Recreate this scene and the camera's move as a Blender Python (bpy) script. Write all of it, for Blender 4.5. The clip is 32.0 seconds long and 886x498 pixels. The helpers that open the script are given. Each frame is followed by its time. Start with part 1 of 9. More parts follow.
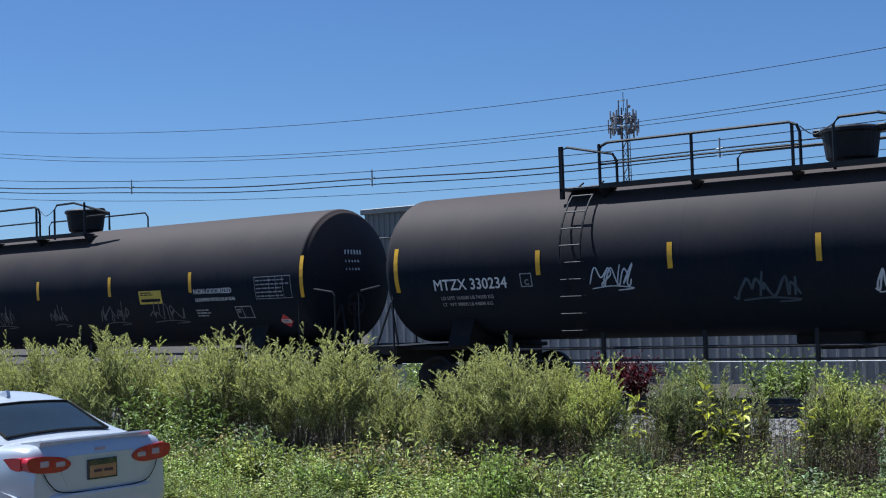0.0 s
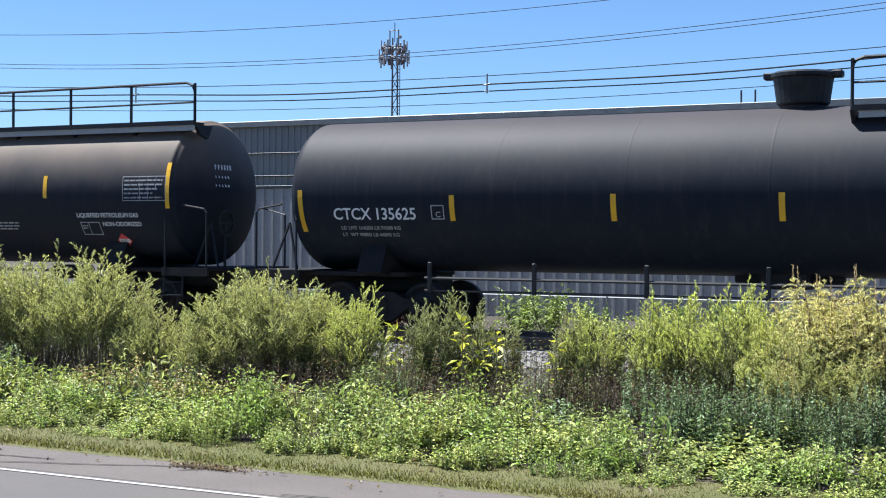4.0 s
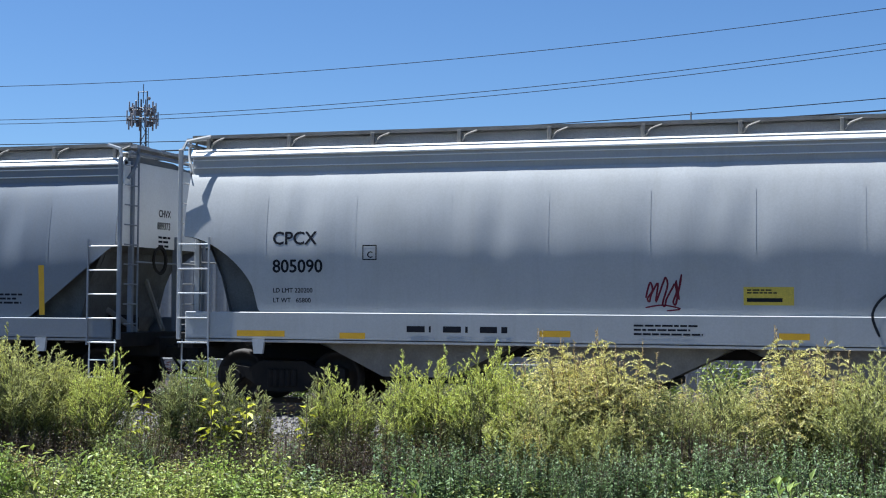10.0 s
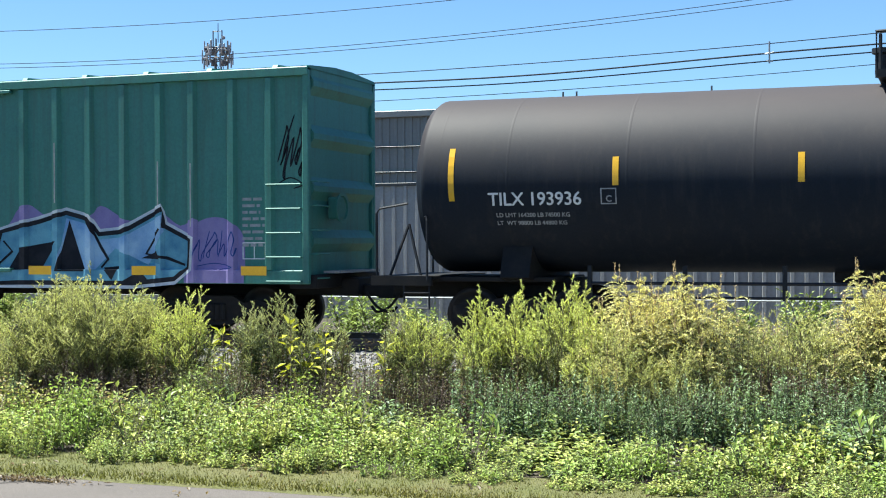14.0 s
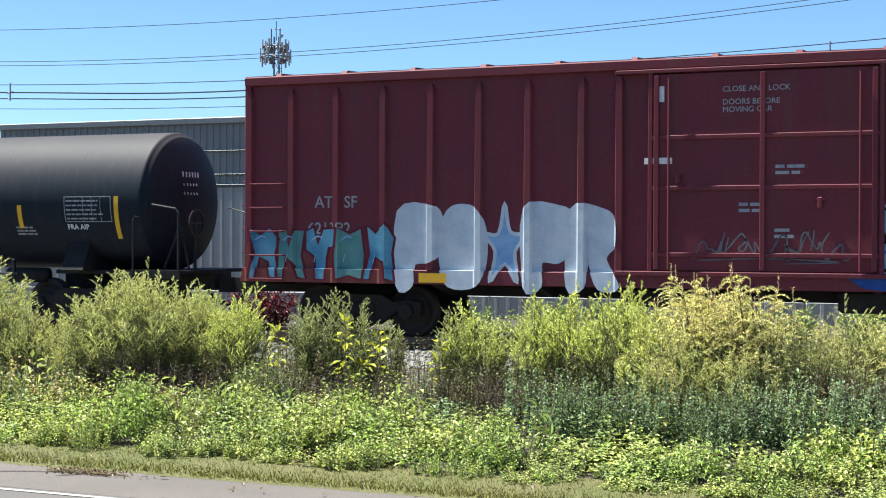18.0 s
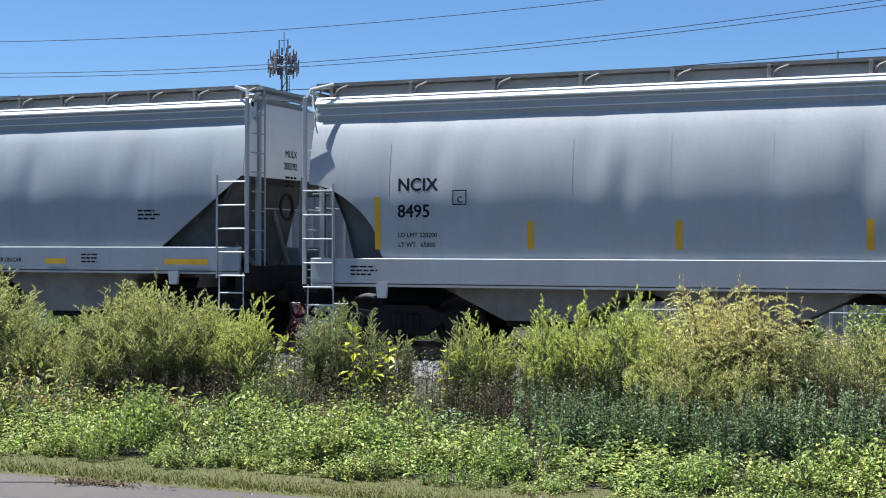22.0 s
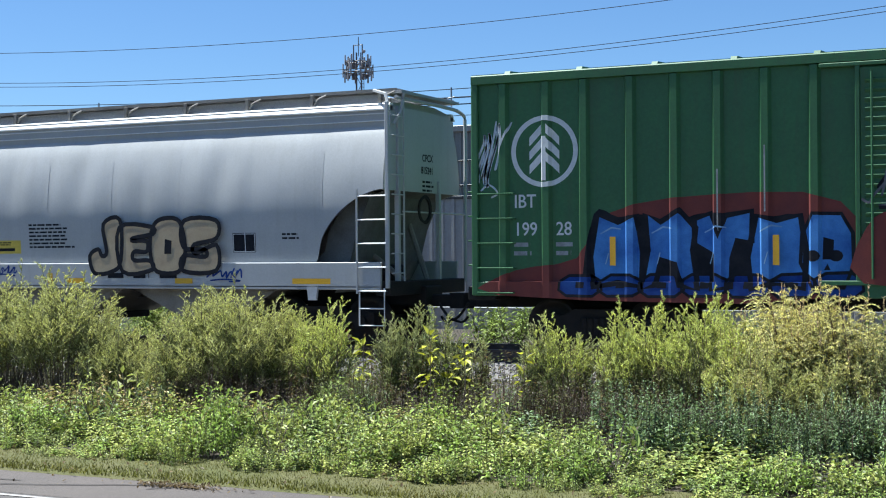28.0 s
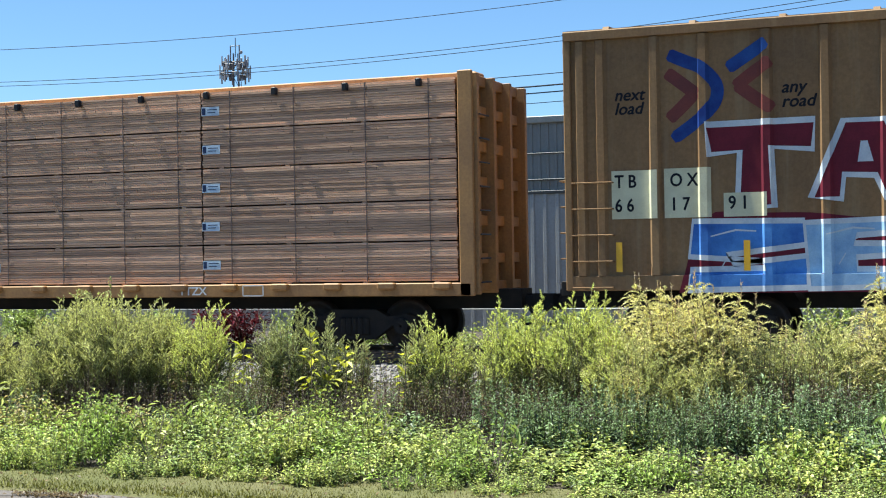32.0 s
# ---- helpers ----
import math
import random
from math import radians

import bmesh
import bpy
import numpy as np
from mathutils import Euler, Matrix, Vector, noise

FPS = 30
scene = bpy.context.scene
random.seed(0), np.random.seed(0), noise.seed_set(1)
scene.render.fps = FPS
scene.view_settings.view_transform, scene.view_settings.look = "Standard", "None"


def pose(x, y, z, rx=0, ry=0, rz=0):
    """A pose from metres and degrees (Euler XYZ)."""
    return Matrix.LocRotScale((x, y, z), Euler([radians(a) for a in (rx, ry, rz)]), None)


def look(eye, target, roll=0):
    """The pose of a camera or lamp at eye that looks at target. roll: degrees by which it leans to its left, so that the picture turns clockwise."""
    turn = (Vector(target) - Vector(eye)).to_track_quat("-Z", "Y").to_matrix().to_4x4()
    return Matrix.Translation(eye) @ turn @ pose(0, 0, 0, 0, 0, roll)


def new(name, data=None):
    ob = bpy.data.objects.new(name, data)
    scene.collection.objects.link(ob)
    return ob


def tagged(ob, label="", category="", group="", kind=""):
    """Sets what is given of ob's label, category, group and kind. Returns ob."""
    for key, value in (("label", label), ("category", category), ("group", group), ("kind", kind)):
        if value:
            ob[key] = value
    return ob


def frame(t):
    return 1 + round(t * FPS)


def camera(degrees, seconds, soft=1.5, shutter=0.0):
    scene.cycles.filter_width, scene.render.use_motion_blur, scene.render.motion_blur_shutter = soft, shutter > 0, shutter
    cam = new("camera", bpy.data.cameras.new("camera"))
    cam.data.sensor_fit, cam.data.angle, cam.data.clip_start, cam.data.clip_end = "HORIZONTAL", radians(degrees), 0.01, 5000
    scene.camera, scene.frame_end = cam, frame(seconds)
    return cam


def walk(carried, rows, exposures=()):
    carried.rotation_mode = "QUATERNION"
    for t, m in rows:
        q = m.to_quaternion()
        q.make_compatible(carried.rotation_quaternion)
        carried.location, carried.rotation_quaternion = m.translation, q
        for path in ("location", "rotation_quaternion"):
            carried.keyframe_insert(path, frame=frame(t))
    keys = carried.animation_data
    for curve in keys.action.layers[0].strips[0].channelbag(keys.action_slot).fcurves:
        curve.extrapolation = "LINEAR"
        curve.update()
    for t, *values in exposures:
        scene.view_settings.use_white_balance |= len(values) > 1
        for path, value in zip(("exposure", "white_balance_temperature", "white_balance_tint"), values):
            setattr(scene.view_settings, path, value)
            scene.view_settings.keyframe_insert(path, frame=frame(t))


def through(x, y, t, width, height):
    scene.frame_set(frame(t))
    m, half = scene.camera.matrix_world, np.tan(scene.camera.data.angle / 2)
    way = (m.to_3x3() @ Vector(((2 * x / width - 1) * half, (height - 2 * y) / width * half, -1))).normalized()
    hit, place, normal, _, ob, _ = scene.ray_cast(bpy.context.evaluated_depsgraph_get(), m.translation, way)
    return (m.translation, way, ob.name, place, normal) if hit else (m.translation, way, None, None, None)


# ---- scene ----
import itertools
from mathutils.geometry import delaunay_2d_cdt

SECONDS = 32.0
EYE = (0.0, 0.0, 2.1)
# seconds, yaw to the left of the track's normal, pitch, lean
CAMERA_ROWS = [
    (0, 36.68, 2.69, -1.84), (0.5, 35.73, 1.78, -1.05), (1, 33.32, 0.89, -0.28), (1.5, 31.15, 0.17, 0.21),
    (2, 29.46, -0.19, 0.52), (2.5, 28.46, -0.21, 0.46), (3, 28.01, -0.22, 0.45), (3.5, 27.42, -0.36, 0.68),
    (5.5, 26.44, -0.26, -0.4), (6, 26.08, -0.02, -0.31), (6.5, 25.4, 0.35, -0.4), (7, 24.41, 0.79, -0.14),
    (7.5, 22.97, 1.59, 0.23), (8, 21.18, 2.35, 0.27), (8.5, 19.37, 2.5, 0.46), (9, 17.96, 2.39, 0.21),
    (9.5, 17.4, 2.28, 0.21), (10, 17.11, 2.31, 0.36), (10.5, 17.06, 2.19, 0.31), (11, 17.35, 2.16, 0.21),
    (11.5, 17.6, 2, 0.09), (12, 17.38, 1.43, 0.38), (12.5, 17.57, 1, 0.27), (13, 18.49, 0.58, -0.2),
    (13.5, 19.48, 0.13, -0.05), (14, 20.18, -0.31, -0.26), (14.5, 20.76, -0.6, -0.33), (15, 21.39, -0.6, -0.37),
    (15.5, 21.74, -0.55, -0.09), (17.5, 21.96, -0.42, 0.15), (18, 22.42, -0.36, 0.25), (18.5, 23.1, -0.44, 0.03),
    (19, 23.56, -0.52, -0.01), (19.5, 24.12, -0.59, 0.07), (20, 24.34, -0.62, -0.14), (20.5, 24.18, -0.44, -0.46),
    (21, 23.66, -0.21, -0.43), (21.5, 23, -0.04, -0.18), (22, 22.74, 0.05, 0.14), (22.5, 22.61, -0.15, -0.25),
    (23, 22.4, -0.39, -0.75), (23.5, 22.33, -0.54, -0.88), (24, 22.38, -0.68, -0.82), (24.5, 22.42, -0.72, -0.75),
    (26.5, 23.43, -0.7, -0.5), (27, 24.37, -0.44, -0.31), (27.5, 25.27, -0.05, -0.23), (28, 25.81, 0.17, -0.39),
    (28.5, 25.92, 0.18, -0.28), (29, 25.78, 0.17, -0.38), (29.5, 25.52, -0.01, -0.69), (30, 25.1, -0.22, -1.14),
    (30.5, 23.97, -0.22, -1.4), (31, 22.6, -0.13, -1.24), (31.5, 21.7, 0.04, -0.92), (32, 20.95, 0.16, -0.96),
]
cam = camera(34.83, SECONDS, soft=1.1)
EXPOSURES = [(0.0, 0.31, 5520, 8), (1.0, 0.66, 5620, 8), (2.0, 1.04, 5870, 8), (3.5, 1.04, 5920, 8), (6.0, 1.04, 5920, 8), (8.0, 0.79, 5920, 7), (10.5, 0.7, 5770, 7), (12.0, 1.04, 6020, 4), (13.0, 1.29, 6200, 0),
             (17.5, 1.29, 6220, 5), (19.0, 1.3, 6520, -3), (20.0, 1.12, 6330, -3), (21.0, 0.86, 6060, 0), (22.0, 0.74, 5820, 6), (24.0, 0.76, 5860, 7), (27.0, 0.84, 5820, 5), (28.0, 0.86, 5870, 4), (30.0, 1.2, 6500, 3), (32.0, 1.19, 6250, 1)]
walk(cam, [(t, pose(*EYE, 90 + p, 0, y) @ pose(0, 0, 0, 0, 0, r)) for t, y, p, r in CAMERA_ROWS], EXPOSURES)

# ---- sky and sun ----
SUN_TO = Vector((-0.41, -0.036, 0.91)).normalized()
elevation = math.asin(SUN_TO.z)
world = bpy.data.worlds.new("sky")
scene.world = world
world.use_nodes = True
wt = world.node_tree
sky = wt.nodes.new("ShaderNodeTexSky")
sky.sky_type, sky.sun_disc = "NISHITA", False
sky.sun_elevation = elevation
sky.sun_rotation = math.atan2(SUN_TO.x, SUN_TO.y)
sky.altitude, sky.air_density, sky.dust_density, sky.ozone_density = 0, 0.85, 0.30, 9.0
wt.links.new(sky.outputs[0], wt.nodes["Background"].inputs[0])
wt.nodes["Background"].inputs[1].default_value = 0.075
sun = new("sun", bpy.data.lights.new("sun", "SUN"))
sun.data.energy, sun.data.angle, sun.data.color = 6.3, radians(0.53), (1.0, 0.965, 0.90)
sun.matrix_world = look(SUN_TO * 60, (0, 0, 0))
tagged(sun, "the sun", "sun", kind="structure")


# ---- materials ----
def material(name, base, rough=0.6, metal=0.0, spec=0.5, second=None, scale=3.0, amount=0.5, grain=40.0, grain_amount=0.15,
             bump=0.1, bump_scale=60.0, streak=None, streak_amount=0.0, island=0.0, random_value=0.0, detail=6.0, stretch=(1, 1, 1), lit_dust=None):
    """A painted or natural surface: base colour broken up by stains at one scale, grain at another, and fine relief."""
    m = bpy.data.materials.new(name)
    m.use_nodes = True
    nt = m.node_tree
    b = nt.nodes["Principled BSDF"]
    link = nt.links.new

    def node(kind, **inputs):
        n = nt.nodes.new(kind)
        for k, v in inputs.items():
            n.inputs[k].default_value = v
        return n

    def mix(blend, fac, a, c):
        n = nt.nodes.new("ShaderNodeMix")
        n.data_type, n.blend_type = "RGBA", blend
        for sock, v in ((n.inputs[0], fac), (n.inputs[6], a), (n.inputs[7], c)):
            if isinstance(v, (int, float)):
                sock.default_value = v
            elif isinstance(v, tuple):
                sock.default_value = (*v[:3], 1)
            else:
                link(v, sock)
        return n.outputs[2]

    co = nt.nodes.new("ShaderNodeTexCoord")
    mp = node("ShaderNodeMapping", Scale=stretch)
    link(co.outputs["Object"], mp.inputs[0])
    vec = mp.outputs[0]
    big = node("ShaderNodeTexNoise", Scale=scale, Detail=detail, Roughness=0.6)
    link(vec, big.inputs["Vector"])
    ramp = node("ShaderNodeMapRange", **{"From Min": 0.38, "From Max": 0.68})
    link(big.outputs[0], ramp.inputs[0])
    col = mix("MIX", 0.0, base, second or tuple(c * 0.6 for c in base))
    mixer = col.node
    fac = node("ShaderNodeMath", **{})
    fac.operation = "MULTIPLY"
    fac.inputs[1].default_value = amount
    link(ramp.outputs[0], fac.inputs[0])
    link(fac.outputs[0], mixer.inputs[0])
    small = node("ShaderNodeTexNoise", Scale=grain, Detail=3.0, Roughness=0.7)
    link(vec, small.inputs["Vector"])
    gr = node("ShaderNodeMapRange", **{"From Min": 0.3, "From Max": 0.7, "To Min": 1 - grain_amount, "To Max": 1 + grain_amount})
    link(small.outputs[0], gr.inputs[0])
    col = mix("MULTIPLY", 1.0, col, gr.outputs[0])
    if streak:
        sm = node("ShaderNodeMapping", Scale=(5.0, 5.0, 0.25))
        link(co.outputs["Object"], sm.inputs[0])
        sn = node("ShaderNodeTexNoise", Scale=1.3, Detail=5.0, Roughness=0.65)
        link(sm.outputs[0], sn.inputs["Vector"])
        sr = node("ShaderNodeMapRange", **{"From Min": 0.5, "From Max": 0.75, "To Max": streak_amount})
        link(sn.outputs[0], sr.inputs[0])
        col = mix("MIX", sr.outputs[0], col, streak)
    if lit_dust:
        # sunlit upper side and its dusty film, put into the colour by height
        lit_tone, z0, z1 = lit_dust
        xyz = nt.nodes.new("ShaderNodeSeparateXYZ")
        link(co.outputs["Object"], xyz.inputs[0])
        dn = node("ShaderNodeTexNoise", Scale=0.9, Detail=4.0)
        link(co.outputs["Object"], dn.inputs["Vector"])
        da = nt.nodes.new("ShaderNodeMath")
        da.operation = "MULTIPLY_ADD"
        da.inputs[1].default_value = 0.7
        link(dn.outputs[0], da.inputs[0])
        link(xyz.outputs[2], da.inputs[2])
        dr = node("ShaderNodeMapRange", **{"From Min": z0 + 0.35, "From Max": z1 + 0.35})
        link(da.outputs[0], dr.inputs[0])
        col = mix("MIX", dr.outputs[0], col, lit_tone)
    if island or random_value:
        src = nt.nodes.new("ShaderNodeNewGeometry").outputs["Random Per Island"] if island else nt.nodes.new("ShaderNodeObjectInfo").outputs["Random"]
        a = island or random_value
        rr = node("ShaderNodeMapRange", **{"To Min": 1 - a, "To Max": 1 + a})
        link(src, rr.inputs[0])
        col = mix("MULTIPLY", 1.0, col, rr.outputs[0])
    link(col, b.inputs["Base Color"])
    b.inputs["Roughness"].default_value = rough
    b.inputs["Metallic"].default_value = metal
    b.inputs["Specular IOR Level"].default_value = spec
    if bump:
        bn = node("ShaderNodeTexNoise", Scale=bump_scale, Detail=4.0)
        link(vec, bn.inputs["Vector"])
        bp = node("ShaderNodeBump", Strength=bump, Distance=0.02)
        link(bn.outputs[0], bp.inputs["Height"])
        link(bp.outputs[0], b.inputs["Normal"])
    return m


def leaf_material(name, base, second, through=0.22, rough=0.42, island=0.75):
    """Thin leaf: each leaf a shade of its own, some light passing through."""
    m = material(name, base, rough=rough, spec=0.18, second=second, scale=1.6, amount=0.8, grain=9.0, grain_amount=0.2, bump=0.0, island=island)
    nt = m.node_tree
    b = nt.nodes["Principled BSDF"]
    tr = nt.nodes.new("ShaderNodeBsdfTranslucent")
    ms = nt.nodes.new("ShaderNodeMixShader")
    ms.inputs[0].default_value = through
    src = b.inputs["Base Color"].links[0].from_socket
    warm = nt.nodes.new("ShaderNodeMix")
    warm.data_type, warm.blend_type = "RGBA", "MULTIPLY"
    warm.inputs[0].default_value = 1.0
    warm.inputs[7].default_value = (1.12, 1.15, 0.75, 1)
    nt.links.new(src, warm.inputs[6])
    nt.links.new(warm.outputs[2], tr.inputs[0])
    out = nt.nodes["Material Output"]
    nt.links.new(b.outputs[0], ms.inputs[1])
    nt.links.new(tr.outputs[0], ms.inputs[2])
    nt.links.new(ms.outputs[0], out.inputs[0])
    return m


# these three tank paints carry the sunlit upper half in their colour
TANK_BLACK = material("tank_black", (0.010, 0.015, 0.025), 0.65, spec=0.09, lit_dust=((0.072, 0.056, 0.050), 2.55, 3.95), second=(0.022, 0.021, 0.024), scale=0.5, amount=0.75, grain=25, grain_amount=0.18, bump=0.05, streak=(0.035, 0.032, 0.032), streak_amount=0.2)
TANK_DUSTY_LIT = material("tank_dusty_lit_black", (0.011, 0.015, 0.024), 0.6, spec=0.16, lit_dust=((0.185, 0.146, 0.116), 2.62, 4.05), second=(0.018, 0.018, 0.022), scale=0.45, amount=0.8, grain=25, grain_amount=0.18, bump=0.05, streak=(0.04, 0.035, 0.033), streak_amount=0.15)
TANK_NEW = material("tank_clean_black", (0.010, 0.015, 0.024), 0.6, spec=0.14, lit_dust=((0.052, 0.044, 0.045), 2.6, 4.0), second=(0.019, 0.020, 0.024), scale=0.5, amount=0.6, grain=25, grain_amount=0.12, bump=0.04, streak=(0.06, 0.055, 0.05), streak_amount=0.25)
STEEL_DARK = material("dark_grimy_steel", (0.014, 0.014, 0.015), 0.7, spec=0.15, second=(0.028, 0.024, 0.021), scale=4, amount=0.7, grain=60, bump=0.2)
RAIL_PAINT = material("black_handrail_paint", (0.010, 0.012, 0.017), 0.5, spec=0.25, second=(0.03, 0.027, 0.025), scale=5, amount=0.5)
WHEEL = material("rusty_wheel_steel", (0.022, 0.019, 0.018), 0.6, spec=0.25, second=(0.04, 0.028, 0.022), scale=6, amount=0.7, bump=0.2)
HOPPER_GREY = material("light_grey_paint", (0.190, 0.212, 0.248), 0.6, second=(0.168, 0.182, 0.205), scale=0.8, amount=0.55, grain=30, grain_amount=0.06, bump=0.04, streak=(0.20, 0.19, 0.175), streak_amount=0.2)
HOPPER_PALE = material("pale_grey_paint", (0.42, 0.425, 0.43), 0.6, second=(0.35, 0.35, 0.345), scale=0.8, amount=0.55, grain=30, grain_amount=0.06, bump=0.04, streak=(0.28, 0.26, 0.235), streak_amount=0.22)
HOPPER_BLUE = material("blue_grey_paint", (0.335, 0.355, 0.38), 0.6, second=(0.285, 0.297, 0.31), scale=0.8, amount=0.55, grain=30, grain_amount=0.06, bump=0.04, streak=(0.24, 0.235, 0.22), streak_amount=0.2)
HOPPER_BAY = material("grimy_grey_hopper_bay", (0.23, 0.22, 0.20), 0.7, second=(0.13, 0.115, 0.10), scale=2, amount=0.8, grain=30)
# darker than the car paint: shade under the hopper ends, put into the colour
SLOPE_SHADE = material("shaded_slope_sheet", (0.13, 0.135, 0.135), 0.8, spec=0.15, second=(0.085, 0.082, 0.078), scale=2.5, amount=0.8, grain=30)
SILL_WHITE = material("white_sill_paint", (0.48, 0.49, 0.51), 0.5, second=(0.40, 0.395, 0.385), scale=1.5, amount=0.5, grain=30, grain_amount=0.07)
CHORD_WHITE = material("white_top_chord_paint", (0.74, 0.74, 0.73), 0.5, second=(0.62, 0.61, 0.59), scale=1.5, amount=0.4, grain=30, grain_amount=0.06)
GRATING = material("galvanised_grating", (0.40, 0.39, 0.375), 0.6, metal=0.1, second=(0.24, 0.23, 0.22), scale=60, amount=0.9, grain=140, grain_amount=0.35, bump=0.5, bump_scale=120)
GREEN_TEAL = material("faded_teal_green_paint", (0.044, 0.182, 0.145), 0.55, second=(0.062, 0.205, 0.172), scale=0.7, amount=0.7, grain=20, grain_amount=0.12, bump=0.06, streak=(0.05, 0.085, 0.065), streak_amount=0.5)
GREEN_DEEP = material("deep_green_paint", (0.038, 0.135, 0.046), 0.55, second=(0.032, 0.100, 0.040), scale=0.7, amount=0.7, grain=20, grain_amount=0.12, bump=0.06, streak=(0.055, 0.085, 0.04), streak_amount=0.5)
BOX_RED = material("oxide_red_paint", (0.150, 0.026, 0.036), 0.65, spec=0.25, second=(0.112, 0.022, 0.032), scale=0.7, amount=0.7, grain=20, grain_amount=0.14, bump=0.08, streak=(0.10, 0.05, 0.045), streak_amount=0.5)
BOX_TAN = material("weathered_tan_paint", (0.245, 0.142, 0.066), 0.65, spec=0.2, second=(0.16, 0.095, 0.05), scale=0.7, amount=0.8, grain=20, grain_amount=0.14, bump=0.08, streak=(0.30, 0.22, 0.13), streak_amount=0.5)
FLAT_YELLOW = material("weathered_yellow_paint", (0.36, 0.185, 0.062), 0.65, second=(0.22, 0.115, 0.05), scale=1.2, amount=0.8, grain=20, grain_amount=0.16, bump=0.08, streak=(0.16, 0.09, 0.04), streak_amount=0.6)
LUMBER_END = material("end_grain", (0.24, 0.14, 0.09), 0.85, second=(0.15, 0.09, 0.06), scale=9, amount=0.8)
LUMBER = material("sawn_softwood", (0.56, 0.345, 0.225), 0.75, second=(0.41, 0.24, 0.155), scale=2.0, amount=0.7, grain=18, grain_amount=0.25, bump=0.25, bump_scale=40, island=0.28, stretch=(0.25, 1, 4))
WRAP_TAG = material("pale_blue_paper_tag", (0.50, 0.60, 0.70), 0.5, second=(0.40, 0.50, 0.62), scale=20, amount=0.6)
STRAP = material("dark_steel_strap", (0.15, 0.10, 0.08), 0.5)
YELLOW_MARK = material("yellow_reflective_tape", (0.72, 0.40, 0.015), 0.4, second=(0.60, 0.33, 0.02), scale=6, amount=0.6, grain=60, grain_amount=0.08)
YELLOW_SIGN = material("yellow_notice_panel", (0.62, 0.47, 0.06), 0.5, second=(0.50, 0.38, 0.06), scale=8, amount=0.5)
WHITE_MARK = material("white_stencil_paint", (0.70, 0.71, 0.71), 0.6, second=(0.50, 0.50, 0.50), scale=9, amount=0.5, grain=80, grain_amount=0.1)
DIM_MARK = material("worn_white_stencil", (0.34, 0.35, 0.36), 0.6, second=(0.18, 0.18, 0.19), scale=7, amount=0.8, grain=80, grain_amount=0.2)
BLACK_MARK = material("black_stencil_paint", (0.014, 0.016, 0.022), 0.7, spec=0.08, second=(0.03, 0.03, 0.036), scale=9, amount=0.4)
NAVY_MARK = material("navy_stencil_paint", (0.020, 0.036, 0.09), 0.7, spec=0.08, second=(0.06, 0.08, 0.15), scale=9, amount=0.4)
RED_MARK = material("red_placard", (0.55, 0.035, 0.045), 0.45, second=(0.42, 0.03, 0.04), scale=9, amount=0.4)
SPRAY = {k: material("spray_paint_" + k, c, 0.65, spec=0.12, second=d, scale=sc, amount=0.85, grain=50, grain_amount=0.08) for k, c, d, sc in (
    ("black", (0.012, 0.013, 0.018), (0.03, 0.03, 0.035), 3), ("white", (0.60, 0.63, 0.66), (0.42, 0.48, 0.55), 3),
    ("pale_blue", (0.34, 0.50, 0.66), (0.13, 0.27, 0.52), 2.2), ("blue", (0.10, 0.27, 0.62), (0.03, 0.09, 0.34), 1.6),
    ("dark_blue", (0.018, 0.04, 0.19), (0.03, 0.09, 0.30), 2.0), ("sea_blue", (0.17, 0.38, 0.47), (0.05, 0.17, 0.30), 2.0),
    ("sea_green", (0.15, 0.30, 0.26), (0.07, 0.19, 0.22), 2.0), ("violet", (0.26, 0.22, 0.42), (0.20, 0.16, 0.36), 3),
    ("rust_red", (0.20, 0.055, 0.045), (0.13, 0.045, 0.045), 2), ("maroon", (0.15, 0.02, 0.035), (0.09, 0.015, 0.025), 2.5),
    ("sand", (0.45, 0.36, 0.24), (0.36, 0.27, 0.18), 3), ("lime", (0.44, 0.48, 0.09), (0.34, 0.38, 0.10), 3),
    ("cream", (0.62, 0.60, 0.42), (0.50, 0.47, 0.33), 3), ("teal", (0.06, 0.20, 0.22), (0.05, 0.14, 0.17), 3),
    ("faint", (0.07, 0.10, 0.13), (0.05, 0.06, 0.08), 4), ("chalk", (0.16, 0.16, 0.17), (0.06, 0.06, 0.065), 5))}
GLASS_DARK = material("dark_car_glass", (0.02, 0.028, 0.032), 0.05, spec=0.8, bump=0)
CAR_PAINT = material("silver_car_paint", (0.60, 0.62, 0.65), 0.25, metal=0.35, second=(0.50, 0.53, 0.58), scale=2, amount=0.3, grain=300, grain_amount=0.05, bump=0)
TAIL_RED = material("red_lamp_lens", (0.45, 0.012, 0.02), 0.12, spec=0.8, second=(0.30, 0.01, 0.015), scale=8, amount=0.5, bump=0)
LENS_CLEAR = material("clear_lamp_lens", (0.50, 0.38, 0.38), 0.1, spec=0.8, bump=0)
TYRE = material("tyre_rubber", (0.018, 0.018, 0.019), 0.8)
PLATE_ORANGE = material("worn_plate_enamel", (0.50, 0.26, 0.10), 0.4)
ASPHALT = material("worn_asphalt", (0.092, 0.077, 0.069), 0.85, second=(0.075, 0.070, 0.067), scale=0.8, amount=0.7, grain=120, grain_amount=0.3, bump=0.35, bump_scale=180)
PATH_EDGE = material("pale_asphalt_shoulder", (0.106, 0.088, 0.078), 0.88, second=(0.080, 0.067, 0.060), scale=0.9, amount=0.7, grain=110, grain_amount=0.3, bump=0.4, bump_scale=170)
ROAD_PAINT = material("white_road_paint", (0.36, 0.335, 0.315), 0.7, second=(0.26, 0.245, 0.235), scale=5, amount=0.6, grain=90, grain_amount=0.2)
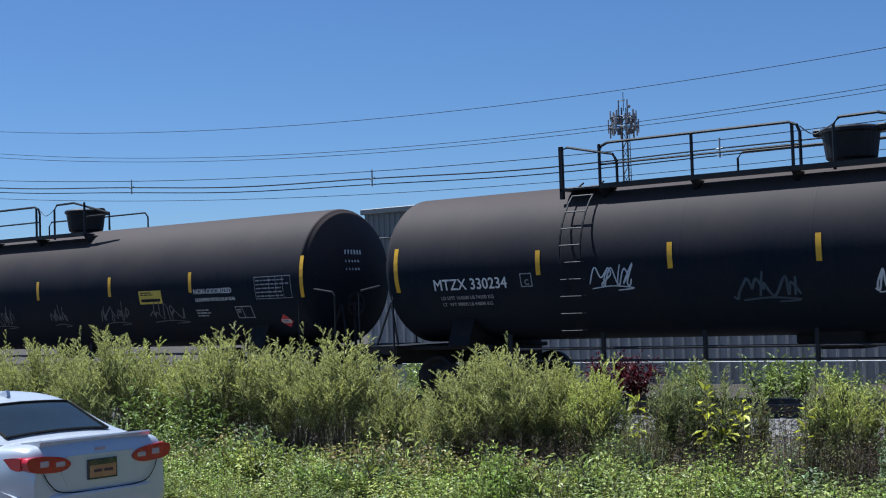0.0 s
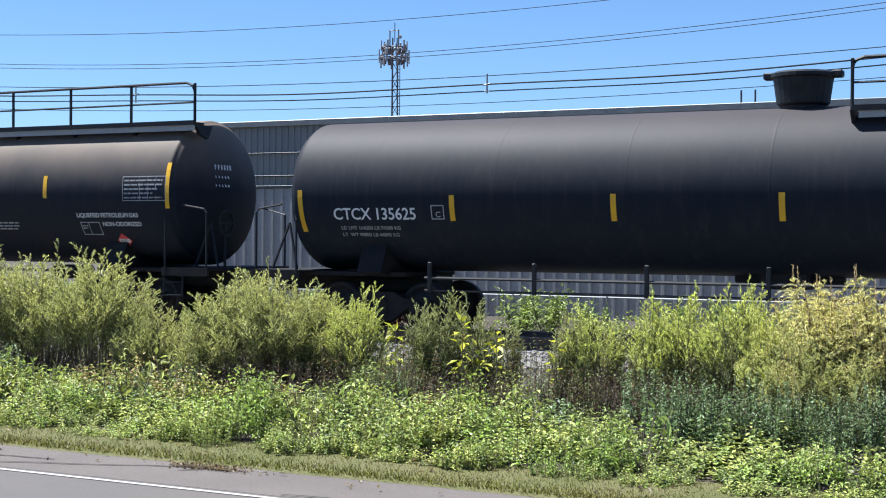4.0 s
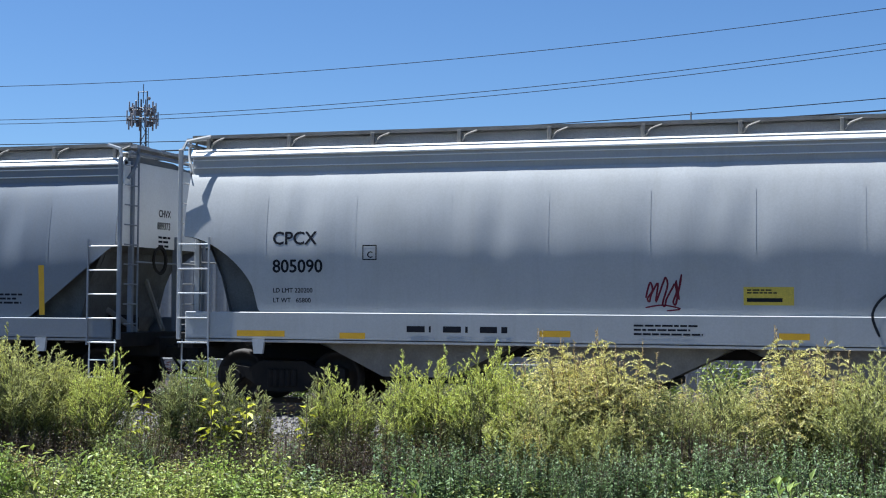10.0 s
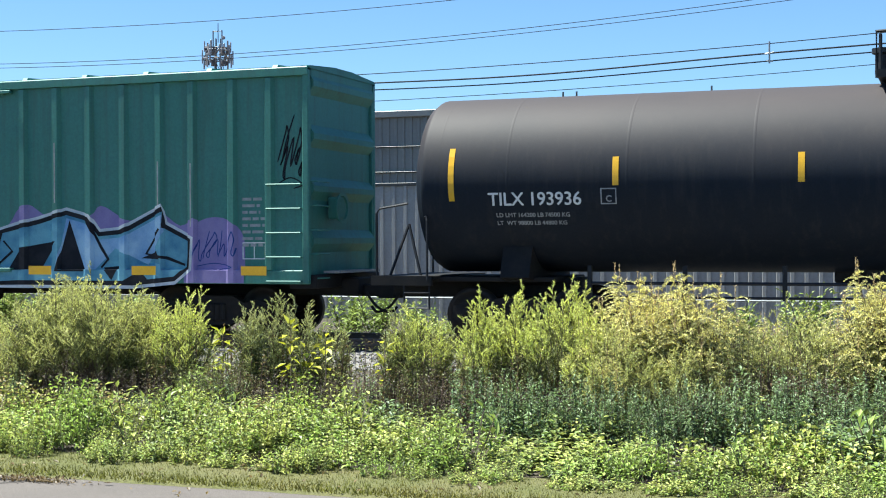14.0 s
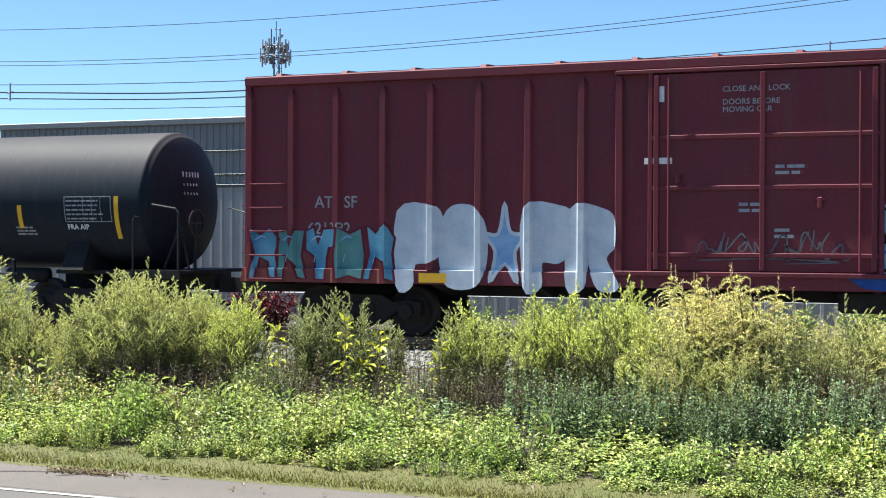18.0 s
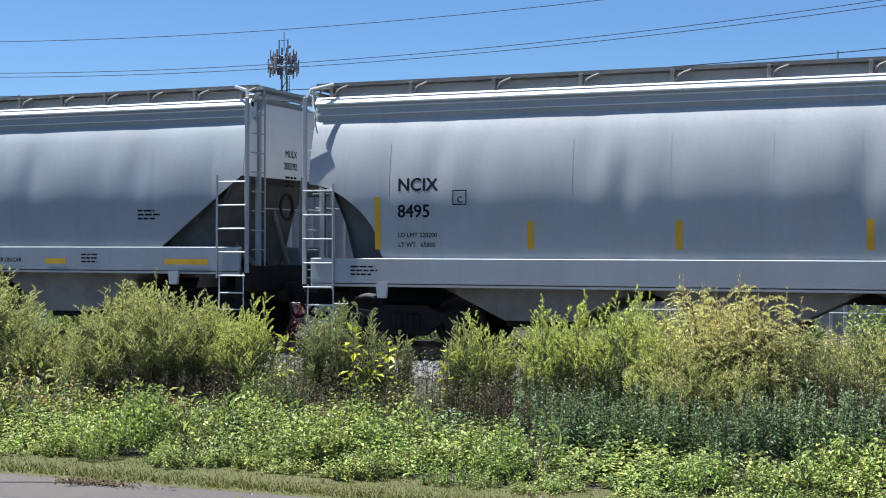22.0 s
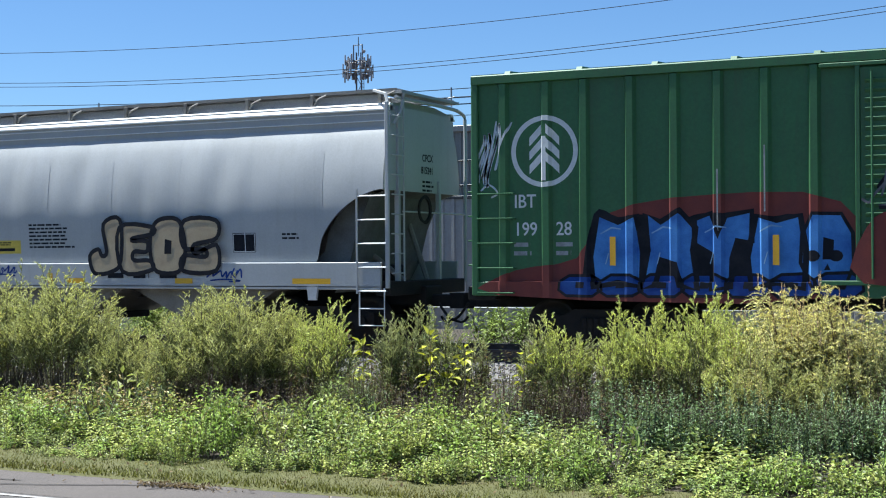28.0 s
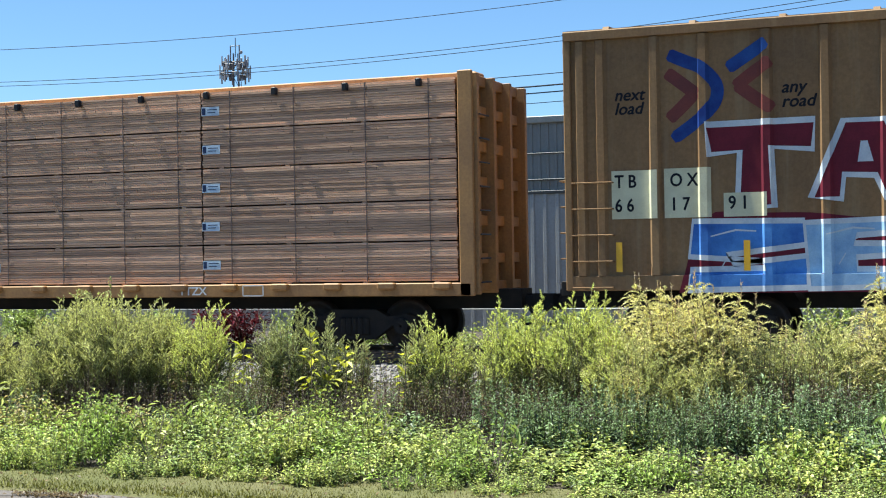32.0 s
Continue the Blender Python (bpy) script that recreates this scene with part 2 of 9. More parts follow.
TURF = material("mown_turf", (0.085, 0.088, 0.020), 0.9, second=(0.125, 0.11, 0.042), scale=1.1, amount=0.8, grain=50, grain_amount=0.4, bump=0.8, bump_scale=90)
SOIL = material("dry_litter_soil", (0.062, 0.048, 0.033), 0.95, second=(0.035, 0.029, 0.022), scale=1.5, amount=0.8, grain=40, grain_amount=0.4, bump=0.8, bump_scale=50)
BALLAST_BED = material("ballast_bed", (0.19, 0.175, 0.165), 0.9, second=(0.11, 0.10, 0.095), scale=14, amount=0.9, grain=40, grain_amount=0.4, bump=1.0, bump_scale=30)
STONE = material("ballast_stone", (0.27, 0.25, 0.24), 0.85, second=(0.20, 0.18, 0.17), scale=5, amount=0.6, grain=40, island=0.45)
TIE = material("creosoted_timber", (0.055, 0.045, 0.038), 0.9, second=(0.09, 0.075, 0.06), scale=4, amount=0.7, bump=0.5)
RAIL_STEEL = material("rail_steel", (0.17, 0.13, 0.11), 0.5, metal=0.5, second=(0.12, 0.075, 0.05), scale=5, amount=0.7)
WALL_UPPER = material("grey_ribbed_cladding", (0.215, 0.215, 0.205), 0.5, second=(0.18, 0.18, 0.172), scale=0.4, amount=0.6, grain=12, grain_amount=0.08)
WALL_LOWER = material("pale_ribbed_cladding", (0.33, 0.325, 0.31), 0.5, second=(0.27, 0.26, 0.25), scale=0.5, amount=0.6, grain=12, grain_amount=0.10, streak=(0.22, 0.20, 0.18), streak_amount=0.4)
WALL_TRIM = material("dark_flashing", (0.035, 0.038, 0.04), 0.5)
WALL_CAP = material("light_parapet_flashing", (0.20, 0.21, 0.21), 0.45)
CABLE = material("black_cable", (0.010, 0.012, 0.016), 0.7, spec=0.1, second=(0.012, 0.013, 0.016), bump=0)
TOWER_STEEL = material("galvanised_tower_steel", (0.11, 0.105, 0.11), 0.5, metal=0.3, second=(0.16, 0.13, 0.125), scale=0.3, amount=0.6)
ANTENNA = material("antenna_panel", (0.27, 0.26, 0.27), 0.5, second=(0.20, 0.18, 0.185), scale=0.8, amount=0.5)
FENCE_STEEL = material("galvanised_fence", (0.30, 0.31, 0.32), 0.45, metal=0.5)
LEAF_BROAD = leaf_material("bramble_leaf", (0.285, 0.345, 0.112), (0.095, 0.140, 0.046))
LEAF_YELLOWISH = leaf_material("yellowing_leaf", (0.40, 0.42, 0.130), (0.175, 0.208, 0.062))
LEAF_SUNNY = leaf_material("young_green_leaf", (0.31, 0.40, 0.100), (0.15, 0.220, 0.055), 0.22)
LEAF_TAN = leaf_material("tan_withered_leaf", (0.38, 0.30, 0.15), (0.20, 0.16, 0.08), 0.25)
LEAF_BLUISH = leaf_material("mugwort_leaf", (0.215, 0.280, 0.145), (0.115, 0.175, 0.088))
LEAF_GREY = leaf_material("grey_green_leaf", (0.150, 0.165, 0.070), (0.075, 0.090, 0.040))
LEAF_GOLD = leaf_material("goldenrod_leaf", (0.215, 0.225, 0.090), (0.105, 0.122, 0.050), 0.16)
LEAF_PALE = leaf_material("pale_goldenrod_plume", (0.55, 0.535, 0.235), (0.38, 0.395, 0.17), 0.26)
LEAF_LEMON = leaf_material("lemon_green_leaf", (0.60, 0.61, 0.21), (0.46, 0.49, 0.165), 0.3)
LEAF_OLIVE = leaf_material("olive_grey_leaf", (0.42, 0.42, 0.20), (0.27, 0.29, 0.14))
LEAF_ASH = leaf_material("ashen_dead_leaf", (0.15, 0.122, 0.095), (0.07, 0.056, 0.044), 0.12)
LEAF_STRAW = leaf_material("seeding_plume", (0.66, 0.60, 0.29), (0.49, 0.455, 0.215), 0.28)
LEAF_TIP = leaf_material("pinkish_seed_head", (0.48, 0.36, 0.22), (0.34, 0.24, 0.14), 0.25)
LEAF_BRIGHT = leaf_material("bright_yellow_leaf", (0.42, 0.41, 0.05), (0.30, 0.34, 0.05), 0.35)
LEAF_RED = leaf_material("dark_red_leaf", (0.085, 0.0095, 0.018), (0.05, 0.012, 0.016))
LEAF_DRY = leaf_material("dry_brown_leaf", (0.19, 0.135, 0.075), (0.105, 0.075, 0.047), 0.3)
STEM = material("dry_stem", (0.16, 0.125, 0.09), 0.85, second=(0.07, 0.05, 0.04), scale=6, amount=0.7, bump=0)
STEM_RED = material("reddish_stem", (0.12, 0.065, 0.05), 0.8, second=(0.06, 0.04, 0.03), scale=6, amount=0.7, bump=0)
GRASS_BLADE = leaf_material("grass_blade", (0.140, 0.145, 0.030), (0.185, 0.155, 0.048), 0.22)


# ---- mesh helpers ----
class Shape:
    """Collects faces of one mesh."""

    def __init__(self):
        self.v, self.f = [], []

    def add(self, verts, faces):
        n = len(self.v)
        self.v.extend(tuple(p) for p in verts)
        self.f.extend(tuple(i + n for i in face) for face in faces)
        return self

    def box(self, x0, x1, y0, y1, z0, z1, bevel=0.0):
        if bevel:
            b = min(bevel, (x1 - x0) / 2.1, (y1 - y0) / 2.1, (z1 - z0) / 2.1)
            ring = [(x0 + b, y0), (x1 - b, y0), (x1, y0 + b), (x1, y1 - b), (x1 - b, y1), (x0 + b, y1), (x0, y1 - b), (x0, y0 + b)]
            vs = []
            for z, k in ((z0, b), (z0 + b, 0), (z1 - b, 0), (z1, b)):
                for x, y in ring:
                    cx, cy = (x0 + x1) / 2, (y0 + y1) / 2
                    sx = 1 - k / ((x1 - x0) / 2)
                    sy = 1 - k / ((y1 - y0) / 2)
                    vs.append((cx + (x - cx) * sx, cy + (y - cy) * sy, z))
            fs = [tuple(range(7, -1, -1)), tuple(range(24, 32))]
            for r in range(3):
                for i in range(8):
                    j = (i + 1) % 8
                    fs.append((r * 8 + i, r * 8 + j, r * 8 + 8 + j, r * 8 + 8 + i))
            return self.add(vs, fs)
        vs = [(x, y, z) for z in (z0, z1) for x, y in ((x0, y0), (x1, y0), (x1, y1), (x0, y1))]
        return self.add(vs, [(3, 2, 1, 0), (4, 5, 6, 7), (0, 1, 5, 4), (1, 2, 6, 5), (2, 3, 7, 6), (3, 0, 4, 7)])

    def tube(self, pts, r, seg=6, closed=False, taper=None):
        pts = [Vector(p) for p in pts]
        n = len(pts)
        rings = []
        for i, p in enumerate(pts):
            a = pts[(i - 1) % n] if closed or i else p
            b = pts[(i + 1) % n] if closed or i < n - 1 else p
            d = (b - a).normalized() if (b - a).length > 1e-9 else Vector((0, 0, 1))
            u = d.cross(Vector((0, 0, 1)))
            if u.length < 0.15:
                u = d.cross(Vector((1, 0, 0)))
            u.normalize()
            w = u.cross(d)
            rr = r if taper is None else r * (1 + (taper - 1) * i / max(1, n - 1))
            rings.append([p + rr * (math.cos(2 * math.pi * k / seg) * u + math.sin(2 * math.pi * k / seg) * w) for k in range(seg)])
        vs = [q for ring in rings for q in ring]
        fs = []
        for i in range(n if closed else n - 1):
            j = (i + 1) % n
            for k in range(seg):
                m = (k + 1) % seg
                fs.append((i * seg + k, i * seg + m, j * seg + m, j * seg + k))
        if not closed:
            fs += [tuple(range(seg)), tuple((n - 1) * seg + k for k in range(seg - 1, -1, -1))]
        return self.add(vs, fs)

    def lathe(self, profile, axis="x", seg=32, centre=(0, 0, 0), part=1.0, start=0.0):
        """Turns (along, radius) pairs round an axis through centre."""
        vs, fs, n = [], [], len(profile)
        cols = seg if part >= 1 else seg + 1
        for a, r in profile:
            for k in range(cols):
                t = start + 2 * math.pi * part * k / seg
                c, s = r * math.cos(t), r * math.sin(t)
                p = {"x": (a, c, s), "y": (c, a, s), "z": (c, s, a)}[axis]
                vs.append((p[0] + centre[0], p[1] + centre[1], p[2] + centre[2]))
        for i in range(n - 1):
            for k in range(seg):
                m = (k + 1) % cols
                fs.append((i * cols + k, i * cols + m, (i + 1) * cols + m, (i + 1) * cols + k))
        return self.add(vs, fs)

    def prism(self, outline, y0, y1, axis="y"):
        """Extrudes an outline of (x, z) pairs from y0 to y1 (axis y), or of (y, z) from x0 to x1 (axis x), or (x, y) along z."""
        n = len(outline)
        mk = {"y": lambda a, b, w: (a, w, b), "x": lambda a, b, w: (w, a, b), "z": lambda a, b, w: (a, b, w)}[axis]
        vs = [mk(a, b, w) for w in (y0, y1) for a, b in outline]
        fs = [tuple(range(n)), tuple(range(2 * n - 1, n - 1, -1))]
        fs += [(i, i + n, (i + 1) % n + n, (i + 1) % n) for i in range(n)]
        return self.add(vs, fs)

    def grid(self, rows, wrap=False):
        n, m = len(rows), len(rows[0])
        vs = [p for row in rows for p in row]
        fs = [(i * m + k, i * m + (k + 1) % m, (i + 1) * m + (k + 1) % m, (i + 1) * m + k) for i in range(n - 1) for k in range(m if wrap else m - 1)]
        return self.add(vs, fs)

    def mesh(self, name, mat, smooth=False):
        me = bpy.data.meshes.new(name)
        me.from_pydata(self.v, [], self.f)
        me.materials.append(mat)
        if smooth:
            me.polygons.foreach_set("use_smooth", [True] * len(me.polygons))
        me.update()
        return me


def fix_normals(me):
    bm = bmesh.new()
    bm.from_mesh(me)
    bmesh.ops.recalc_face_normals(bm, faces=bm.faces)
    bm.to_mesh(me)
    bm.free()
    return me


def part(name, shape, mat, parent, label="", smooth=False, at=None):
    """One mesh object under a thing or a part. shape: a Shape or a ready mesh."""
    me = shape if isinstance(shape, bpy.types.Mesh) else fix_normals(shape.mesh(name, mat, smooth))
    ob = new(name, me)
    ob.parent = parent
    if at is not None:
        ob.matrix_basis = at
    if label:
        tagged(ob, label)
    return ob


def thing(name, label, category, group="", kind="", at=None):
    ob = new(name)
    ob.empty_display_size = 0.3
    if at is not None:
        ob.matrix_basis = at
    return tagged(ob, label, category, group, kind)


def solid(name, shape, mat, label, category, kind="", group="", smooth=False):
    ob = new(name, fix_normals(shape.mesh(name, mat, smooth)))
    return tagged(ob, label, category, group, kind)


_glyphs = {}


def glyphs(text, bold=0.0):
    """Vertices (x, y) and faces of a line of text, one unit high, from the built-in font."""
    key = (text, bold)
    if key not in _glyphs:
        cu = bpy.data.curves.new("line", "FONT")
        cu.body, cu.resolution_u, cu.offset = text, 3, bold
        cu.fill_mode = "FRONT"
        ob = bpy.data.objects.new("line", cu)
        me = ob.to_mesh()
        vs = [(v.co.x, v.co.y) for v in me.vertices]
        fs = [tuple(p.vertices) for p in me.polygons]
        ob.to_mesh_clear()
        bpy.data.objects.remove(ob)
        bpy.data.curves.remove(cu)
        _glyphs[key] = (vs, fs)
    return _glyphs[key]


class Skin:
    """Maps (x, z) on to a boxcar's side: flat sheet, trapezoid posts, side sill. Paint laid on it follows every step."""

    def __init__(self, posts, flat=1.42, proud=1.495, wide=0.10, narrow=0.055, sill=(1.21, 1.48), off=0.0):
        self.posts, self.flat, self.proud, self.wide, self.narrow, self.sill, self.off = posts, flat, proud, wide, narrow, sill, off
        self.cuts = sorted(p + d for p in posts for d in (-wide, -narrow, narrow, wide))

    def lifted(self, off):
        return Skin(self.posts, self.flat, self.proud, self.wide, self.narrow, self.sill, self.off + off)

    def __call__(self, x, z, off=0.0):
        d = min(abs(x - p) for p in self.posts)
        t = max(0.0, min(1.0, (self.wide - d) / (self.wide - self.narrow)))
        y = self.flat + (self.proud - self.flat) * t
        if z < self.sill[0] + 0.001:
            y = max(y, self.sill[1])
        return (x, -y - 0.003 - 0.45 * (self.off + off), z)


def lay(shape, flat, faces, wrap):
    """Lays a flat pattern of (x, z) points on a surface, cut where the surface bends."""
    if isinstance(wrap, Skin):
        lo, hi = min(p[0] for p in flat), max(p[0] for p in flat)
        zlo, zhi = min(p[1] for p in flat), max(p[1] for p in flat)
        cuts = [((c, 0, 0), (1, 0, 0)) for c in wrap.cuts if lo < c < hi] + [((0, c, 0), (0, 1, 0)) for c in (wrap.sill[0], wrap.sill[0] + 0.006) if zlo < c < zhi]
        if cuts:
            bm = bmesh.new()
            vs = [bm.verts.new((p[0], p[1], 0)) for p in flat]
            for f in faces:
                if len(set(f)) == len(f) and bm.faces.get([vs[i] for i in f]) is None:
                    bm.faces.new([vs[i] for i in f])
            for co, no in cuts:
                bmesh.ops.bisect_plane(bm, geom=bm.verts[:] + bm.edges[:] + bm.faces[:], dist=1e-5, plane_co=co, plane_no=no)
            bm.verts.index_update()
            flat, faces = [(v.co.x, v.co.y) for v in bm.verts], [tuple(v.index for v in f.verts) for f in bm.faces]
            bm.free()
    shape.add([wrap(x, z) for x, z in flat], faces)


def lettering(shape, text, x, z, high, wrap, wide=1.0, bold=0.013, slant=0.0, gap=0.0):
    """Sets a line of text with its lower left corner at x, z. high: capital height; wrap maps (x, z) on to the surface."""
    s = high / 0.69
    cursor = x
    weight = min(0.05, max(0.0, bold) * 4.0)
    for word in text.split("|"):
        vs, fs = glyphs(word, min(bold, 0.0))
        if not vs:
            continue
        w = max(v[0] for v in vs)
        copies = ((-0.5, 0.0), (0.5, 0.0), (0.0, 0.4), (0.0, -0.4)) if bold > 0.003 else ((0.0, 0.0),)
        for k, (du, dv) in enumerate(copies):
            over = lift(wrap, 0.0006 * k)
            lay(shape, [(cursor + (vx + slant * vy + du * weight) * s * wide, z + (vy + dv * weight) * s) for vx, vy in vs], fs, over)
        cursor += (w + 0.25) * s * wide + gap
    return cursor


def ribbon(shape, pts, width, wrap, closed=False):
    """A brush stroke along (x, z) points with rounded ends."""
    n = len(pts)
    left, right = [], []
    for i in range(n):
        a = pts[(i - 1) % n] if closed or i else pts[i]
        b = pts[(i + 1) % n] if closed or i < n - 1 else pts[i]
        dx, dz = b[0] - a[0], b[1] - a[1]
        q = math.hypot(dx, dz) or 1
        w = width / 2 if closed or 0 < i < n - 1 else width / 3
        left.append((pts[i][0] - dz / q * w, pts[i][1] + dx / q * w))
        right.append((pts[i][0] + dz / q * w, pts[i][1] - dx / q * w))
    vs = left + right
    fs = [(i, (i + 1) % n, (i + 1) % n + n, i + n) for i in range(n if closed else n - 1)]
    lay(shape, vs, fs, wrap)


def bars(shape, x, z, wide, rows, high, wrap, rng, step=1.8):
    """Lines of writing too small to read."""
    for r in range(rows):
        a, stop = x, x + wide * rng.uniform(0.7, 1.0)
        while a < stop:
            b = min(stop, a + high * rng.uniform(2.0, 5.5))
            lay(shape, [(a, z - r * high * step), (b, z - r * high * step), (b, z - r * high * step + high), (a, z - r * high * step + high)], [(0, 1, 2, 3)], wrap)
            a = b + high * 0.7


def frame_lines(shape, x, z, w, h, t, wrap):
    for a, b, c, d in ((x, z, x + w, z + t), (x, z + h - t, x + w, z + h), (x, z, x + t, z + h), (x + w - t, z, x + w, z + h)):
        patch(shape, a, c, b, d, lift(wrap, 0.004), 4)


def patch(shape, x0, x1, z0, z1, wrap, n=4):
    m = n + 1
    lay(shape, [(x0 + (x1 - x0) * i / n, z0 + (z1 - z0) * k / n) for k in range(m) for i in range(m)],
        [(k * m + i, k * m + i + 1, k * m + m + i + 1, k * m + m + i) for k in range(n) for i in range(n)], wrap)


def smooth_line(pts, n=6, closed=False):
    """A rounded path through a few points."""
    out, m = [], len(pts)
    for i in range(m if closed else m - 1):
        p = [pts[(i + k) % m] if closed else pts[min(max(i + k, 0), m - 1)] for k in (-1, 0, 1, 2)]
        for j in range(n):
            t = j / n
            out.append(tuple(0.5 * (2 * p[1][c] + (p[2][c] - p[0][c]) * t + (2 * p[0][c] - 5 * p[1][c] + 4 * p[2][c] - p[3][c]) * t * t
                                    + (3 * p[1][c] - p[0][c] - 3 * p[2][c] + p[3][c]) * t ** 3) for c in range(len(pts[0]))))
    if not closed:
        out.append(tuple(pts[-1]))
    return out


def flat_side(y):
    return lambda x, z, off=0.0: (x, y - off, z)


def lift(wrap, off):
    if isinstance(wrap, Skin):
        return wrap.lifted(off)
    return lambda x, z, more=0.0: wrap(x, z, off + more)


# ---- plan ----
RAIL_Z = 0.40           # rail top over the road
TRACK_Y = 23.5          # track's centre line
ROAD_EDGE = 10.60       # ragged edge of the asphalt
WALL_Y = 48.0           # cladding of the long shed behind


def shift(t):
    """How far the train has gone after t seconds."""
    return 22 * (0.4187 * t + 0.0003 * t * t + 6.83e-6 * t ** 3)


MOVING = []             # (thing, its place at the start)


# ---- ground, road, track bed ----
def ground_z(x, y):
    """Height of the land: road, verge, bank, track bed, yard behind."""
    keys = [(-400, 0.0), (10.5, 0.0), (11.0, 0.03), (11.6, 0.02), (14.0, 0.02), (18.0, -0.05), (19.6, -0.10), (20.4, 0.0), (21.6, 0.20), (25.4, 0.20), (27.5, -0.15), (30.0, -0.45), (34.0, -0.70), (48.0, -0.75), (4000.0, -0.75)]
    for (a, za), (b, zb) in zip(keys, keys[1:]):
        if y <= b:
            t = (y - a) / (b - a)
            z = za + (zb - za) * t
            break
    if 12 < y < 20:
        z += 0.05 * noise.noise((x * 0.5, y * 0.5, 0))
    return z


def build_ground():
    xs = [-3000, -600, -120, -60] + [-45 + 1.5 * i for i in range(44)] + [40, 80, 300, 3000]
    ys = [-3000, -300, -40, -5, 3.0, 9.0] + [10.4 + 0.4 * i for i in range(46)] + [32, 36, 42, 48, 60, 200, 900, 3000]
    s = Shape()
    s.grid([[(x, y, ground_z(x, y) - (0.012 if y < 10.6 else 0)) for x in xs] for y in ys])
    solid("ground", s, SOIL, "dry littered soil under the weeds beside the railway", "ground", "structure", smooth=True)
    s = Shape().grid([[(x, y, 0.0) for x in (-900, -60, -30, -15, -8, 0, 8, 30, 60, 900)] for y in (1.2, 3, 5, 7, 9.62)])
    solid("road", s, ASPHALT, "worn grey asphalt road", "road", "structure")
    rng = random.Random(4)
    xs2 = [-300, -60] + [-34 + 0.25 * i for i in range(172)] + [60, 300]
    edge = [(x, ROAD_EDGE + 0.05 * noise.noise((x * 1.7, 0, 3)) + 0.03 * noise.noise((x * 6, 1, 3))) for x in xs2]
    s = Shape().grid([[(x, 9.615, 0.002) for x in xs2], [(x, e, 0.008) for x, e in edge]])
    solid("road_shoulder", s, PATH_EDGE, "pale sun-bleached asphalt shoulder with a ragged edge", "road shoulder", "structure")
    s = Shape()
    for k in range(60):
        x = -60 + 1.6 * k
        s.add([(x, 9.475, 0.006), (x + 1.6, 9.475, 0.006), (x + 1.6, 9.535, 0.006), (x, 9.535, 0.006)], [(0, 1, 2, 3)])
    solid("road_line", s, ROAD_PAINT, "faded white edge line on the asphalt", "road line", "structure")
    s = Shape()
    for x0, y0, x1, y1 in ((-9.9, 9.7, -7.6, 10.5), (-7.6, 10.5, -7.9, 10.2), (-14.5, 9.75, -11.5, 9.95), (-6.4, 9.66, -4.2, 9.9), (-11.0, 10.0, -9.3, 10.15)):
        pts = [(x0 + (x1 - x0) * i / 10 + rng.uniform(-0.03, 0.03), y0 + (y1 - y0) * i / 10 + rng.uniform(-0.02, 0.02)) for i in range(11)]
        ribbon(s, pts, 0.022, lambda x, y: (x, y, 0.0125))
    solid("road_crack", s, STEEL_DARK, "dark cracks in the asphalt shoulder", "crack", "structure")
    s = Shape().grid([[(x, e - 0.03, 0.009) for x, e in edge], [(x, 11.1, 0.045) for x in xs2], [(x, 11.75 + 0.1 * noise.noise((x, 4, 4)), 0.045) for x in xs2]])
    solid("verge", s, TURF, "mown grass verge, partly dry", "grass verge", "structure", smooth=True)
    xs3 = [-400, -100] + [-60 + 1.0 * i for i in range(101)] + [100, 400]
    ring = [(20.2, -0.06), (21.5, 0.215), (25.5, 0.215), (27.4, -0.16)]
    s = Shape().grid([[(x, y + (0.12 * noise.noise((x * 0.8, y, 7)) if k in (0, 3) else 0), z + 0.03 * noise.noise((x, y, 9))) for k, (y, z) in enumerate(ring)] for x in xs3])
    solid("track_bed", s, BALLAST_BED, "grey crushed-stone ballast bed of the railway", "track bed", "structure")
    s = Shape()
    for k in range(9000):
        x, y = rng.uniform(-26, 3), 19.9 + 1.9 * rng.random() ** 0.7
        z = max(-0.06 + (y - 20.2) / 1.3 * 0.275, ground_z(x, y))
        z = min(z, 0.215)
        r = rng.uniform(0.02, 0.05)
        ax = [Vector((rng.uniform(-1, 1), rng.uniform(-1, 1), rng.uniform(-1, 1))).normalized() for _ in range(1)][0]
        q = ax.orthogonal().normalized()
        w = ax.cross(q)
        p = Vector((x, y, z + r * 0.3))
        s.add([p + ax * r, p - ax * r, p + q * r * 0.8, p - q * r * 0.8, p + w * r * 0.7, p - w * r * 0.7],
              [(0, 2, 4), (2, 1, 4), (1, 3, 4), (3, 0, 4), (2, 0, 5), (1, 2, 5), (3, 1, 5), (0, 3, 5)])
    ob = new("ballast", s.mesh("ballast", STONE))
    tagged(ob, "loose grey ballast stones on the track shoulder", "ballast", kind="stuff")
    track = thing("railway_track", "steel rails on dark timber ties", "railway track", kind="structure")
    prof = [(-0.07, 0), (0.07, 0), (0.07, 0.015), (0.012, 0.04), (0.012, 0.125), (0.036, 0.135), (0.036, 0.17), (-0.036, 0.17), (-0.036, 0.135), (-0.012, 0.125), (-0.012, 0.04), (-0.07, 0.015)]
    for side in (-1, 1):
        s = Shape().prism([(TRACK_Y + side * 0.7525 + a, RAIL_Z - 0.17 + b) for a, b in prof], -300, 300, "x")
        part("rail", s, RAIL_STEEL, track)
    me = Shape().box(-0.115, 0.115, TRACK_Y - 1.3, TRACK_Y + 1.3, RAIL_Z - 0.32, RAIL_Z - 0.172, 0.012).mesh("tie", TIE)
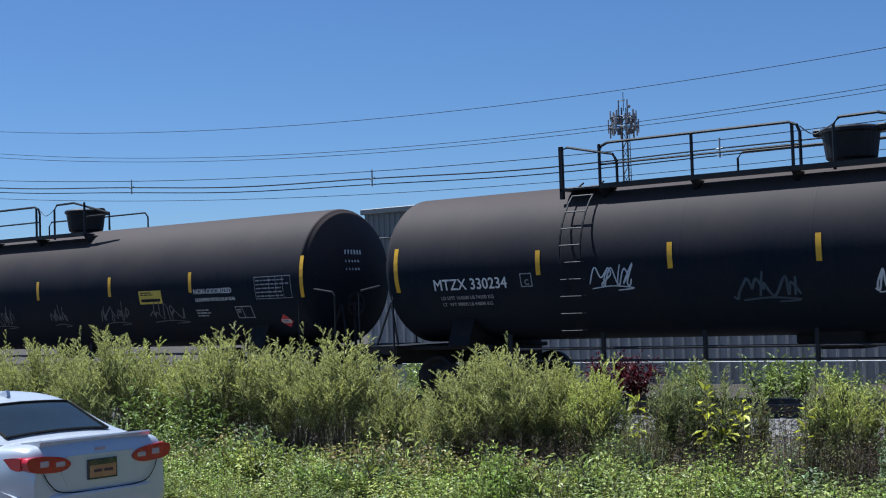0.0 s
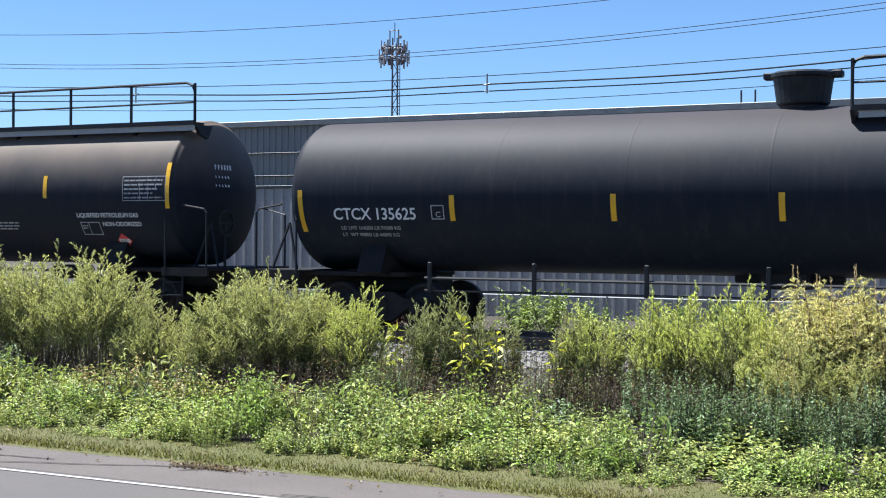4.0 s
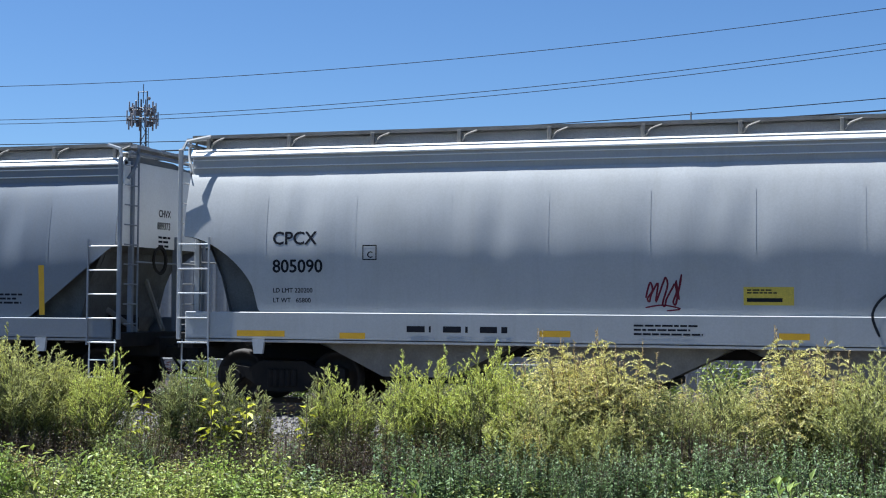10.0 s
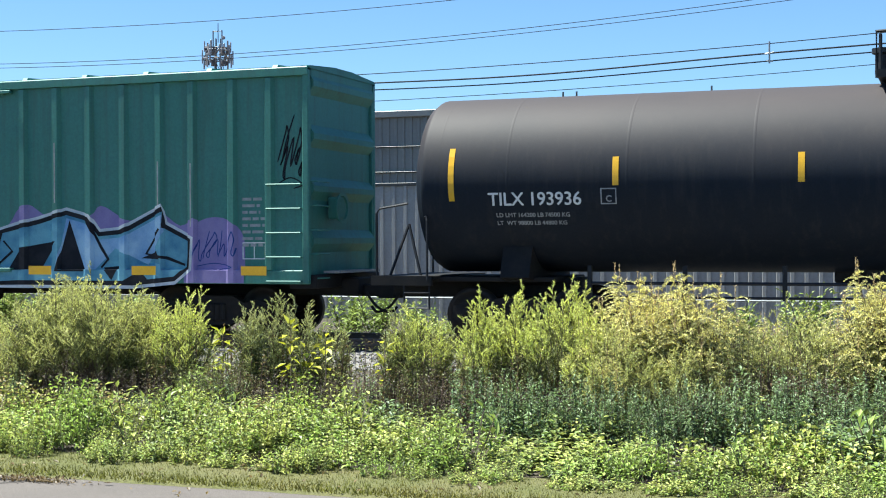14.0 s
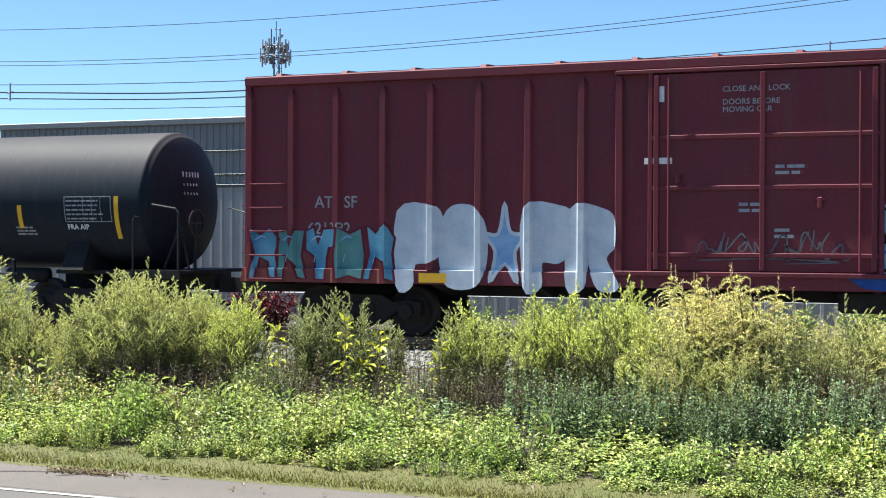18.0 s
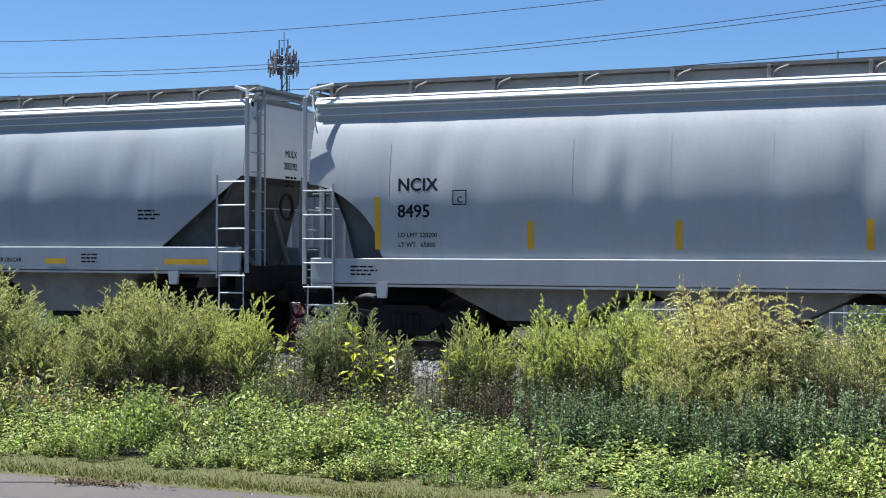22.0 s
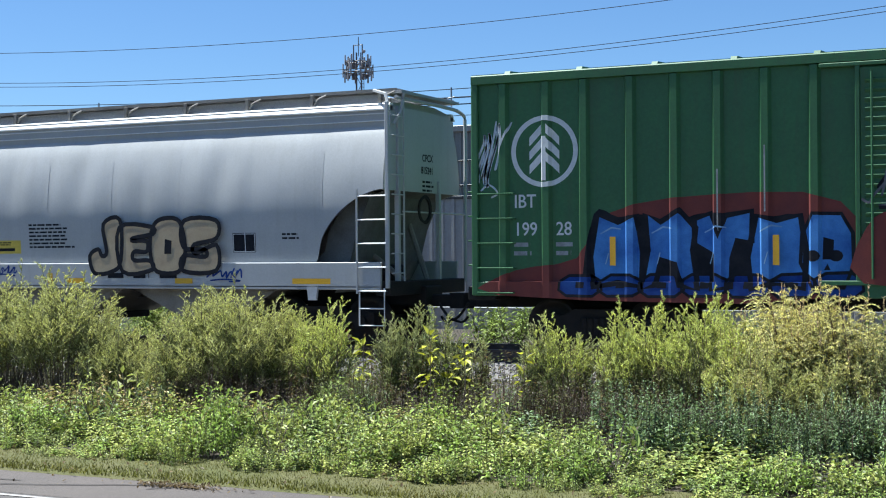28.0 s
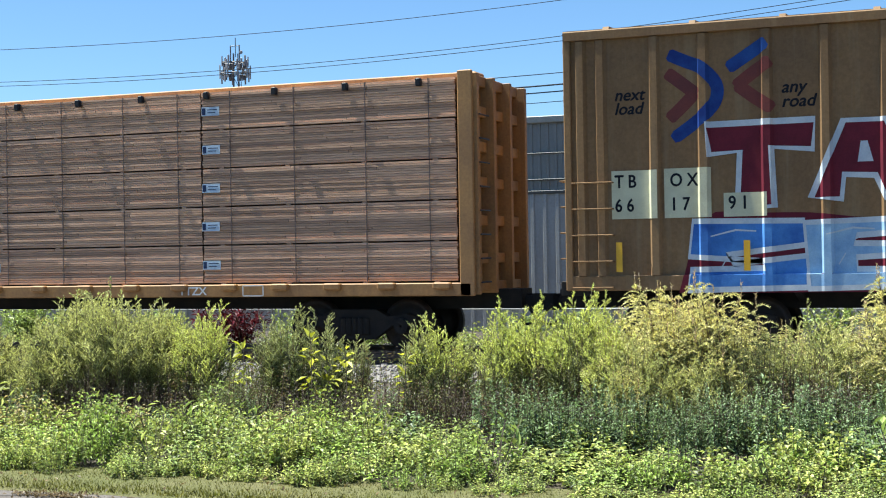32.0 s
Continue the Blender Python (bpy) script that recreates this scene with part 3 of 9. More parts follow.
    for k in range(150):
        part("tie", me, None, track, at=pose(-55 + 0.52 * k, rng.uniform(-0.03, 0.03), 0, 0, 0, rng.uniform(-0.6, 0.6)))


# ---- shed, tower, cables, fence ----
def build_shed():
    shed = thing("industrial_shed", "long low industrial shed with grey ribbed metal cladding", "building", kind="structure")
    x0, x1, top, band = -40.0, 40.0, 6.68, 4.25

    def cladding(z0, z1, pitch, deep, y):
        s, x, row = Shape(), x0, []
        while x < x1:
            for dx, dy in ((0, 0), (0.30, 0), (0.38, -deep), (0.62, -deep), (0.70, 0)):
                row.append((x + dx * pitch, y + dy))
            x += pitch
        return s.grid([[(a, b, z0) for a, b in row], [(a, b, z1) for a, b in row]])

    part("upper_cladding", cladding(band, top, 0.30, 0.045, WALL_Y), WALL_UPPER, shed, "mid grey ribbed metal sheets")
    part("lower_cladding", cladding(-0.9, band - 0.12, 0.46, 0.07, WALL_Y - 0.04), WALL_LOWER, shed, "paler ribbed metal sheets with light battens")
    s = Shape().box(x0 - 0.05, x1, WALL_Y + 0.03, WALL_Y + 25, -0.9, top - 0.05)
    part("shed_body", s, WALL_UPPER, shed)
    part("parapet_cap", Shape().box(x0 - 0.15, x1, WALL_Y - 0.16, WALL_Y + 25.2, top - 0.04, top + 0.20, 0.02), WALL_CAP, shed, "light metal parapet flashing")
    for z, h in ((band - 0.12, 0.115), (band + 0.36, 0.05), (band + 1.30, 0.035)):
        part("wall_rail", Shape().box(x0, x1, WALL_Y - 0.13, WALL_Y - 0.05, z, z + h, 0.01), WALL_TRIM, shed, "dark horizontal flashing")
    for x in (-13.4, -12.9, -8.1):
        part("roof_pipe", Shape().tube([(x, WALL_Y + 1, top + 0.15), (x, WALL_Y + 1, top + 0.75)], 0.035), WALL_TRIM, shed)


def build_tower():
    y = 200.0
    x = -0.559 * y
    t = thing("cell_tower", "tall steel cell tower with clusters of pale panel antennas", "cell tower", at=pose(x, y, 0))
    z = lambda r: 2.1 + r * y
    corner = lambda k, zz: (0.72 * math.cos(2.1 * k + 0.4) * (1 - 0.010 * zz), 0.72 * math.sin(2.1 * k + 0.4) * (1 - 0.010 * zz), zz)
    for k in range(3):
        part("mast_leg", Shape().tube([corner(k, -1.0), corner(k, z(0.163))], 0.13, 8, taper=0.7), TOWER_STEEL, t)
    for j in range(24):
        z0, z1 = 1.4 * j, 1.4 * j + 1.4
        part("mast_brace", Shape().tube([corner(j % 3, z0), corner((j + 1) % 3, z1)], 0.055, 4).tube([corner((j + 1) % 3, z1), corner((j + 2) % 3, z0)], 0.055, 4).tube([corner(j % 3, z0), corner((j + 2) % 3, z1)], 0.055, 4), TOWER_STEEL, t)
    part("ladder", Shape().tube([(0.95, -0.4, -0.9), (0.95, -0.4, z(0.14))], 0.07, 4).tube([(1.3, -0.4, -0.9), (1.3, -0.4, z(0.14))], 0.07, 4).add([], []), TOWER_STEEL, t)
    s = Shape()
    for k in range(40):
        zz = z(0.03) + k * 0.55
        s.tube([(0.95, -0.4, zz), (1.3, -0.4, zz)], 0.04, 4)
    tagged(part("ladder_rung", s, TOWER_STEEL, t), kind="stuff")
    part("lightning_rod", Shape().tube([(0.1, 0, z(0.16)), (0.1, 0, z(0.1755))], 0.07, 5), TOWER_STEEL, t)
    for dx in (-0.8, 0.8):
        part("top_pole", Shape().tube([(dx, 0, z(0.155)), (dx, 0, z(0.1695))], 0.10, 6).tube([(-0.8, 0, z(0.1690)), (0.8, 0, z(0.1690))], 0.07, 5), TOWER_STEEL, t)
    for level, lo, r in ((0.1550, 0.0085, 2.1), (0.1465, 0.0112, 2.45)):
        part("antenna_ring", Shape().tube([(r * math.cos(a), r * math.sin(a), z(level)) for a in [2 * math.pi * k / 12 for k in range(12)]], 0.10, 5, closed=True)
             .tube([(-r, 0, z(level)), (r, 0, z(level))], 0.09, 5).tube([(0, -r, z(level)), (0, r, z(level))], 0.09, 5), TOWER_STEEL, t)
        panel = Shape().box(-0.09, 0.09, -0.15, 0.15, -lo * y * 0.5, lo * y * 0.5, 0.04).mesh("antenna", ANTENNA)
        for k in range(12):
            a = 2 * math.pi * (k + 0.3 * (k % 3)) / 12
            part("antenna", panel, None, t, at=pose(r * math.cos(a), r * math.sin(a), z(level) + (0.3 if k % 2 else -0.35), 0, 0, math.degrees(a)))
        box = Shape().box(-0.25, 0.25, -0.2, 0.2, -0.35, 0.35, 0.03).mesh("radio_unit", TOWER_STEEL)
        for k in range(6):
            a = 2 * math.pi * (k + 0.5) / 6
            part("radio_unit", box, None, t, at=pose(1.5 * math.cos(a), 1.5 * math.sin(a), z(level) - 0.6, 0, 0, math.degrees(a)))
    part("dish", Shape().lathe([(-0.1, 0.02), (-0.08, 0.25), (0.08, 0.31), (0.1, 0.3), (0.03, 0.02)], "y", 14, (1.5, -0.8, z(0.163))), ANTENNA, t)


def build_cables():
    def strand(name, y, low, centre, curve, r, label, bracket=None):
        pts = []
        for k in range(81):
            q = -1.6 + 2.2 * k / 80
            h = low + curve * (q - centre) ** 2
            if bracket is not None:
                h += 0.0012 * bracket * (math.cos(2 * math.pi * (q + 0.4755) / 0.349) - 1) * 0.5
            pts.append((q * y, y, EYE[2] + h * y))
        solid(name, Shape().tube(pts, r, 5), CABLE, label, "cable")

    strand("power_line", 36.0, 0.1776, -0.575, 0.079, 0.0095, "thin overhead power wire")
    strand("power_line", 36.5, 0.1500, -0.590, 0.085, 0.0095, "thin overhead power wire")
    strand("power_line", 37.0, 0.1466, -0.590, 0.083, 0.0095, "thin overhead power wire")
    for dz, r, br in ((0.0085, 0.014, None), (0.0018, 0.025, 1.6), (-0.0036, 0.020, 1.3), (-0.0125, 0.011, None)):
        strand("aerial_cable", 42.0, 0.1200 + dz, -0.50, 0.056, r, "black bundled aerial power cable" if br else "thin overhead messenger wire", br)
    for q in (-1.1533, -0.8235, -0.4755, -0.1253, 0.224):
        h = 0.1200 + 0.056 * (q + 0.5) ** 2
        t = thing("cable_spacer", "small pale insulator bracket holding aerial cables apart", "cable spacer", "cable spacers", at=pose(q * 42, 42, EYE[2] + h * 42))
        part("spine", Shape().tube([(0, 0, -0.22), (0, 0, 0.42)], 0.028, 6), FENCE_STEEL, t)
        part("arm", Shape().tube([(-0.13, 0, 0.06), (0.13, 0, 0.10)], 0.03, 6), FENCE_STEEL, t)
        part("arm", Shape().tube([(-0.1, 0, -0.14), (0.1, 0, -0.16)], 0.025, 6), FENCE_STEEL, t)


def build_poles():
    for x, y, top in ((-57.6, 36.5, 11.6), (21.9, 36.5, 13.6), (-67.2, 42.0, 11.4), (25.2, 42.0, 12.4)):
        t = thing("utility_pole", "wooden utility pole carrying overhead wires", "utility pole", "utility poles", at=pose(x, y, 0))
        part("pole", Shape().tube([(0, 0, -1.2), (0, 0, top)], 0.16, 10, taper=0.7), TIE, t)
        part("crossarm", Shape().box(-0.06, 0.06, -1.0, 1.0, top - 0.6, top - 0.48, 0.01), TIE, t)


def build_fence():
    t = thing("chain_link_fence", "low galvanised chain-link fence beyond the track", "fence", kind="structure")
    y = 31.0
    for k in range(13):
        x = -26 + 2.4 * k
        part("post", Shape().tube([(x, y, -0.6), (x, y, 0.80)], 0.03, 8), FENCE_STEEL, t)
    part("top_rail", Shape().tube([(-28, y, 0.78), (4, y, 0.78)], 0.022, 6), FENCE_STEEL, t)
    s = Shape()
    for k in range(400):
        x = -28 + 0.08 * k
        for d in (-1, 1):
            s.tube([(x, y - 0.03, -0.48), (x + d * 0.5, y - 0.03, 0.76)], 0.003, 3)
    part("mesh_wire", s, FENCE_STEEL, t)


# ---- rail vehicles ----
def wheel_mesh():
    p = [(-0.07, 0.06), (-0.06, 0.16), (-0.02, 0.20), (-0.01, 0.34), (-0.065, 0.38), (-0.065, 0.457), (0.06, 0.452), (0.062, 0.475), (0.09, 0.472), (0.09, 0.36), (0.03, 0.33), (0.03, 0.2), (0.07, 0.16), (0.08, 0.06)]
    return fix_normals(Shape().lathe(p, "y", 28).mesh("wheel", WHEEL, True))


WHEEL_MESH = wheel_mesh()


def side_frame_mesh():
    outline = [(-1.15, 0.38), (-1.15, 0.62), (-0.95, 0.66), (-0.62, 0.62), (-0.40, 0.74), (0.40, 0.74), (0.62, 0.62), (0.95, 0.66), (1.15, 0.62), (1.15, 0.38), (0.95, 0.36), (0.70, 0.46), (0.36, 0.22), (-0.36, 0.22), (-0.70, 0.46), (-0.95, 0.36)]
    s = Shape().prism(outline, -0.08, 0.08)
    for a in (-0.89, 0.89):
        s.lathe([(-0.16, 0.02), (-0.16, 0.13), (-0.02, 0.13)], "y", 14, (a, 0, 0.457))
    for k in range(-2, 3):
        s.lathe([(0.30, 0.05), (0.32, 0.065), (0.58, 0.065), (0.60, 0.05)], "z", 10, (k * 0.11, -0.07, 0))
    return fix_normals(s.mesh("side_frame", STEEL_DARK))


FRAME_MESH = side_frame_mesh()
AXLE_MESH = fix_normals(Shape().lathe([(-0.95, 0.06), (-0.8, 0.08), (0.8, 0.08), (0.95, 0.06)], "y", 12).mesh("axle", WHEEL, True))
BOLSTER_MESH = fix_normals(Shape().box(-0.22, 0.22, -1.05, 1.05, 0.50, 0.72, 0.03).mesh("bolster", STEEL_DARK))


def coupler_mesh():
    s = Shape().box(-0.55, 0.25, -0.11, 0.11, 0.72, 0.94, 0.03)
    s.prism([(0.2, -0.16), (0.48, -0.18), (0.62, -0.05), (0.56, 0.02), (0.42, 0.0), (0.44, 0.16), (0.25, 0.18)], 0.69, 0.97, "z")
    return fix_normals(s.mesh("coupler", STEEL_DARK))


COUPLER_MESH = coupler_mesh()


def running_gear(car, truck_at, strike):
    """Two trucks of four wheels, couplers with hoses at both ends."""
    for e in (-1, 1):
        tr = part("truck", BOLSTER_MESH, None, car, "dark cast-steel freight truck", at=pose(e * truck_at, 0, 0))
        for side in (-1, 1):
            part("side_frame", FRAME_MESH, None, tr, at=pose(0, side * 1.0, 0, 0, 0, 0 if side < 0 else 180))
            for a in (-0.89, 0.89):
                part("wheel", WHEEL_MESH, None, tr, at=pose(a, side * 0.7525, 0.457, 0, 0, 0 if side < 0 else 180))
        for a in (-0.89, 0.89):
            part("axle", AXLE_MESH, None, tr, at=pose(a, 0, 0.457))
        part("coupler", COUPLER_MESH, None, car, at=pose(e * strike, 0, 0, 0, 0, 0 if e > 0 else 180))
        part("brake_hose", Shape().tube(smooth_line([(e * (strike + 0.05), -0.35, 0.8), (e * (strike + 0.25), -0.35, 0.55), (e * (strike + 0.5), -0.32, 0.45), (e * (strike + 0.62), -0.3, 0.55)], 4), 0.025, 6), STEEL_DARK, car)


def tank_wrap(r, zc):
    def wrap(x, z, off=0.0):
        a = (z - zc) / r
        return (x, -(r + 0.004 + 0.5 * off) * math.cos(a), zc + (r + 0.004 + 0.5 * off) * math.sin(a))
    return wrap


def tank_profile(half, r, dish=0.34, knuckle=0.08):
    """Half-section of the tank: shallow dished ends with a tight knuckle."""
    prof = [(-half + dish * q * q, max(0.001, (r - knuckle) * q)) for q in (0, 0.2, 0.4, 0.6, 0.75, 0.88, 0.95, 0.985, 1.0)]
    for k in range(1, 6):
        t = math.pi / 2 * k / 5
        prof.append((-half + dish + 0.06 + knuckle * (1 - math.cos(t)), r - knuckle + knuckle * math.sin(t)))
    prof.append((-half + dish + 0.06 + knuckle + 0.04, r))
    return prof + [(-a, q) for a, q in reversed(prof)]


def banded(shape, pts, wrap, step=0.05):
    """Fills an outline on a curved side, cut into level bands so that it follows the curve."""
    n = len(pts)
    verts, _, faces, *_ = delaunay_2d_cdt([Vector(p) for p in pts], [(i, (i + 1) % n) for i in range(n)], [], 1, 1e-5)
    bm = bmesh.new()
    vs = [bm.verts.new((v.x, v.y, 0)) for v in verts]
    for f in faces:
        bm.faces.new([vs[i] for i in f])
    z, top = min(p[1] for p in pts) + step, max(p[1] for p in pts)
    while z < top:
        bmesh.ops.bisect_plane(bm, geom=bm.verts[:] + bm.edges[:] + bm.faces[:], dist=1e-5, plane_co=(0, z, 0), plane_no=(0, 1, 0))
        z += step
    bm.verts.index_update()
    shape.add([wrap(v.co.x, v.co.y) for v in bm.verts], [tuple(v.index for v in f.verts) for f in bm.faces])
    bm.free()


def plain_marks(form):
    """Plain shapes of a company mark, as outlines in a unit square: ring, arch, stacked bars, block, post."""
    if form == "o":
        ring = lambda w, h: [(0.5 + w * (abs(math.cos(t)) ** 0.5) * (1 if math.cos(t) > 0 else -1), 0.5 + h * (abs(math.sin(t)) ** 0.5) * (1 if math.sin(t) > 0 else -1)) for t in [2 * math.pi * (k + 0.5) / 24 for k in range(24)]]
        big, small = ring(0.5, 0.5), ring(0.27, 0.27)
        return [[big[k], big[(k + 1) % 24], small[(k + 1) % 24], small[k]] for k in range(24)]
    if form == "n":
        return [[(0.0, 0.0), (0.24, 0.0), (0.24, 0.62), (0.34, 0.75), (0.66, 0.75), (0.76, 0.62), (0.76, 0.0), (1.0, 0.0), (1.0, 0.72), (0.78, 1.0), (0.22, 1.0), (0.0, 0.72)]]
    if form == "e":
        return [[(0, q), (1, q), (1, q + 0.22), (0, q + 0.22)] for q in (0.0, 0.39, 0.78)]
    return [[(0.05, 0.0), (0.75, 0.0), (0.75, 1.0), (0.05, 1.0)]]


def tank_car(name_text, x_left, x_right, paint, label, rng, r=1.47, zc=2.63, walkway=(-4.15, 1.45), bonnet=0.20, ladder=-4.75, stripes=(), text_at=-7.78, text_z=2.18, text_w=0.95,
             load=("LD LMT|164200 LB|74500 KG", "LT  WT|98800 LB|44800 KG"), extras=(), seams=7, platform_style="long", end_stripe=(2.17, 3.06)):
    """A tank car: cylinder on stub sills, top walkway with rails, bonnet, ladder, trucks."""
    half = (x_right - x_left) / 2
    car = thing("tank_car", label, "tank car", "freight train", at=pose((x_left + x_right) / 2, TRACK_Y, RAIL_Z))
    MOVING.append((car, (x_left + x_right) / 2))
    wrap = tank_wrap(r, zc)
    body = Shape().lathe(tank_profile(half, r), "x", 56, (0, 0, zc))
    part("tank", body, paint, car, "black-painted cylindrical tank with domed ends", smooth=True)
    for k in range(seams):
        x = -half + 0.95 + (2 * half - 1.9) * (k + 0.5) / seams
        part("weld_seam", Shape().lathe([(x - 0.025, r), (x - 0.012, r + 0.0018), (x + 0.012, r + 0.0018), (x + 0.025, r)], "x", 56, (0, 0, zc)), paint, car, smooth=True)
    for e in (-1, 1):
        part("head_seam", Shape().lathe([(e * (half - 0.74) - 0.03, r - 0.002), (e * (half - 0.74), r + 0.003), (e * (half - 0.74) + 0.03, r - 0.002)], "x", 56, (0, 0, zc)), paint, car, smooth=True)
        x0, x1 = sorted((e * (half - 2.9), e * (half + 0.55)))
        part("stub_sill", Shape().box(x0, x1, -0.33, 0.33, 0.74, 1.08, 0.02).box(*sorted((e * (half - 2.6), e * (half - 0.2))), -1.0, 1.0, 1.02, 1.10, 0.01), STEEL_DARK, car)
        x0, x1 = sorted((e * (half - 0.6), e * (half + 0.5)))
        part("end_platform", Shape().box(x0, x1, -1.42, 1.42, 1.06, 1.12, 0.01).box(x0, x1, -1.44, -1.38, 0.96, 1.12), STEEL_DARK, car)
        part("saddle", Shape().prism([(-1.3, 1.1), (-1.05, 1.65), (1.05, 1.65), (1.3, 1.1), (0.5, 0.95), (-0.5, 0.95)], e * (half - 2.0) - 0.25, e * (half - 2.0) + 0.25, "x"), STEEL_DARK, car)
        hx = e * (half + 0.42)
        gx = e * (half - 0.35)
        part("end_handrail", Shape().tube([(hx, -1.36, 1.1), (hx, -1.36, 2.18), (hx - e * 0.06, -1.36, 2.26), (gx + e * 0.2, -1.36, 2.34)], 0.022, 6), RAIL_PAINT, car)
        part("end_handrail", Shape().tube([(hx, 1.36, 1.1), (hx, 1.36, 2.2), (gx + e * 0.2, 1.36, 2.34)], 0.022, 6), RAIL_PAINT, car)
        part("corner_handrail", Shape().tube([(e * (half - 0.52), -1.43, 1.05), (e * (half - 0.52), -1.43, 2.05), (e * (half - 0.5), -1.41, 2.12), (e * (half - 0.45), -1.37, 2.10)], 0.02, 6), RAIL_PAINT, car)
        s = Shape()
        for k in range(2):
            s.tube([(e * (half - 0.1), -1.42, 0.58 + 0.26 * k), (e * (half - 0.55), -1.42, 0.58 + 0.26 * k)], 0.017, 5)
        s.tube([(e * (half - 0.1), -1.42, 0.56), (e * (half - 0.1), -1.42, 1.08)], 0.017, 5).tube([(e * (half - 0.55), -1.42, 0.56), (e * (half - 0.55), -1.42, 1.08)], 0.017, 5)
        part("side_step", s, RAIL_PAINT, car)
        s = Shape()
        for a, b in (((hx - e * 0.05, -0.9, 1.1), (hx - e * 0.35, -0.75, 2.0)), ((hx - e * 0.35, -0.75, 2.0), (hx - e * 0.62, -0.9, 1.1))):
            s.tube([a, b], 0.025, 5)
        part("brace", s, RAIL_PAINT, car)
    wheel_x = half + 0.30
    part("brake_wheel", Shape().lathe([(-0.02, 0.26), (0.02, 0.28), (0.02, 0.22), (-0.02, 0.22)], "x", 18, (wheel_x, -0.55, 2.0)).tube([(wheel_x, -0.8, 2.0), (wheel_x, -0.3, 2.0)], 0.015, 5).tube([(wheel_x - 0.03, -0.55, 1.1), (wheel_x - 0.03, -0.55, 2.05)], 0.03, 6), RAIL_PAINT, car)
    part("air_reservoir", Shape().lathe([(-0.5, 0.02), (-0.45, 0.15), (0.45, 0.15), (0.5, 0.02)], "x", 14, (half - 3.4, -0.8, 0.98)), STEEL_DARK, car, smooth=True)
    for z in (1.02, 0.80):
        part("side_pipe", Shape().tube([(-half + 3.2, -1.38, z), (half - 3.2, -1.38, z)], 0.03 if z > 0.9 else 0.022, 6), RAIL_PAINT, car)
    n = 7
    for k in range(n):
        x = -half + 3.3 + (2 * half - 6.6) * k / (n - 1)
        part("pipe_hanger", Shape().box(x - 0.035, x + 0.035, -1.41, -1.35, 0.76, 1.30, 0.006), RAIL_PAINT, car)
    part("bottom_outlet", Shape().box(-0.42, 0.42, -0.4, 0.4, 0.92, 1.3, 0.05).box(-0.9, 0.9, -0.12, 0.12, 1.0, 1.26, 0.03), STEEL_DARK, car)
    # top gear
    bx = bonnet
    bz = zc + r
    prof = [(bz - 0.10, 0.36), (bz + 0.02, 0.38), (bz + 0.06, 0.43), (bz + 0.48, 0.49), (bz + 0.50, 0.53), (bz + 0.555, 0.53), (bz + 0.59, 0.47), (bz + 0.61, 0.05)]
    if platform_style != "short":
        part("bonnet", Shape().lathe(prof, "z", 24, (bx, 0, 0)), RAIL_PAINT, car, "black round valve bonnet", smooth=False)
        for a in (-0.56, 0.56):
            part("bonnet_lug", Shape().box(bx + a - 0.09, bx + a + 0.09, -0.1, 0.1, bz + 0.48, bz + 0.6, 0.02), RAIL_PAINT, car)
    a, b = walkway
    yw = -0.62
    zw = zc + r - 0.11
    if platform_style in ("long", "full"):
        part("walkway", Shape().box(a, b, yw - 0.45, yw - 0.13, zw - 0.04, zw, 0.008).box(a, b, yw - 0.47, yw - 0.44, zw - 0.06, zw + 0.03), RAIL_PAINT, car, "black steel grating walkway")
        if platform_style == "full":
            part("toe_board", Shape().prism([(yw - 0.445, zw - 0.06), (yw - 0.450, zw - 0.17), (yw - 0.435, zw - 0.17), (yw - 0.430, zw - 0.06)], a + 0.1, b, "x"), GRATING, car, "pale perforated toe board")
        n = max(3, int((b - a) / 1.55))
        for k in range(n + 1):
            x = a + (b - a) * k / n
            part("walkway_bracket", Shape().prism([(yw - 0.46, zw - 0.05), (yw + 0.1, zw - 0.05), (yw - 0.05, zw - 0.32), (yw - 0.30, zw - 0.24)], x - 0.035, x + 0.035, "x"), RAIL_PAINT, car)
            part("rail_post", Shape().box(x - 0.025, x + 0.025, yw - 0.46, yw - 0.42, zw - 0.05, zw + 0.76, 0.005), RAIL_PAINT, car)
        yr = yw - 0.44
        rb = b if platform_style == "full" else bx - 0.48
        part("top_rail", Shape().tube([(a, yr, zw), (a, yr, zw + 0.60), (a + 0.05, yr, zw + 0.72), (a + 0.18, yr, zw + 0.77), (rb - 0.2, yr, zw + 0.77), (rb - 0.05, yr, zw + 0.71), (rb, yr, zw + 0.58), (rb, yr, zw)], 0.028, 6), RAIL_PAINT, car)
        part("mid_rail", Shape().tube([(a, yr, zw + 0.38), (rb, yr, zw + 0.38)], 0.02, 6), RAIL_PAINT, car)
        part("far_rail", Shape().tube([(a + 1.9, 0.75, zw - 0.1), (a + 1.9, 0.75, zw + 0.45), (a + 2.0, 0.75, zw + 0.56), (bx + 1.4, 0.75, zw + 0.56), (bx + 1.5, 0.75, zw + 0.45), (bx + 1.5, 0.75, zw - 0.1)], 0.022, 6), RAIL_PAINT, car)
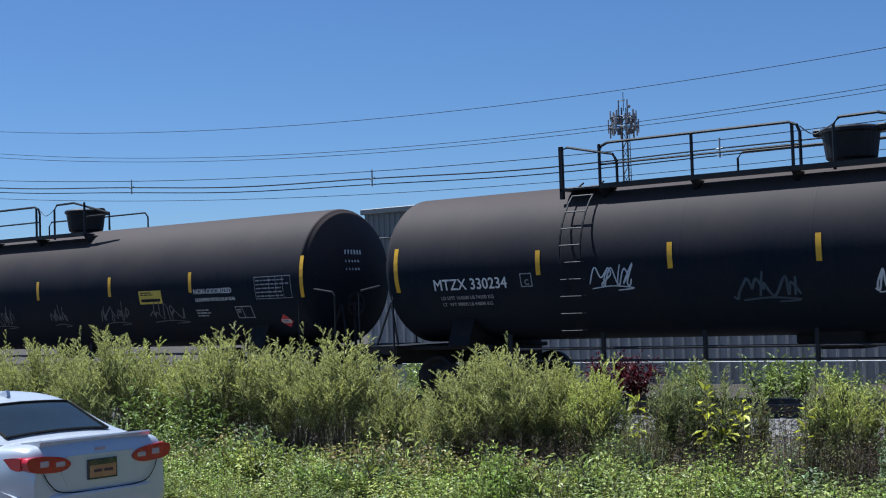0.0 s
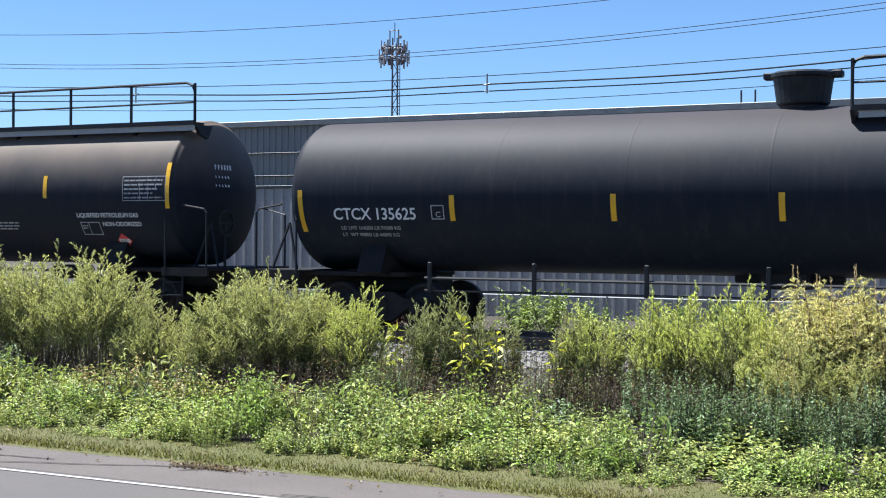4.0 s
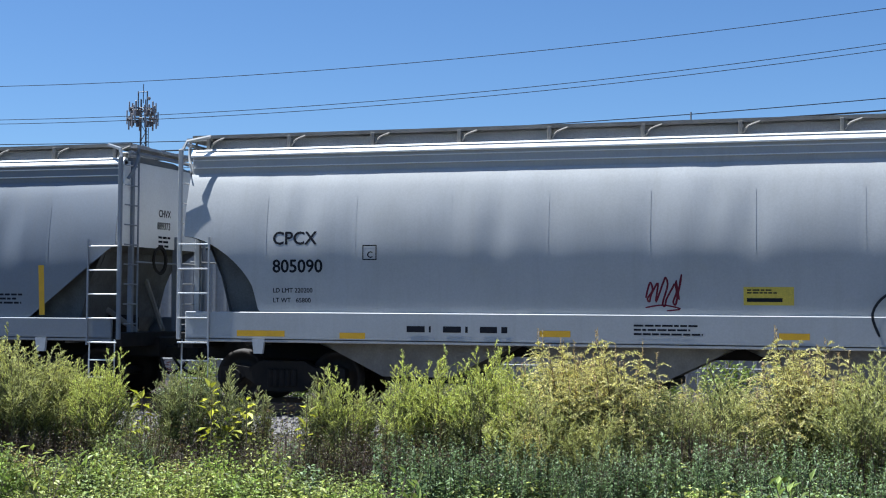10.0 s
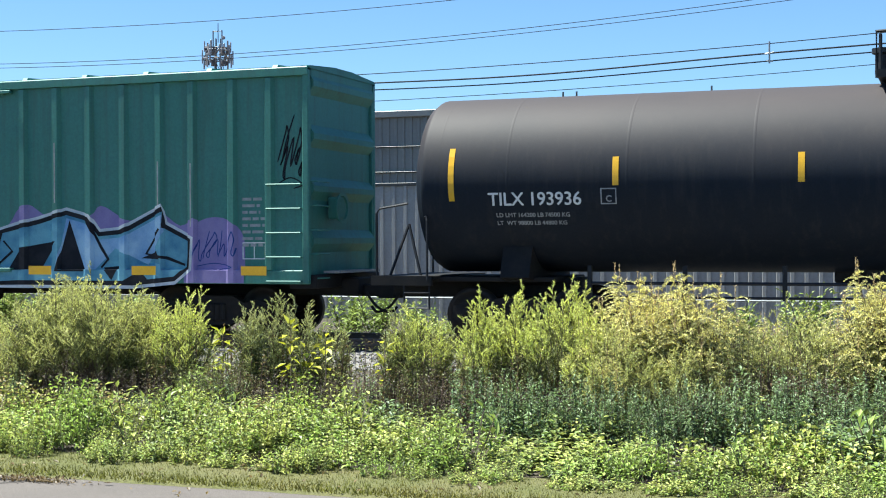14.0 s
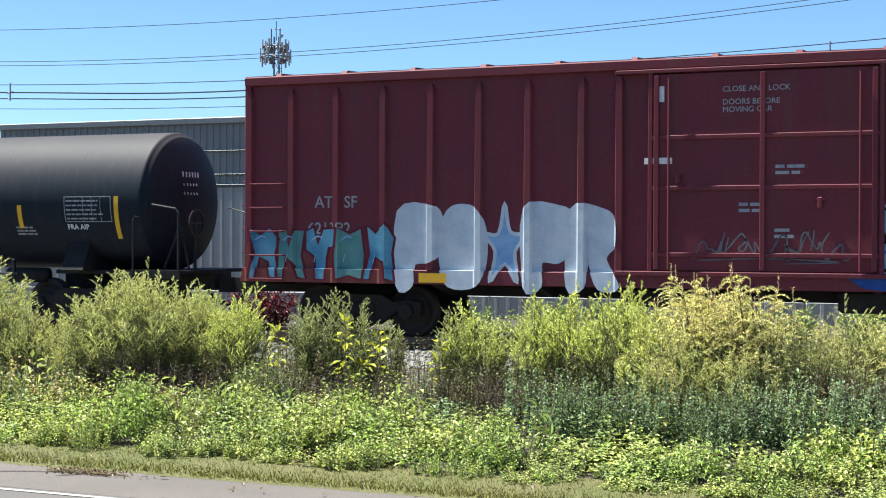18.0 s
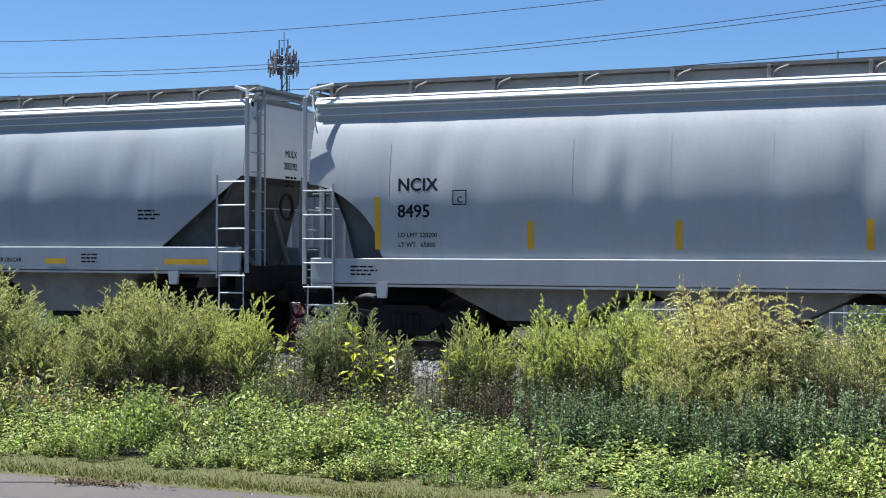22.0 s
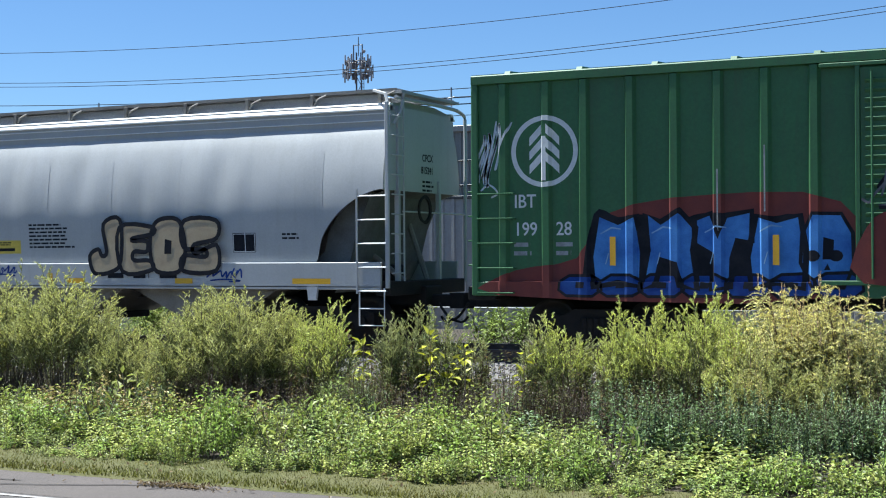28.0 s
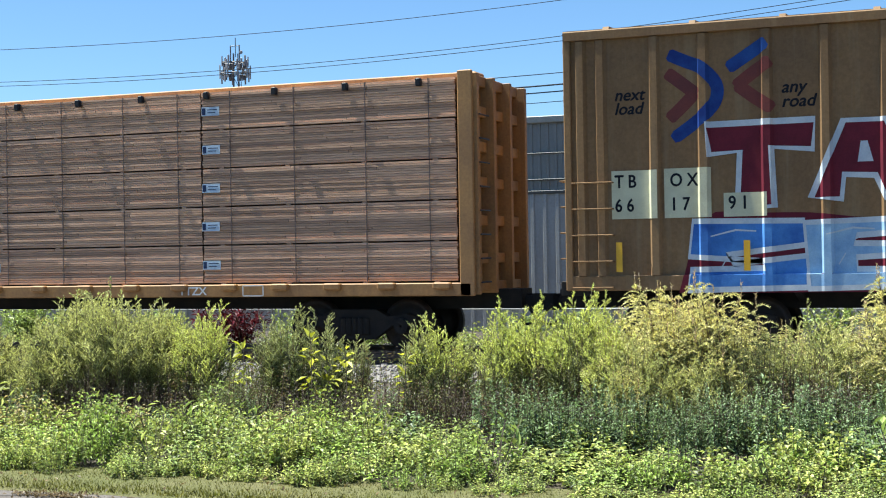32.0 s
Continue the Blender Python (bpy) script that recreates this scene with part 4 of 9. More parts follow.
        if platform_style == "long":
            part("gate_rail", Shape().tube([(a - 0.80, yr, zw - 0.05), (a - 0.80, yr, zw + 0.72), (a - 0.68, yr, zw + 0.76), (a - 0.55, yr, zw + 0.73), (a + 0.28, yr, zw + 0.55), (a + 0.36, yr, zw + 0.42), (a + 0.36, yr, zw)], 0.026, 6), RAIL_PAINT, car)
            part("gate_post", Shape().box(a - 0.87, a - 0.79, yr - 0.02, yr + 0.05, zw - 0.2, zw + 0.79, 0.006).box(a - 0.87, a + 0.1, yr - 0.02, yr + 0.42, zw - 0.05, zw, 0.006), RAIL_PAINT, car)
            part("bonnet_rail", Shape().tube([(bx + 0.1, yr, zw - 0.1), (bx + 0.1, yr, zw + 0.65), (bx + 0.2, yr, zw + 0.76), (bx + 0.85, yr, zw + 0.77), (bx + 2.05, yr + 0.1, zw + 0.45), (bx + 2.05, yr + 0.1, zw + 0.03)], 0.028, 6), RAIL_PAINT, car)
            part("tail_rail", Shape().tube([(bx + 1.25, yr, zw), (bx + 1.25, yr, zw + 0.3), (bx + 1.35, yr, zw + 0.40), (bx + 2.05, yr + 0.1, zw + 0.42)], 0.024, 6), RAIL_PAINT, car)
            part("safety_chain", Shape().tube(smooth_line([(rb, yr, zw + 0.68), (rb + 0.25, yr, zw + 0.52), (bx + 0.1, yr, zw + 0.66)], 5), 0.010, 4), RAIL_PAINT, car)
    else:
        a, b = bx - 0.55, bx + 1.30
        part("platform", Shape().box(a, b, -1.05, 1.05, bz + 0.02, bz + 0.08, 0.01).box(a, b, -1.07, -1.03, bz + 0.0, bz + 0.12), RAIL_PAINT, car)
        part("manway", Shape().lathe([(bz - 0.1, 0.25), (bz + 0.44, 0.26), (bz + 0.46, 0.29), (bz + 0.54, 0.28), (bz + 0.56, 0.05)], "z", 20, (bx + 0.0, -0.1, 0)), RAIL_PAINT, car)
        part("valve_box", Shape().box(bx + 0.45, bx + 1.05, -0.6, 0.0, bz + 0.08, bz + 0.36, 0.04).lathe([(bz + 0.36, 0.2), (bz + 0.42, 0.2), (bz + 0.44, 0.02)], "z", 12, (bx + 0.75, -0.3, 0)), RAIL_PAINT, car)
        part("relief_valve", Shape().lathe([(bz + 0.05, 0.12), (bz + 0.4, 0.12), (bz + 0.42, 0.17), (bz + 0.5, 0.17), (bz + 0.52, 0.02)], "z", 14, (bx - 0.48, -0.5, 0)), RAIL_PAINT, car)
        yr = -1.02
        part("platform_rail", Shape().tube([(a, yr, bz + 0.05), (a, yr, bz + 0.70), (a + 0.9, yr, bz + 0.73), (a + 1.02, yr, bz + 0.65), (a + 1.02, yr, bz + 0.05)], 0.028, 6)
             .tube([(a + 0.06, yr, bz + 0.66), (a + 0.06, yr, bz + 0.05)], 0.03, 6), RAIL_PAINT, car)
        part("platform_rail", Shape().tube([(b - 0.95, yr, bz + 0.05), (b - 0.95, yr, bz + 0.72), (b - 0.85, yr, bz + 0.80), (b - 0.35, yr, bz + 0.80), (b + 0.55, yr + 0.05, bz + 0.48), (b + 0.5, yr + 0.05, bz + 0.05)], 0.028, 6), RAIL_PAINT, car)
        part("platform_rail", Shape().tube([(a, 1.0, bz + 0.05), (a, 1.0, bz + 0.6), (b, 1.0, bz + 0.6), (b, 1.0, bz + 0.05)], 0.022, 6), RAIL_PAINT, car)
    # curved ladder over the shoulder, grab irons below it
    lx = ladder
    lad = None
    for dx in (0.0, 0.44):
        pts = [(lx + dx, -(r + 0.14) * math.cos(q), zc + (r + 0.14) * math.sin(q)) for q in [math.radians(66 - 8.2 * k) for k in range(9)]]
        rail = part("ladder" if lad is None else "ladder_rail", Shape().tube(pts, 0.019, 5), RAIL_PAINT, car if lad is None else lad)
        lad = lad or rail
    for k in range(9):
        z = 1.35 + 0.31 * k
        ang = math.asin(min(0.96, max(-0.2, (z - zc) / (r + 0.14))))
        y = -(r + 0.14) * math.cos(ang) if z > zc else -r - 0.13
        rung = Shape().tube([(lx, y, z), (lx + 0.44, y, z)], 0.014 if z > zc else 0.009, 5)
        if z < zc:
            rung.tube([(lx, y, z), (lx, y + 0.14, z)], 0.012, 4).tube([(lx + 0.44, y, z), (lx + 0.44, y + 0.14, z)], 0.012, 4)
        part("rung", rung, RAIL_PAINT, lad)
    # reflective marks
    for k, x in enumerate(stripes):
        end = k in (0, len(stripes) - 1)
        z0, tall = (end_stripe[0], end_stripe[1] - end_stripe[0]) if end else (end_stripe[0] + 0.22, 0.46)
        s = Shape()
        bend = (lambda z: 0.04 * (zc + 0.2 - z) ** 2) if end else (lambda z: 0.0)
        s.grid([[wrap(x + dx + (1 if k == 0 else -1) * bend(z0 + tall * i / 6), z0 + tall * i / 6, 0.002) for dx in (-0.05, 0.05)] for i in range(7)])
        part("reflective_mark", s, YELLOW_MARK, car, "yellow reflective strip")
    # lettering
    end = text_at
    for word, what in zip(name_text.split("|"), ("reporting mark ", "car number ")):
        s = Shape()
        end = lettering(s, word, end, text_z, 0.21, wrap, text_w, 0.009)
        part("lettering", s, WHITE_MARK, car, "white stencilled " + what + word)
    s = Shape()
    for k, words in enumerate(load):
        lettering(s, words, text_at + 0.12, text_z - 0.20 - 0.14 * k, 0.07, wrap, 1.0)
    tagged(part("stencil", s, DIM_MARK, car, "small white stencil lines"), kind="stuff")
    s = Shape()
    frame_lines(s, end + 0.25, text_z, 0.26, 0.26, 0.02, lift(wrap, 0.012))
    lettering(s, "C", end + 0.33, text_z + 0.04, 0.10, wrap)
    part("clearance_stencil", s, DIM_MARK, car)
    for kind, x, z, scale in extras:
        s = Shape()
        if kind == "table":
            frame_lines(s, x, z, 1.07 * scale, 0.49 * scale, 0.014, wrap)
            for k in range(5):
                bars(s, x + 0.04, z + 0.05 + 0.085 * k, 0.98 * scale, 1, 0.030, wrap, rng)
            for q in (0.42, 0.62, 0.82):
                patch(s, x + q * scale, x + q * scale + 0.012, z, z + 0.49 * scale, wrap, 2)
            part("data_stencil", s, DIM_MARK, car, "white stencilled data table")
        elif kind == "notice":
            patch(s, x, x + 0.76 * scale, z, z + 0.31 * scale, wrap)
            n = part("notice_panel", s, YELLOW_SIGN, car, "yellow emergency notice panel")
            s2 = Shape()
            bars(s2, x + 0.06, z + 0.25 * scale, 0.5 * scale, 2, 0.025, lift(wrap, 0.003), rng, 1.9)
            patch(s2, x + 0.06, x + 0.7 * scale, z + 0.05, z + 0.12, lift(wrap, 0.003), 2)
            part("notice_print", s2, BLACK_MARK, n)
        elif kind == "placard":
            cx, cz, q = x, z, 0.19 * scale
            s.add([wrap(cx - q, cz), wrap(cx, cz - q), wrap(cx + q, cz), wrap(cx, cz + q)], [(0, 1, 2, 3)])
            n = part("placard", s, RED_MARK, car, "red diamond hazard placard")
            s2 = Shape()
            patch(s2, cx - 0.13, cx + 0.13, cz - 0.05, cz + 0.05, lift(wrap, 0.003), 2)
            part("placard_panel", s2, WHITE_MARK, n)
            s3 = Shape()
            lettering(s3, "1075" if scale > 0.99 else "1987", cx - 0.115, cz - 0.035, 0.07, lift(wrap, 0.006), 0.95)
            part("placard_number", s3, BLACK_MARK, n)
        elif kind == "frame":
            frame_lines(s, x, z, 0.5, 0.30, 0.02, wrap)
            patch(s, x + 0.2, x + 0.215, z, z + 0.3, wrap, 2)
            bars(s, x + 0.04, z + 0.2, 0.14, 2, 0.03, wrap, rng)
            part("test_stencil", s, DIM_MARK, car)
        elif kind == "bars":
            bars(s, x, z, 0.8 * scale, 3, 0.035, wrap, rng, 2.0)
            tagged(part("stencil", s, DIM_MARK, car), kind="stuff")
        elif kind.startswith("text:"):
            at = x
            for word in kind[5:].replace(" ", "|").split("|"):
                s = Shape()
                at = lettering(s, word, at, z, 0.115 * scale, wrap, 0.97)
                part("lettering", s, WHITE_MARK, car, "white stencil: " + word)
        elif kind.startswith("logo"):
            forms, wide, high, slant = scale
            adv = wide / sum(0.45 if f == "i" else 1.0 for f in forms)
            cursor = x
            for k, f in enumerate(forms):
                w = adv * (0.45 if f == "i" else 1.0)
                for pts in plain_marks(f):
                    flat = [(cursor + w * 0.90 * px + slant * high * pz, z + high * pz) for px, pz in pts]
                    banded(s, flat, lift(wrap, 0.0008 * k))
                cursor += w
            part("company_mark", s, WHITE_MARK, car, "large white company mark")
    for e in (1,):
        s = Shape()
        for row, (w, h) in enumerate(((0.62, 0.10), (0.5, 0.05), (0.45, 0.05))):
            z = zc + 0.45 - 0.17 * row
            y = -0.15
            for k in range(int(w / 0.09)):
                yy = y - 0.3 + 0.09 * k
                rr = math.hypot(yy, z - zc) / r
                bulge = half - 0.34 * (min(1.0, rr * r / (r - 0.08))) ** 2 + 0.012
                s.add([(bulge, yy, z), (bulge - 0.01, yy + 0.065, z), (bulge - 0.02, yy + 0.065, z + h), (bulge - 0.01, yy, z + h)], [(0, 1, 2, 3)])
        tagged(part("end_stencil", s, WHITE_MARK, car), "small white stencil on the tank end", kind="stuff")
    running_gear(car, half - 2.0, half + 0.35)
    return car, wrap, half


def hopper_car(name_text, x_left, x_right, paint, label, rng, low_at_end="curve", bays=3, marks=(), extras=(), seams=(), top=4.36,
               text_at=-7.73, text_z=(2.72, 2.25), c_at=-6.11, dents=(), sill_bottom=1.10, sill_h=0.48, supports=10, light_seams=True, end_paint=None, load=("LD LMT 220200", "LT WT   65800")):
    """A covered hopper: rounded sides over a side sill, sloped end sheets, roof walk, end ladders, discharge bays."""
    half = (x_right - x_left) / 2
    car = thing("hopper_car", label, "hopper car", "freight train", at=pose((x_left + x_right) / 2, TRACK_Y, RAIL_Z))
    MOVING.append((car, (x_left + x_right) / 2))
    hb = half - 0.12
    zt, zs = top - 0.40, sill_bottom + sill_h      # top and bottom of the side sheet
    dent = [(x, z, rng.uniform(0.3, 0.5), rng.uniform(0.025, 0.045)) for x, z in dents]

    def side_y(x, z):
        t = (z - zs) / (zt - zs)
        u = max(0.0, (t - 0.40) / 0.60)
        y = 1.34 + 0.26 * max(0.0, 1 - u * u) ** 0.8 - 0.16 * max(0.0, 0.40 - t)
        near = min(abs(q - x) for q in seams)
        swell = max(0.0, min(1.0, (t - 0.1) * 2.0)) * max(0.0, min(1.0, (1.02 - t) * 3))
        y += (0.022 * min(1.0, near / 0.5) ** 0.7 - 0.012) * swell
        for dx, dz, w, deep in dent:
            q = abs(x - dx) / w
            if q < 1:
                y -= deep * (1 - q) ** 1.2 * math.exp(-((z - dz) / 0.55) ** 2)
        return y

    def low(x):
        u = hb - abs(x)
        if low_at_end == "curve":
            if u > 1.38:
                return zs
            if u > 1.30:
                return zs + 0.34 * (1.38 - u) / 0.08
            return zs + 0.34 + 0.95 * max(0.0, 1 - (max(u, 0.0) / 1.30) ** 1.7) ** 0.72
        return zs if u > 1.75 else zs + 1.3 * (1 - u / 1.75)

    def wrap(x, z, off=0.0):
        return (x, -side_y(x, z) - 0.0025 - 0.4 * off, z)

    reach = [2.0 * k / 44 for k in range(44)]
    xs = [-hb + q for q in reach] + [-hb + 2.0 + (2 * hb - 4.0) * k / 120 for k in range(121)] + [hb - q for q in reversed(reach)]
    for side in (-1, 1):
        rows = []
        for x in xs:
            lo = low(x)
            rows.append([(x, side * side_y(x, lo + (zt - lo) * k / 16), lo + (zt - lo) * k / 16) for k in range(17)])
        part("side_sheet", Shape().grid(rows), paint, car, "rounded steel side sheet, slightly dented", smooth=True)
        part("top_chord", Shape().prism([(side * 1.20, top + 0.03), (side * 1.29, top + 0.03), (side * 1.385, top - 0.08), (side * 1.385, top - 0.105), (side * 1.20, top - 0.105)], -hb, hb, "x"), CHORD_WHITE, car)
        part("eave_band", Shape().prism([(side * 1.34, top - 0.05), (side * 1.315, top - 0.40), (side * 1.2, top - 0.42), (side * 1.2, top - 0.05)], -hb + 0.03, hb - 0.03, "x"), paint, car)
        for z in (top - 0.17, top - 0.30):
            part("eave_rib", Shape().box(-hb + 0.02, hb - 0.02, *sorted((side * 1.30, side * 1.352)), z, z + 0.018), CHORD_WHITE, car)
        x0 = hb - 0.05
        part("side_sill", Shape().box(-x0, x0, *sorted((side * 1.54, side * 1.625)), sill_bottom, zs, 0.012).box(-x0, x0, *sorted((side * 1.40, side * 1.625)), sill_bottom - 0.03, sill_bottom + 0.04, 0.01), paint, car)
    for x in seams:
        if light_seams:
            s = Shape().grid([[wrap(x + dx, zs + (zt - zs) * (0.42 + 0.4 * k / 6), 0.004) for dx in (-0.012, 0.012)] for k in range(7)])
            part("seam", s, paint, car)
    # roof and roof walk
    roof = [(-1.34, top + 0.0), (-0.6, top + 0.10), (0.6, top + 0.10), (1.34, top + 0.0), (1.2, top - 0.1), (-1.2, top - 0.1)]
    part("roof", Shape().prism(roof, -hb + 0.06, hb - 0.06, "x"), paint, car)
    part("hatch_coaming", Shape().box(-hb + 0.4, hb - 0.4, -0.52, 0.52, top + 0.05, top + 0.22, 0.02), GRATING, car)
    for y in (-0.86, 0.86):
        part("roof_walk", Shape().box(-half + 0.05, half - 0.05, y - 0.31, y + 0.31, top + 0.255, top + 0.29), GRATING, car, "steel grating roof walk")
        part("walk_edge", Shape().box(-half + 0.05, half - 0.05, *sorted((y * 1.36, y * 1.39)), top + 0.235, top + 0.295), HOPPER_BAY, car)
    part("roof_mesh_panel", Shape().prism([(-1.16, top + 0.035), (-1.06, top + 0.215), (-1.04, top + 0.215), (-1.13, top + 0.035)], -hb + 0.25, hb - 0.25, "x"), GRATING, car, "pale perforated running-board panel")
    for k in range(supports + 1):
        x = -hb + 0.25 + (2 * hb - 0.5) * k / supports
        part("walk_bracket", Shape().box(x - 0.03, x + 0.03, -1.24, -1.18, top, top + 0.25, 0.005).tube(smooth_line([(x + 0.03, -1.20, top + 0.05), (x + 0.12, -1.20, top + 0.17), (x + 0.30, -1.20, top + 0.235)], 3), 0.018, 5), HOPPER_BAY, car)
    for e in (-1, 1):
        x1 = e * hb
        rim = [(side_y(x1, zs + 1.28 + (zt - zs - 1.28) * k / 8) - 0.02, zs + 1.28 + (zt - zs - 1.28) * k / 8) for k in range(9)] + [(1.30, top - 0.02)]
        part("end_sheet", Shape().prism([(-y, z) for y, z in rim] + [(y, z) for y, z in reversed(rim)], *sorted((x1, x1 - e * 0.04)), "x"), end_paint or paint, car, "flat steel end sheet")
        run = [(x1 - e * 0.03, zs + 1.28), (x1 - e * 0.36, zs + 1.18), (x1 - e * 0.62, zs + 0.60), (x1 - e * 0.78, zs), (x1 - e * 1.1, 1.0)]
        for side in (-1, 1):
            reach_u = [0.36 + 1.34 * k / 16 for k in range(17)]
            upper = [(e * (hb - u), low(hb - u) + 0.12) for u in reach_u]
            part("recess_plate", Shape().prism([(x1 - e * 0.78, zs - 0.05), (x1 - e * 0.62, zs + 0.60), (x1 - e * 0.36, zs + 1.18)] + upper + [(x1 - e * 1.70, zs - 0.05)], *sorted((side * 1.28, side * 1.30))), SLOPE_SHADE, car, "recessed plate beside the end slope, its shade put into the paint")
        part("slope_sheet", Shape().grid([[(x, y, z) for x, z in run] for y in (-1.40, -0.6, 0.6, 1.40)]), SLOPE_SHADE, car, "sloping floor sheet under the end, painted dark for its shade")
        part("end_sill", Shape().box(*sorted((e * (half - 0.3), e * half)), -1.55, 1.55, 0.95, sill_bottom + 0.12, 0.015).box(*sorted((e * (half - 2.6), e * (half + 0.1))), -0.35, 0.35, 0.74, 1.1, 0.02), STEEL_DARK, car)
        for y in (-1.05, 0.62):
            part("end_post", Shape().box(*sorted((e * (half - 0.16), e * (half - 0.07))), y - 0.04, y + 0.04, 1.15, top - (0.02 if y < 0 else 1.3), 0.008), paint, car)
        part("end_hoop", Shape().tube(smooth_line([(e * (half - 0.02), -1.30, top + 0.12), (e * (half + 0.01), 0.5, top + 0.11), (e * (half + 0.01), 1.42, top + 0.05), (e * (half + 0.01), 1.58, top - 0.25), (e * (half + 0.01), 1.56, 2.6), (e * (half + 0.01), 1.55, 1.15)], 6), 0.035, 6), paint, car, "bent pipe round the end")
        part("end_handrail", Shape().tube([(e * (half + 0.02), -1.1, 2.45), (e * (half + 0.02), 1.5, 2.45)], 0.016, 5), paint, car)
        s = Shape()
        for k in range(9):
            z = 1.35 + 0.35 * k
            s.tube([(e * (half - 0.02), -1.45, z), (e * (half - 0.02), -0.98, z)], 0.013, 5)
        s.tube([(e * (half - 0.02), -0.98, 1.2), (e * (half - 0.02), -0.98, top + 0.2)], 0.018, 5)
        part("end_ladder", s, paint, car)
        lad = part("side_ladder", Shape().box(*sorted((e * (half - 0.635), e * (half - 0.605))), -1.665, -1.635, sill_bottom - 0.1, sill_bottom + 1.75), paint, car)
        for k in range(5):
            z = sill_bottom - 0.05 + 0.42 * k
            part("rung", Shape().tube([(e * (half - 0.62), -1.65, z), (e * (half - 0.04), -1.65, z)], 0.014, 5), CHORD_WHITE, lad)
        for k in range(2):
            z = sill_bottom - 0.36 - 0.30 * k
            part("sill_step", Shape().tube([(e * (half - 0.60), -1.60, sill_bottom), (e * (half - 0.60), -1.60, z), (e * (half - 0.10), -1.60, z), (e * (half - 0.10), -1.60, sill_bottom)], 0.016, 5), CHORD_WHITE, lad)
        part("corner_stile", Shape().box(*sorted((e * (half - 0.07), e * half)), -1.62, -1.56, sill_bottom, top + 0.02, 0.008).tube([(e * (half - 0.04), -1.55, top), (e * (half - 0.1), -1.5, top + 0.16), (e * (half - 0.45), -1.3, top + 0.26)], 0.03, 5), paint, car)
        part("end_platform", Shape().box(*sorted((e * (half - 0.4), e * (half + 0.06))), -1.2, 1.2, top + 0.20, top + 0.25), GRATING, car)
        part("platform_brace", Shape().tube(smooth_line([(e * (half + 0.04), -1.1, top + 0.2), (e * (half + 0.02), -1.15, top - 0.1), (e * (half - 0.08), -1.25, top - 0.35)], 4), 0.03, 5), paint, car)
        part("jacking_pad", Shape().prism([(e * (half - 1.55) - 0.11, sill_bottom + 0.02), (e * (half - 1.55) + 0.11, sill_bottom + 0.02), (e * (half - 1.55) + 0.08, sill_bottom - 0.22), (e * (half - 1.55) - 0.08, sill_bottom - 0.22)], -1.65, -1.59), SILL_WHITE, car)
        part("end_brace", Shape().tube([(e * (half - 0.2), -0.62, 1.2), (e * (half - 1.3), -0.5, zs + 0.4)], 0.05, 6), HOPPER_BAY, car)
        part("end_brace", Shape().tube([(e * (half - 0.3), 0.5, 1.2), (e * (half - 0.8), 0.6, zs + 0.9)], 0.05, 6), HOPPER_BAY, car)
    part("brake_wheel", Shape().lathe([(-0.02, 0.24), (0.02, 0.27), (0.02, 0.21), (-0.02, 0.21)], "x", 18, (half + 0.05, -0.3, 2.5)), STEEL_DARK, car)
    part("brake_cylinder", Shape().box(half - 1.3, half - 0.5, -0.5, 0.0, 1.15, 1.5, 0.05), STEEL_DARK, car)
    part("air_reservoir", Shape().lathe([(1.2, 0.16), (1.75, 0.16)], "z", 12, (-half + 1.2, -0.9, 0)), STEEL_DARK, car)
    # discharge bays
    w = (2 * hb - 4.6) / bays
    for k in range(bays):
        c = -hb + 2.3 + w * (k + 0.5)
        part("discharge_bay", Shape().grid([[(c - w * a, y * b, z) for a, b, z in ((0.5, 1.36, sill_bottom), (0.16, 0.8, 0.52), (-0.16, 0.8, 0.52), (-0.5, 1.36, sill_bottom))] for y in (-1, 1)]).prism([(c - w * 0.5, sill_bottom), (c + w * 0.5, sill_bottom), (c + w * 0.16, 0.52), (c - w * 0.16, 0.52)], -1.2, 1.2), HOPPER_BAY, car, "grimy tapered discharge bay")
        part("outlet_gate", Shape().box(c - w * 0.18, c + w * 0.18, -0.95, 0.95, 0.40, 0.54, 0.02).tube([(c - 0.3, -1.2, 0.47), (c + 0.3, -1.2, 0.47)], 0.03, 6), STEEL_DARK, car)
    part("centre_sill", Shape().box(-half + 2.2, half - 2.2, -0.3, 0.3, 0.85, 1.15), STEEL_DARK, car)
    # marks on the side
    ink = BLACK_MARK
    s = Shape()
    mark, number = name_text.split("|")
    lettering(s, mark, text_at, text_z[0], 0.21, wrap, 1.0, 0.013)
    part("lettering", s, ink, car, "dark stencilled reporting mark " + mark)
    s = Shape()
    lettering(s, number, text_at, text_z[1], 0.21, wrap, 1.0, 0.012)
    part("lettering", s, ink, car, "dark stencilled car number " + number)
    s = Shape()
    on_end = lambda a, q, o=0.0: (hb + 0.004 + o, a, q)
    lettering(s, mark, -0.05, top - 0.95, 0.13, on_end, 0.9, 0.01)
    lettering(s, number, -0.10, top - 1.18, 0.13, on_end, 0.9, 0.01)
    bars(s, -0.05, top - 1.35, 0.5, 3, 0.04, on_end, rng, 2.0)
    tagged(part("end_stencil", s, ink, car, "dark stencilled reporting mark on the end"), kind="stuff")
    s = Shape()
    for k, words in enumerate(load):
        lettering(s, words, text_at, text_z[1] - 0.34 - 0.165 * k, 0.075, wrap, 1.0, 0.008)
    frame_lines(s, c_at, text_z[1] + 0.2, 0.25, 0.25, 0.018, wrap)
    lettering(s, "C", c_at + 0.08, text_z[1] + 0.24, 0.10, wrap)
    tagged(part("stencil", s, ink, car), kind="stuff")
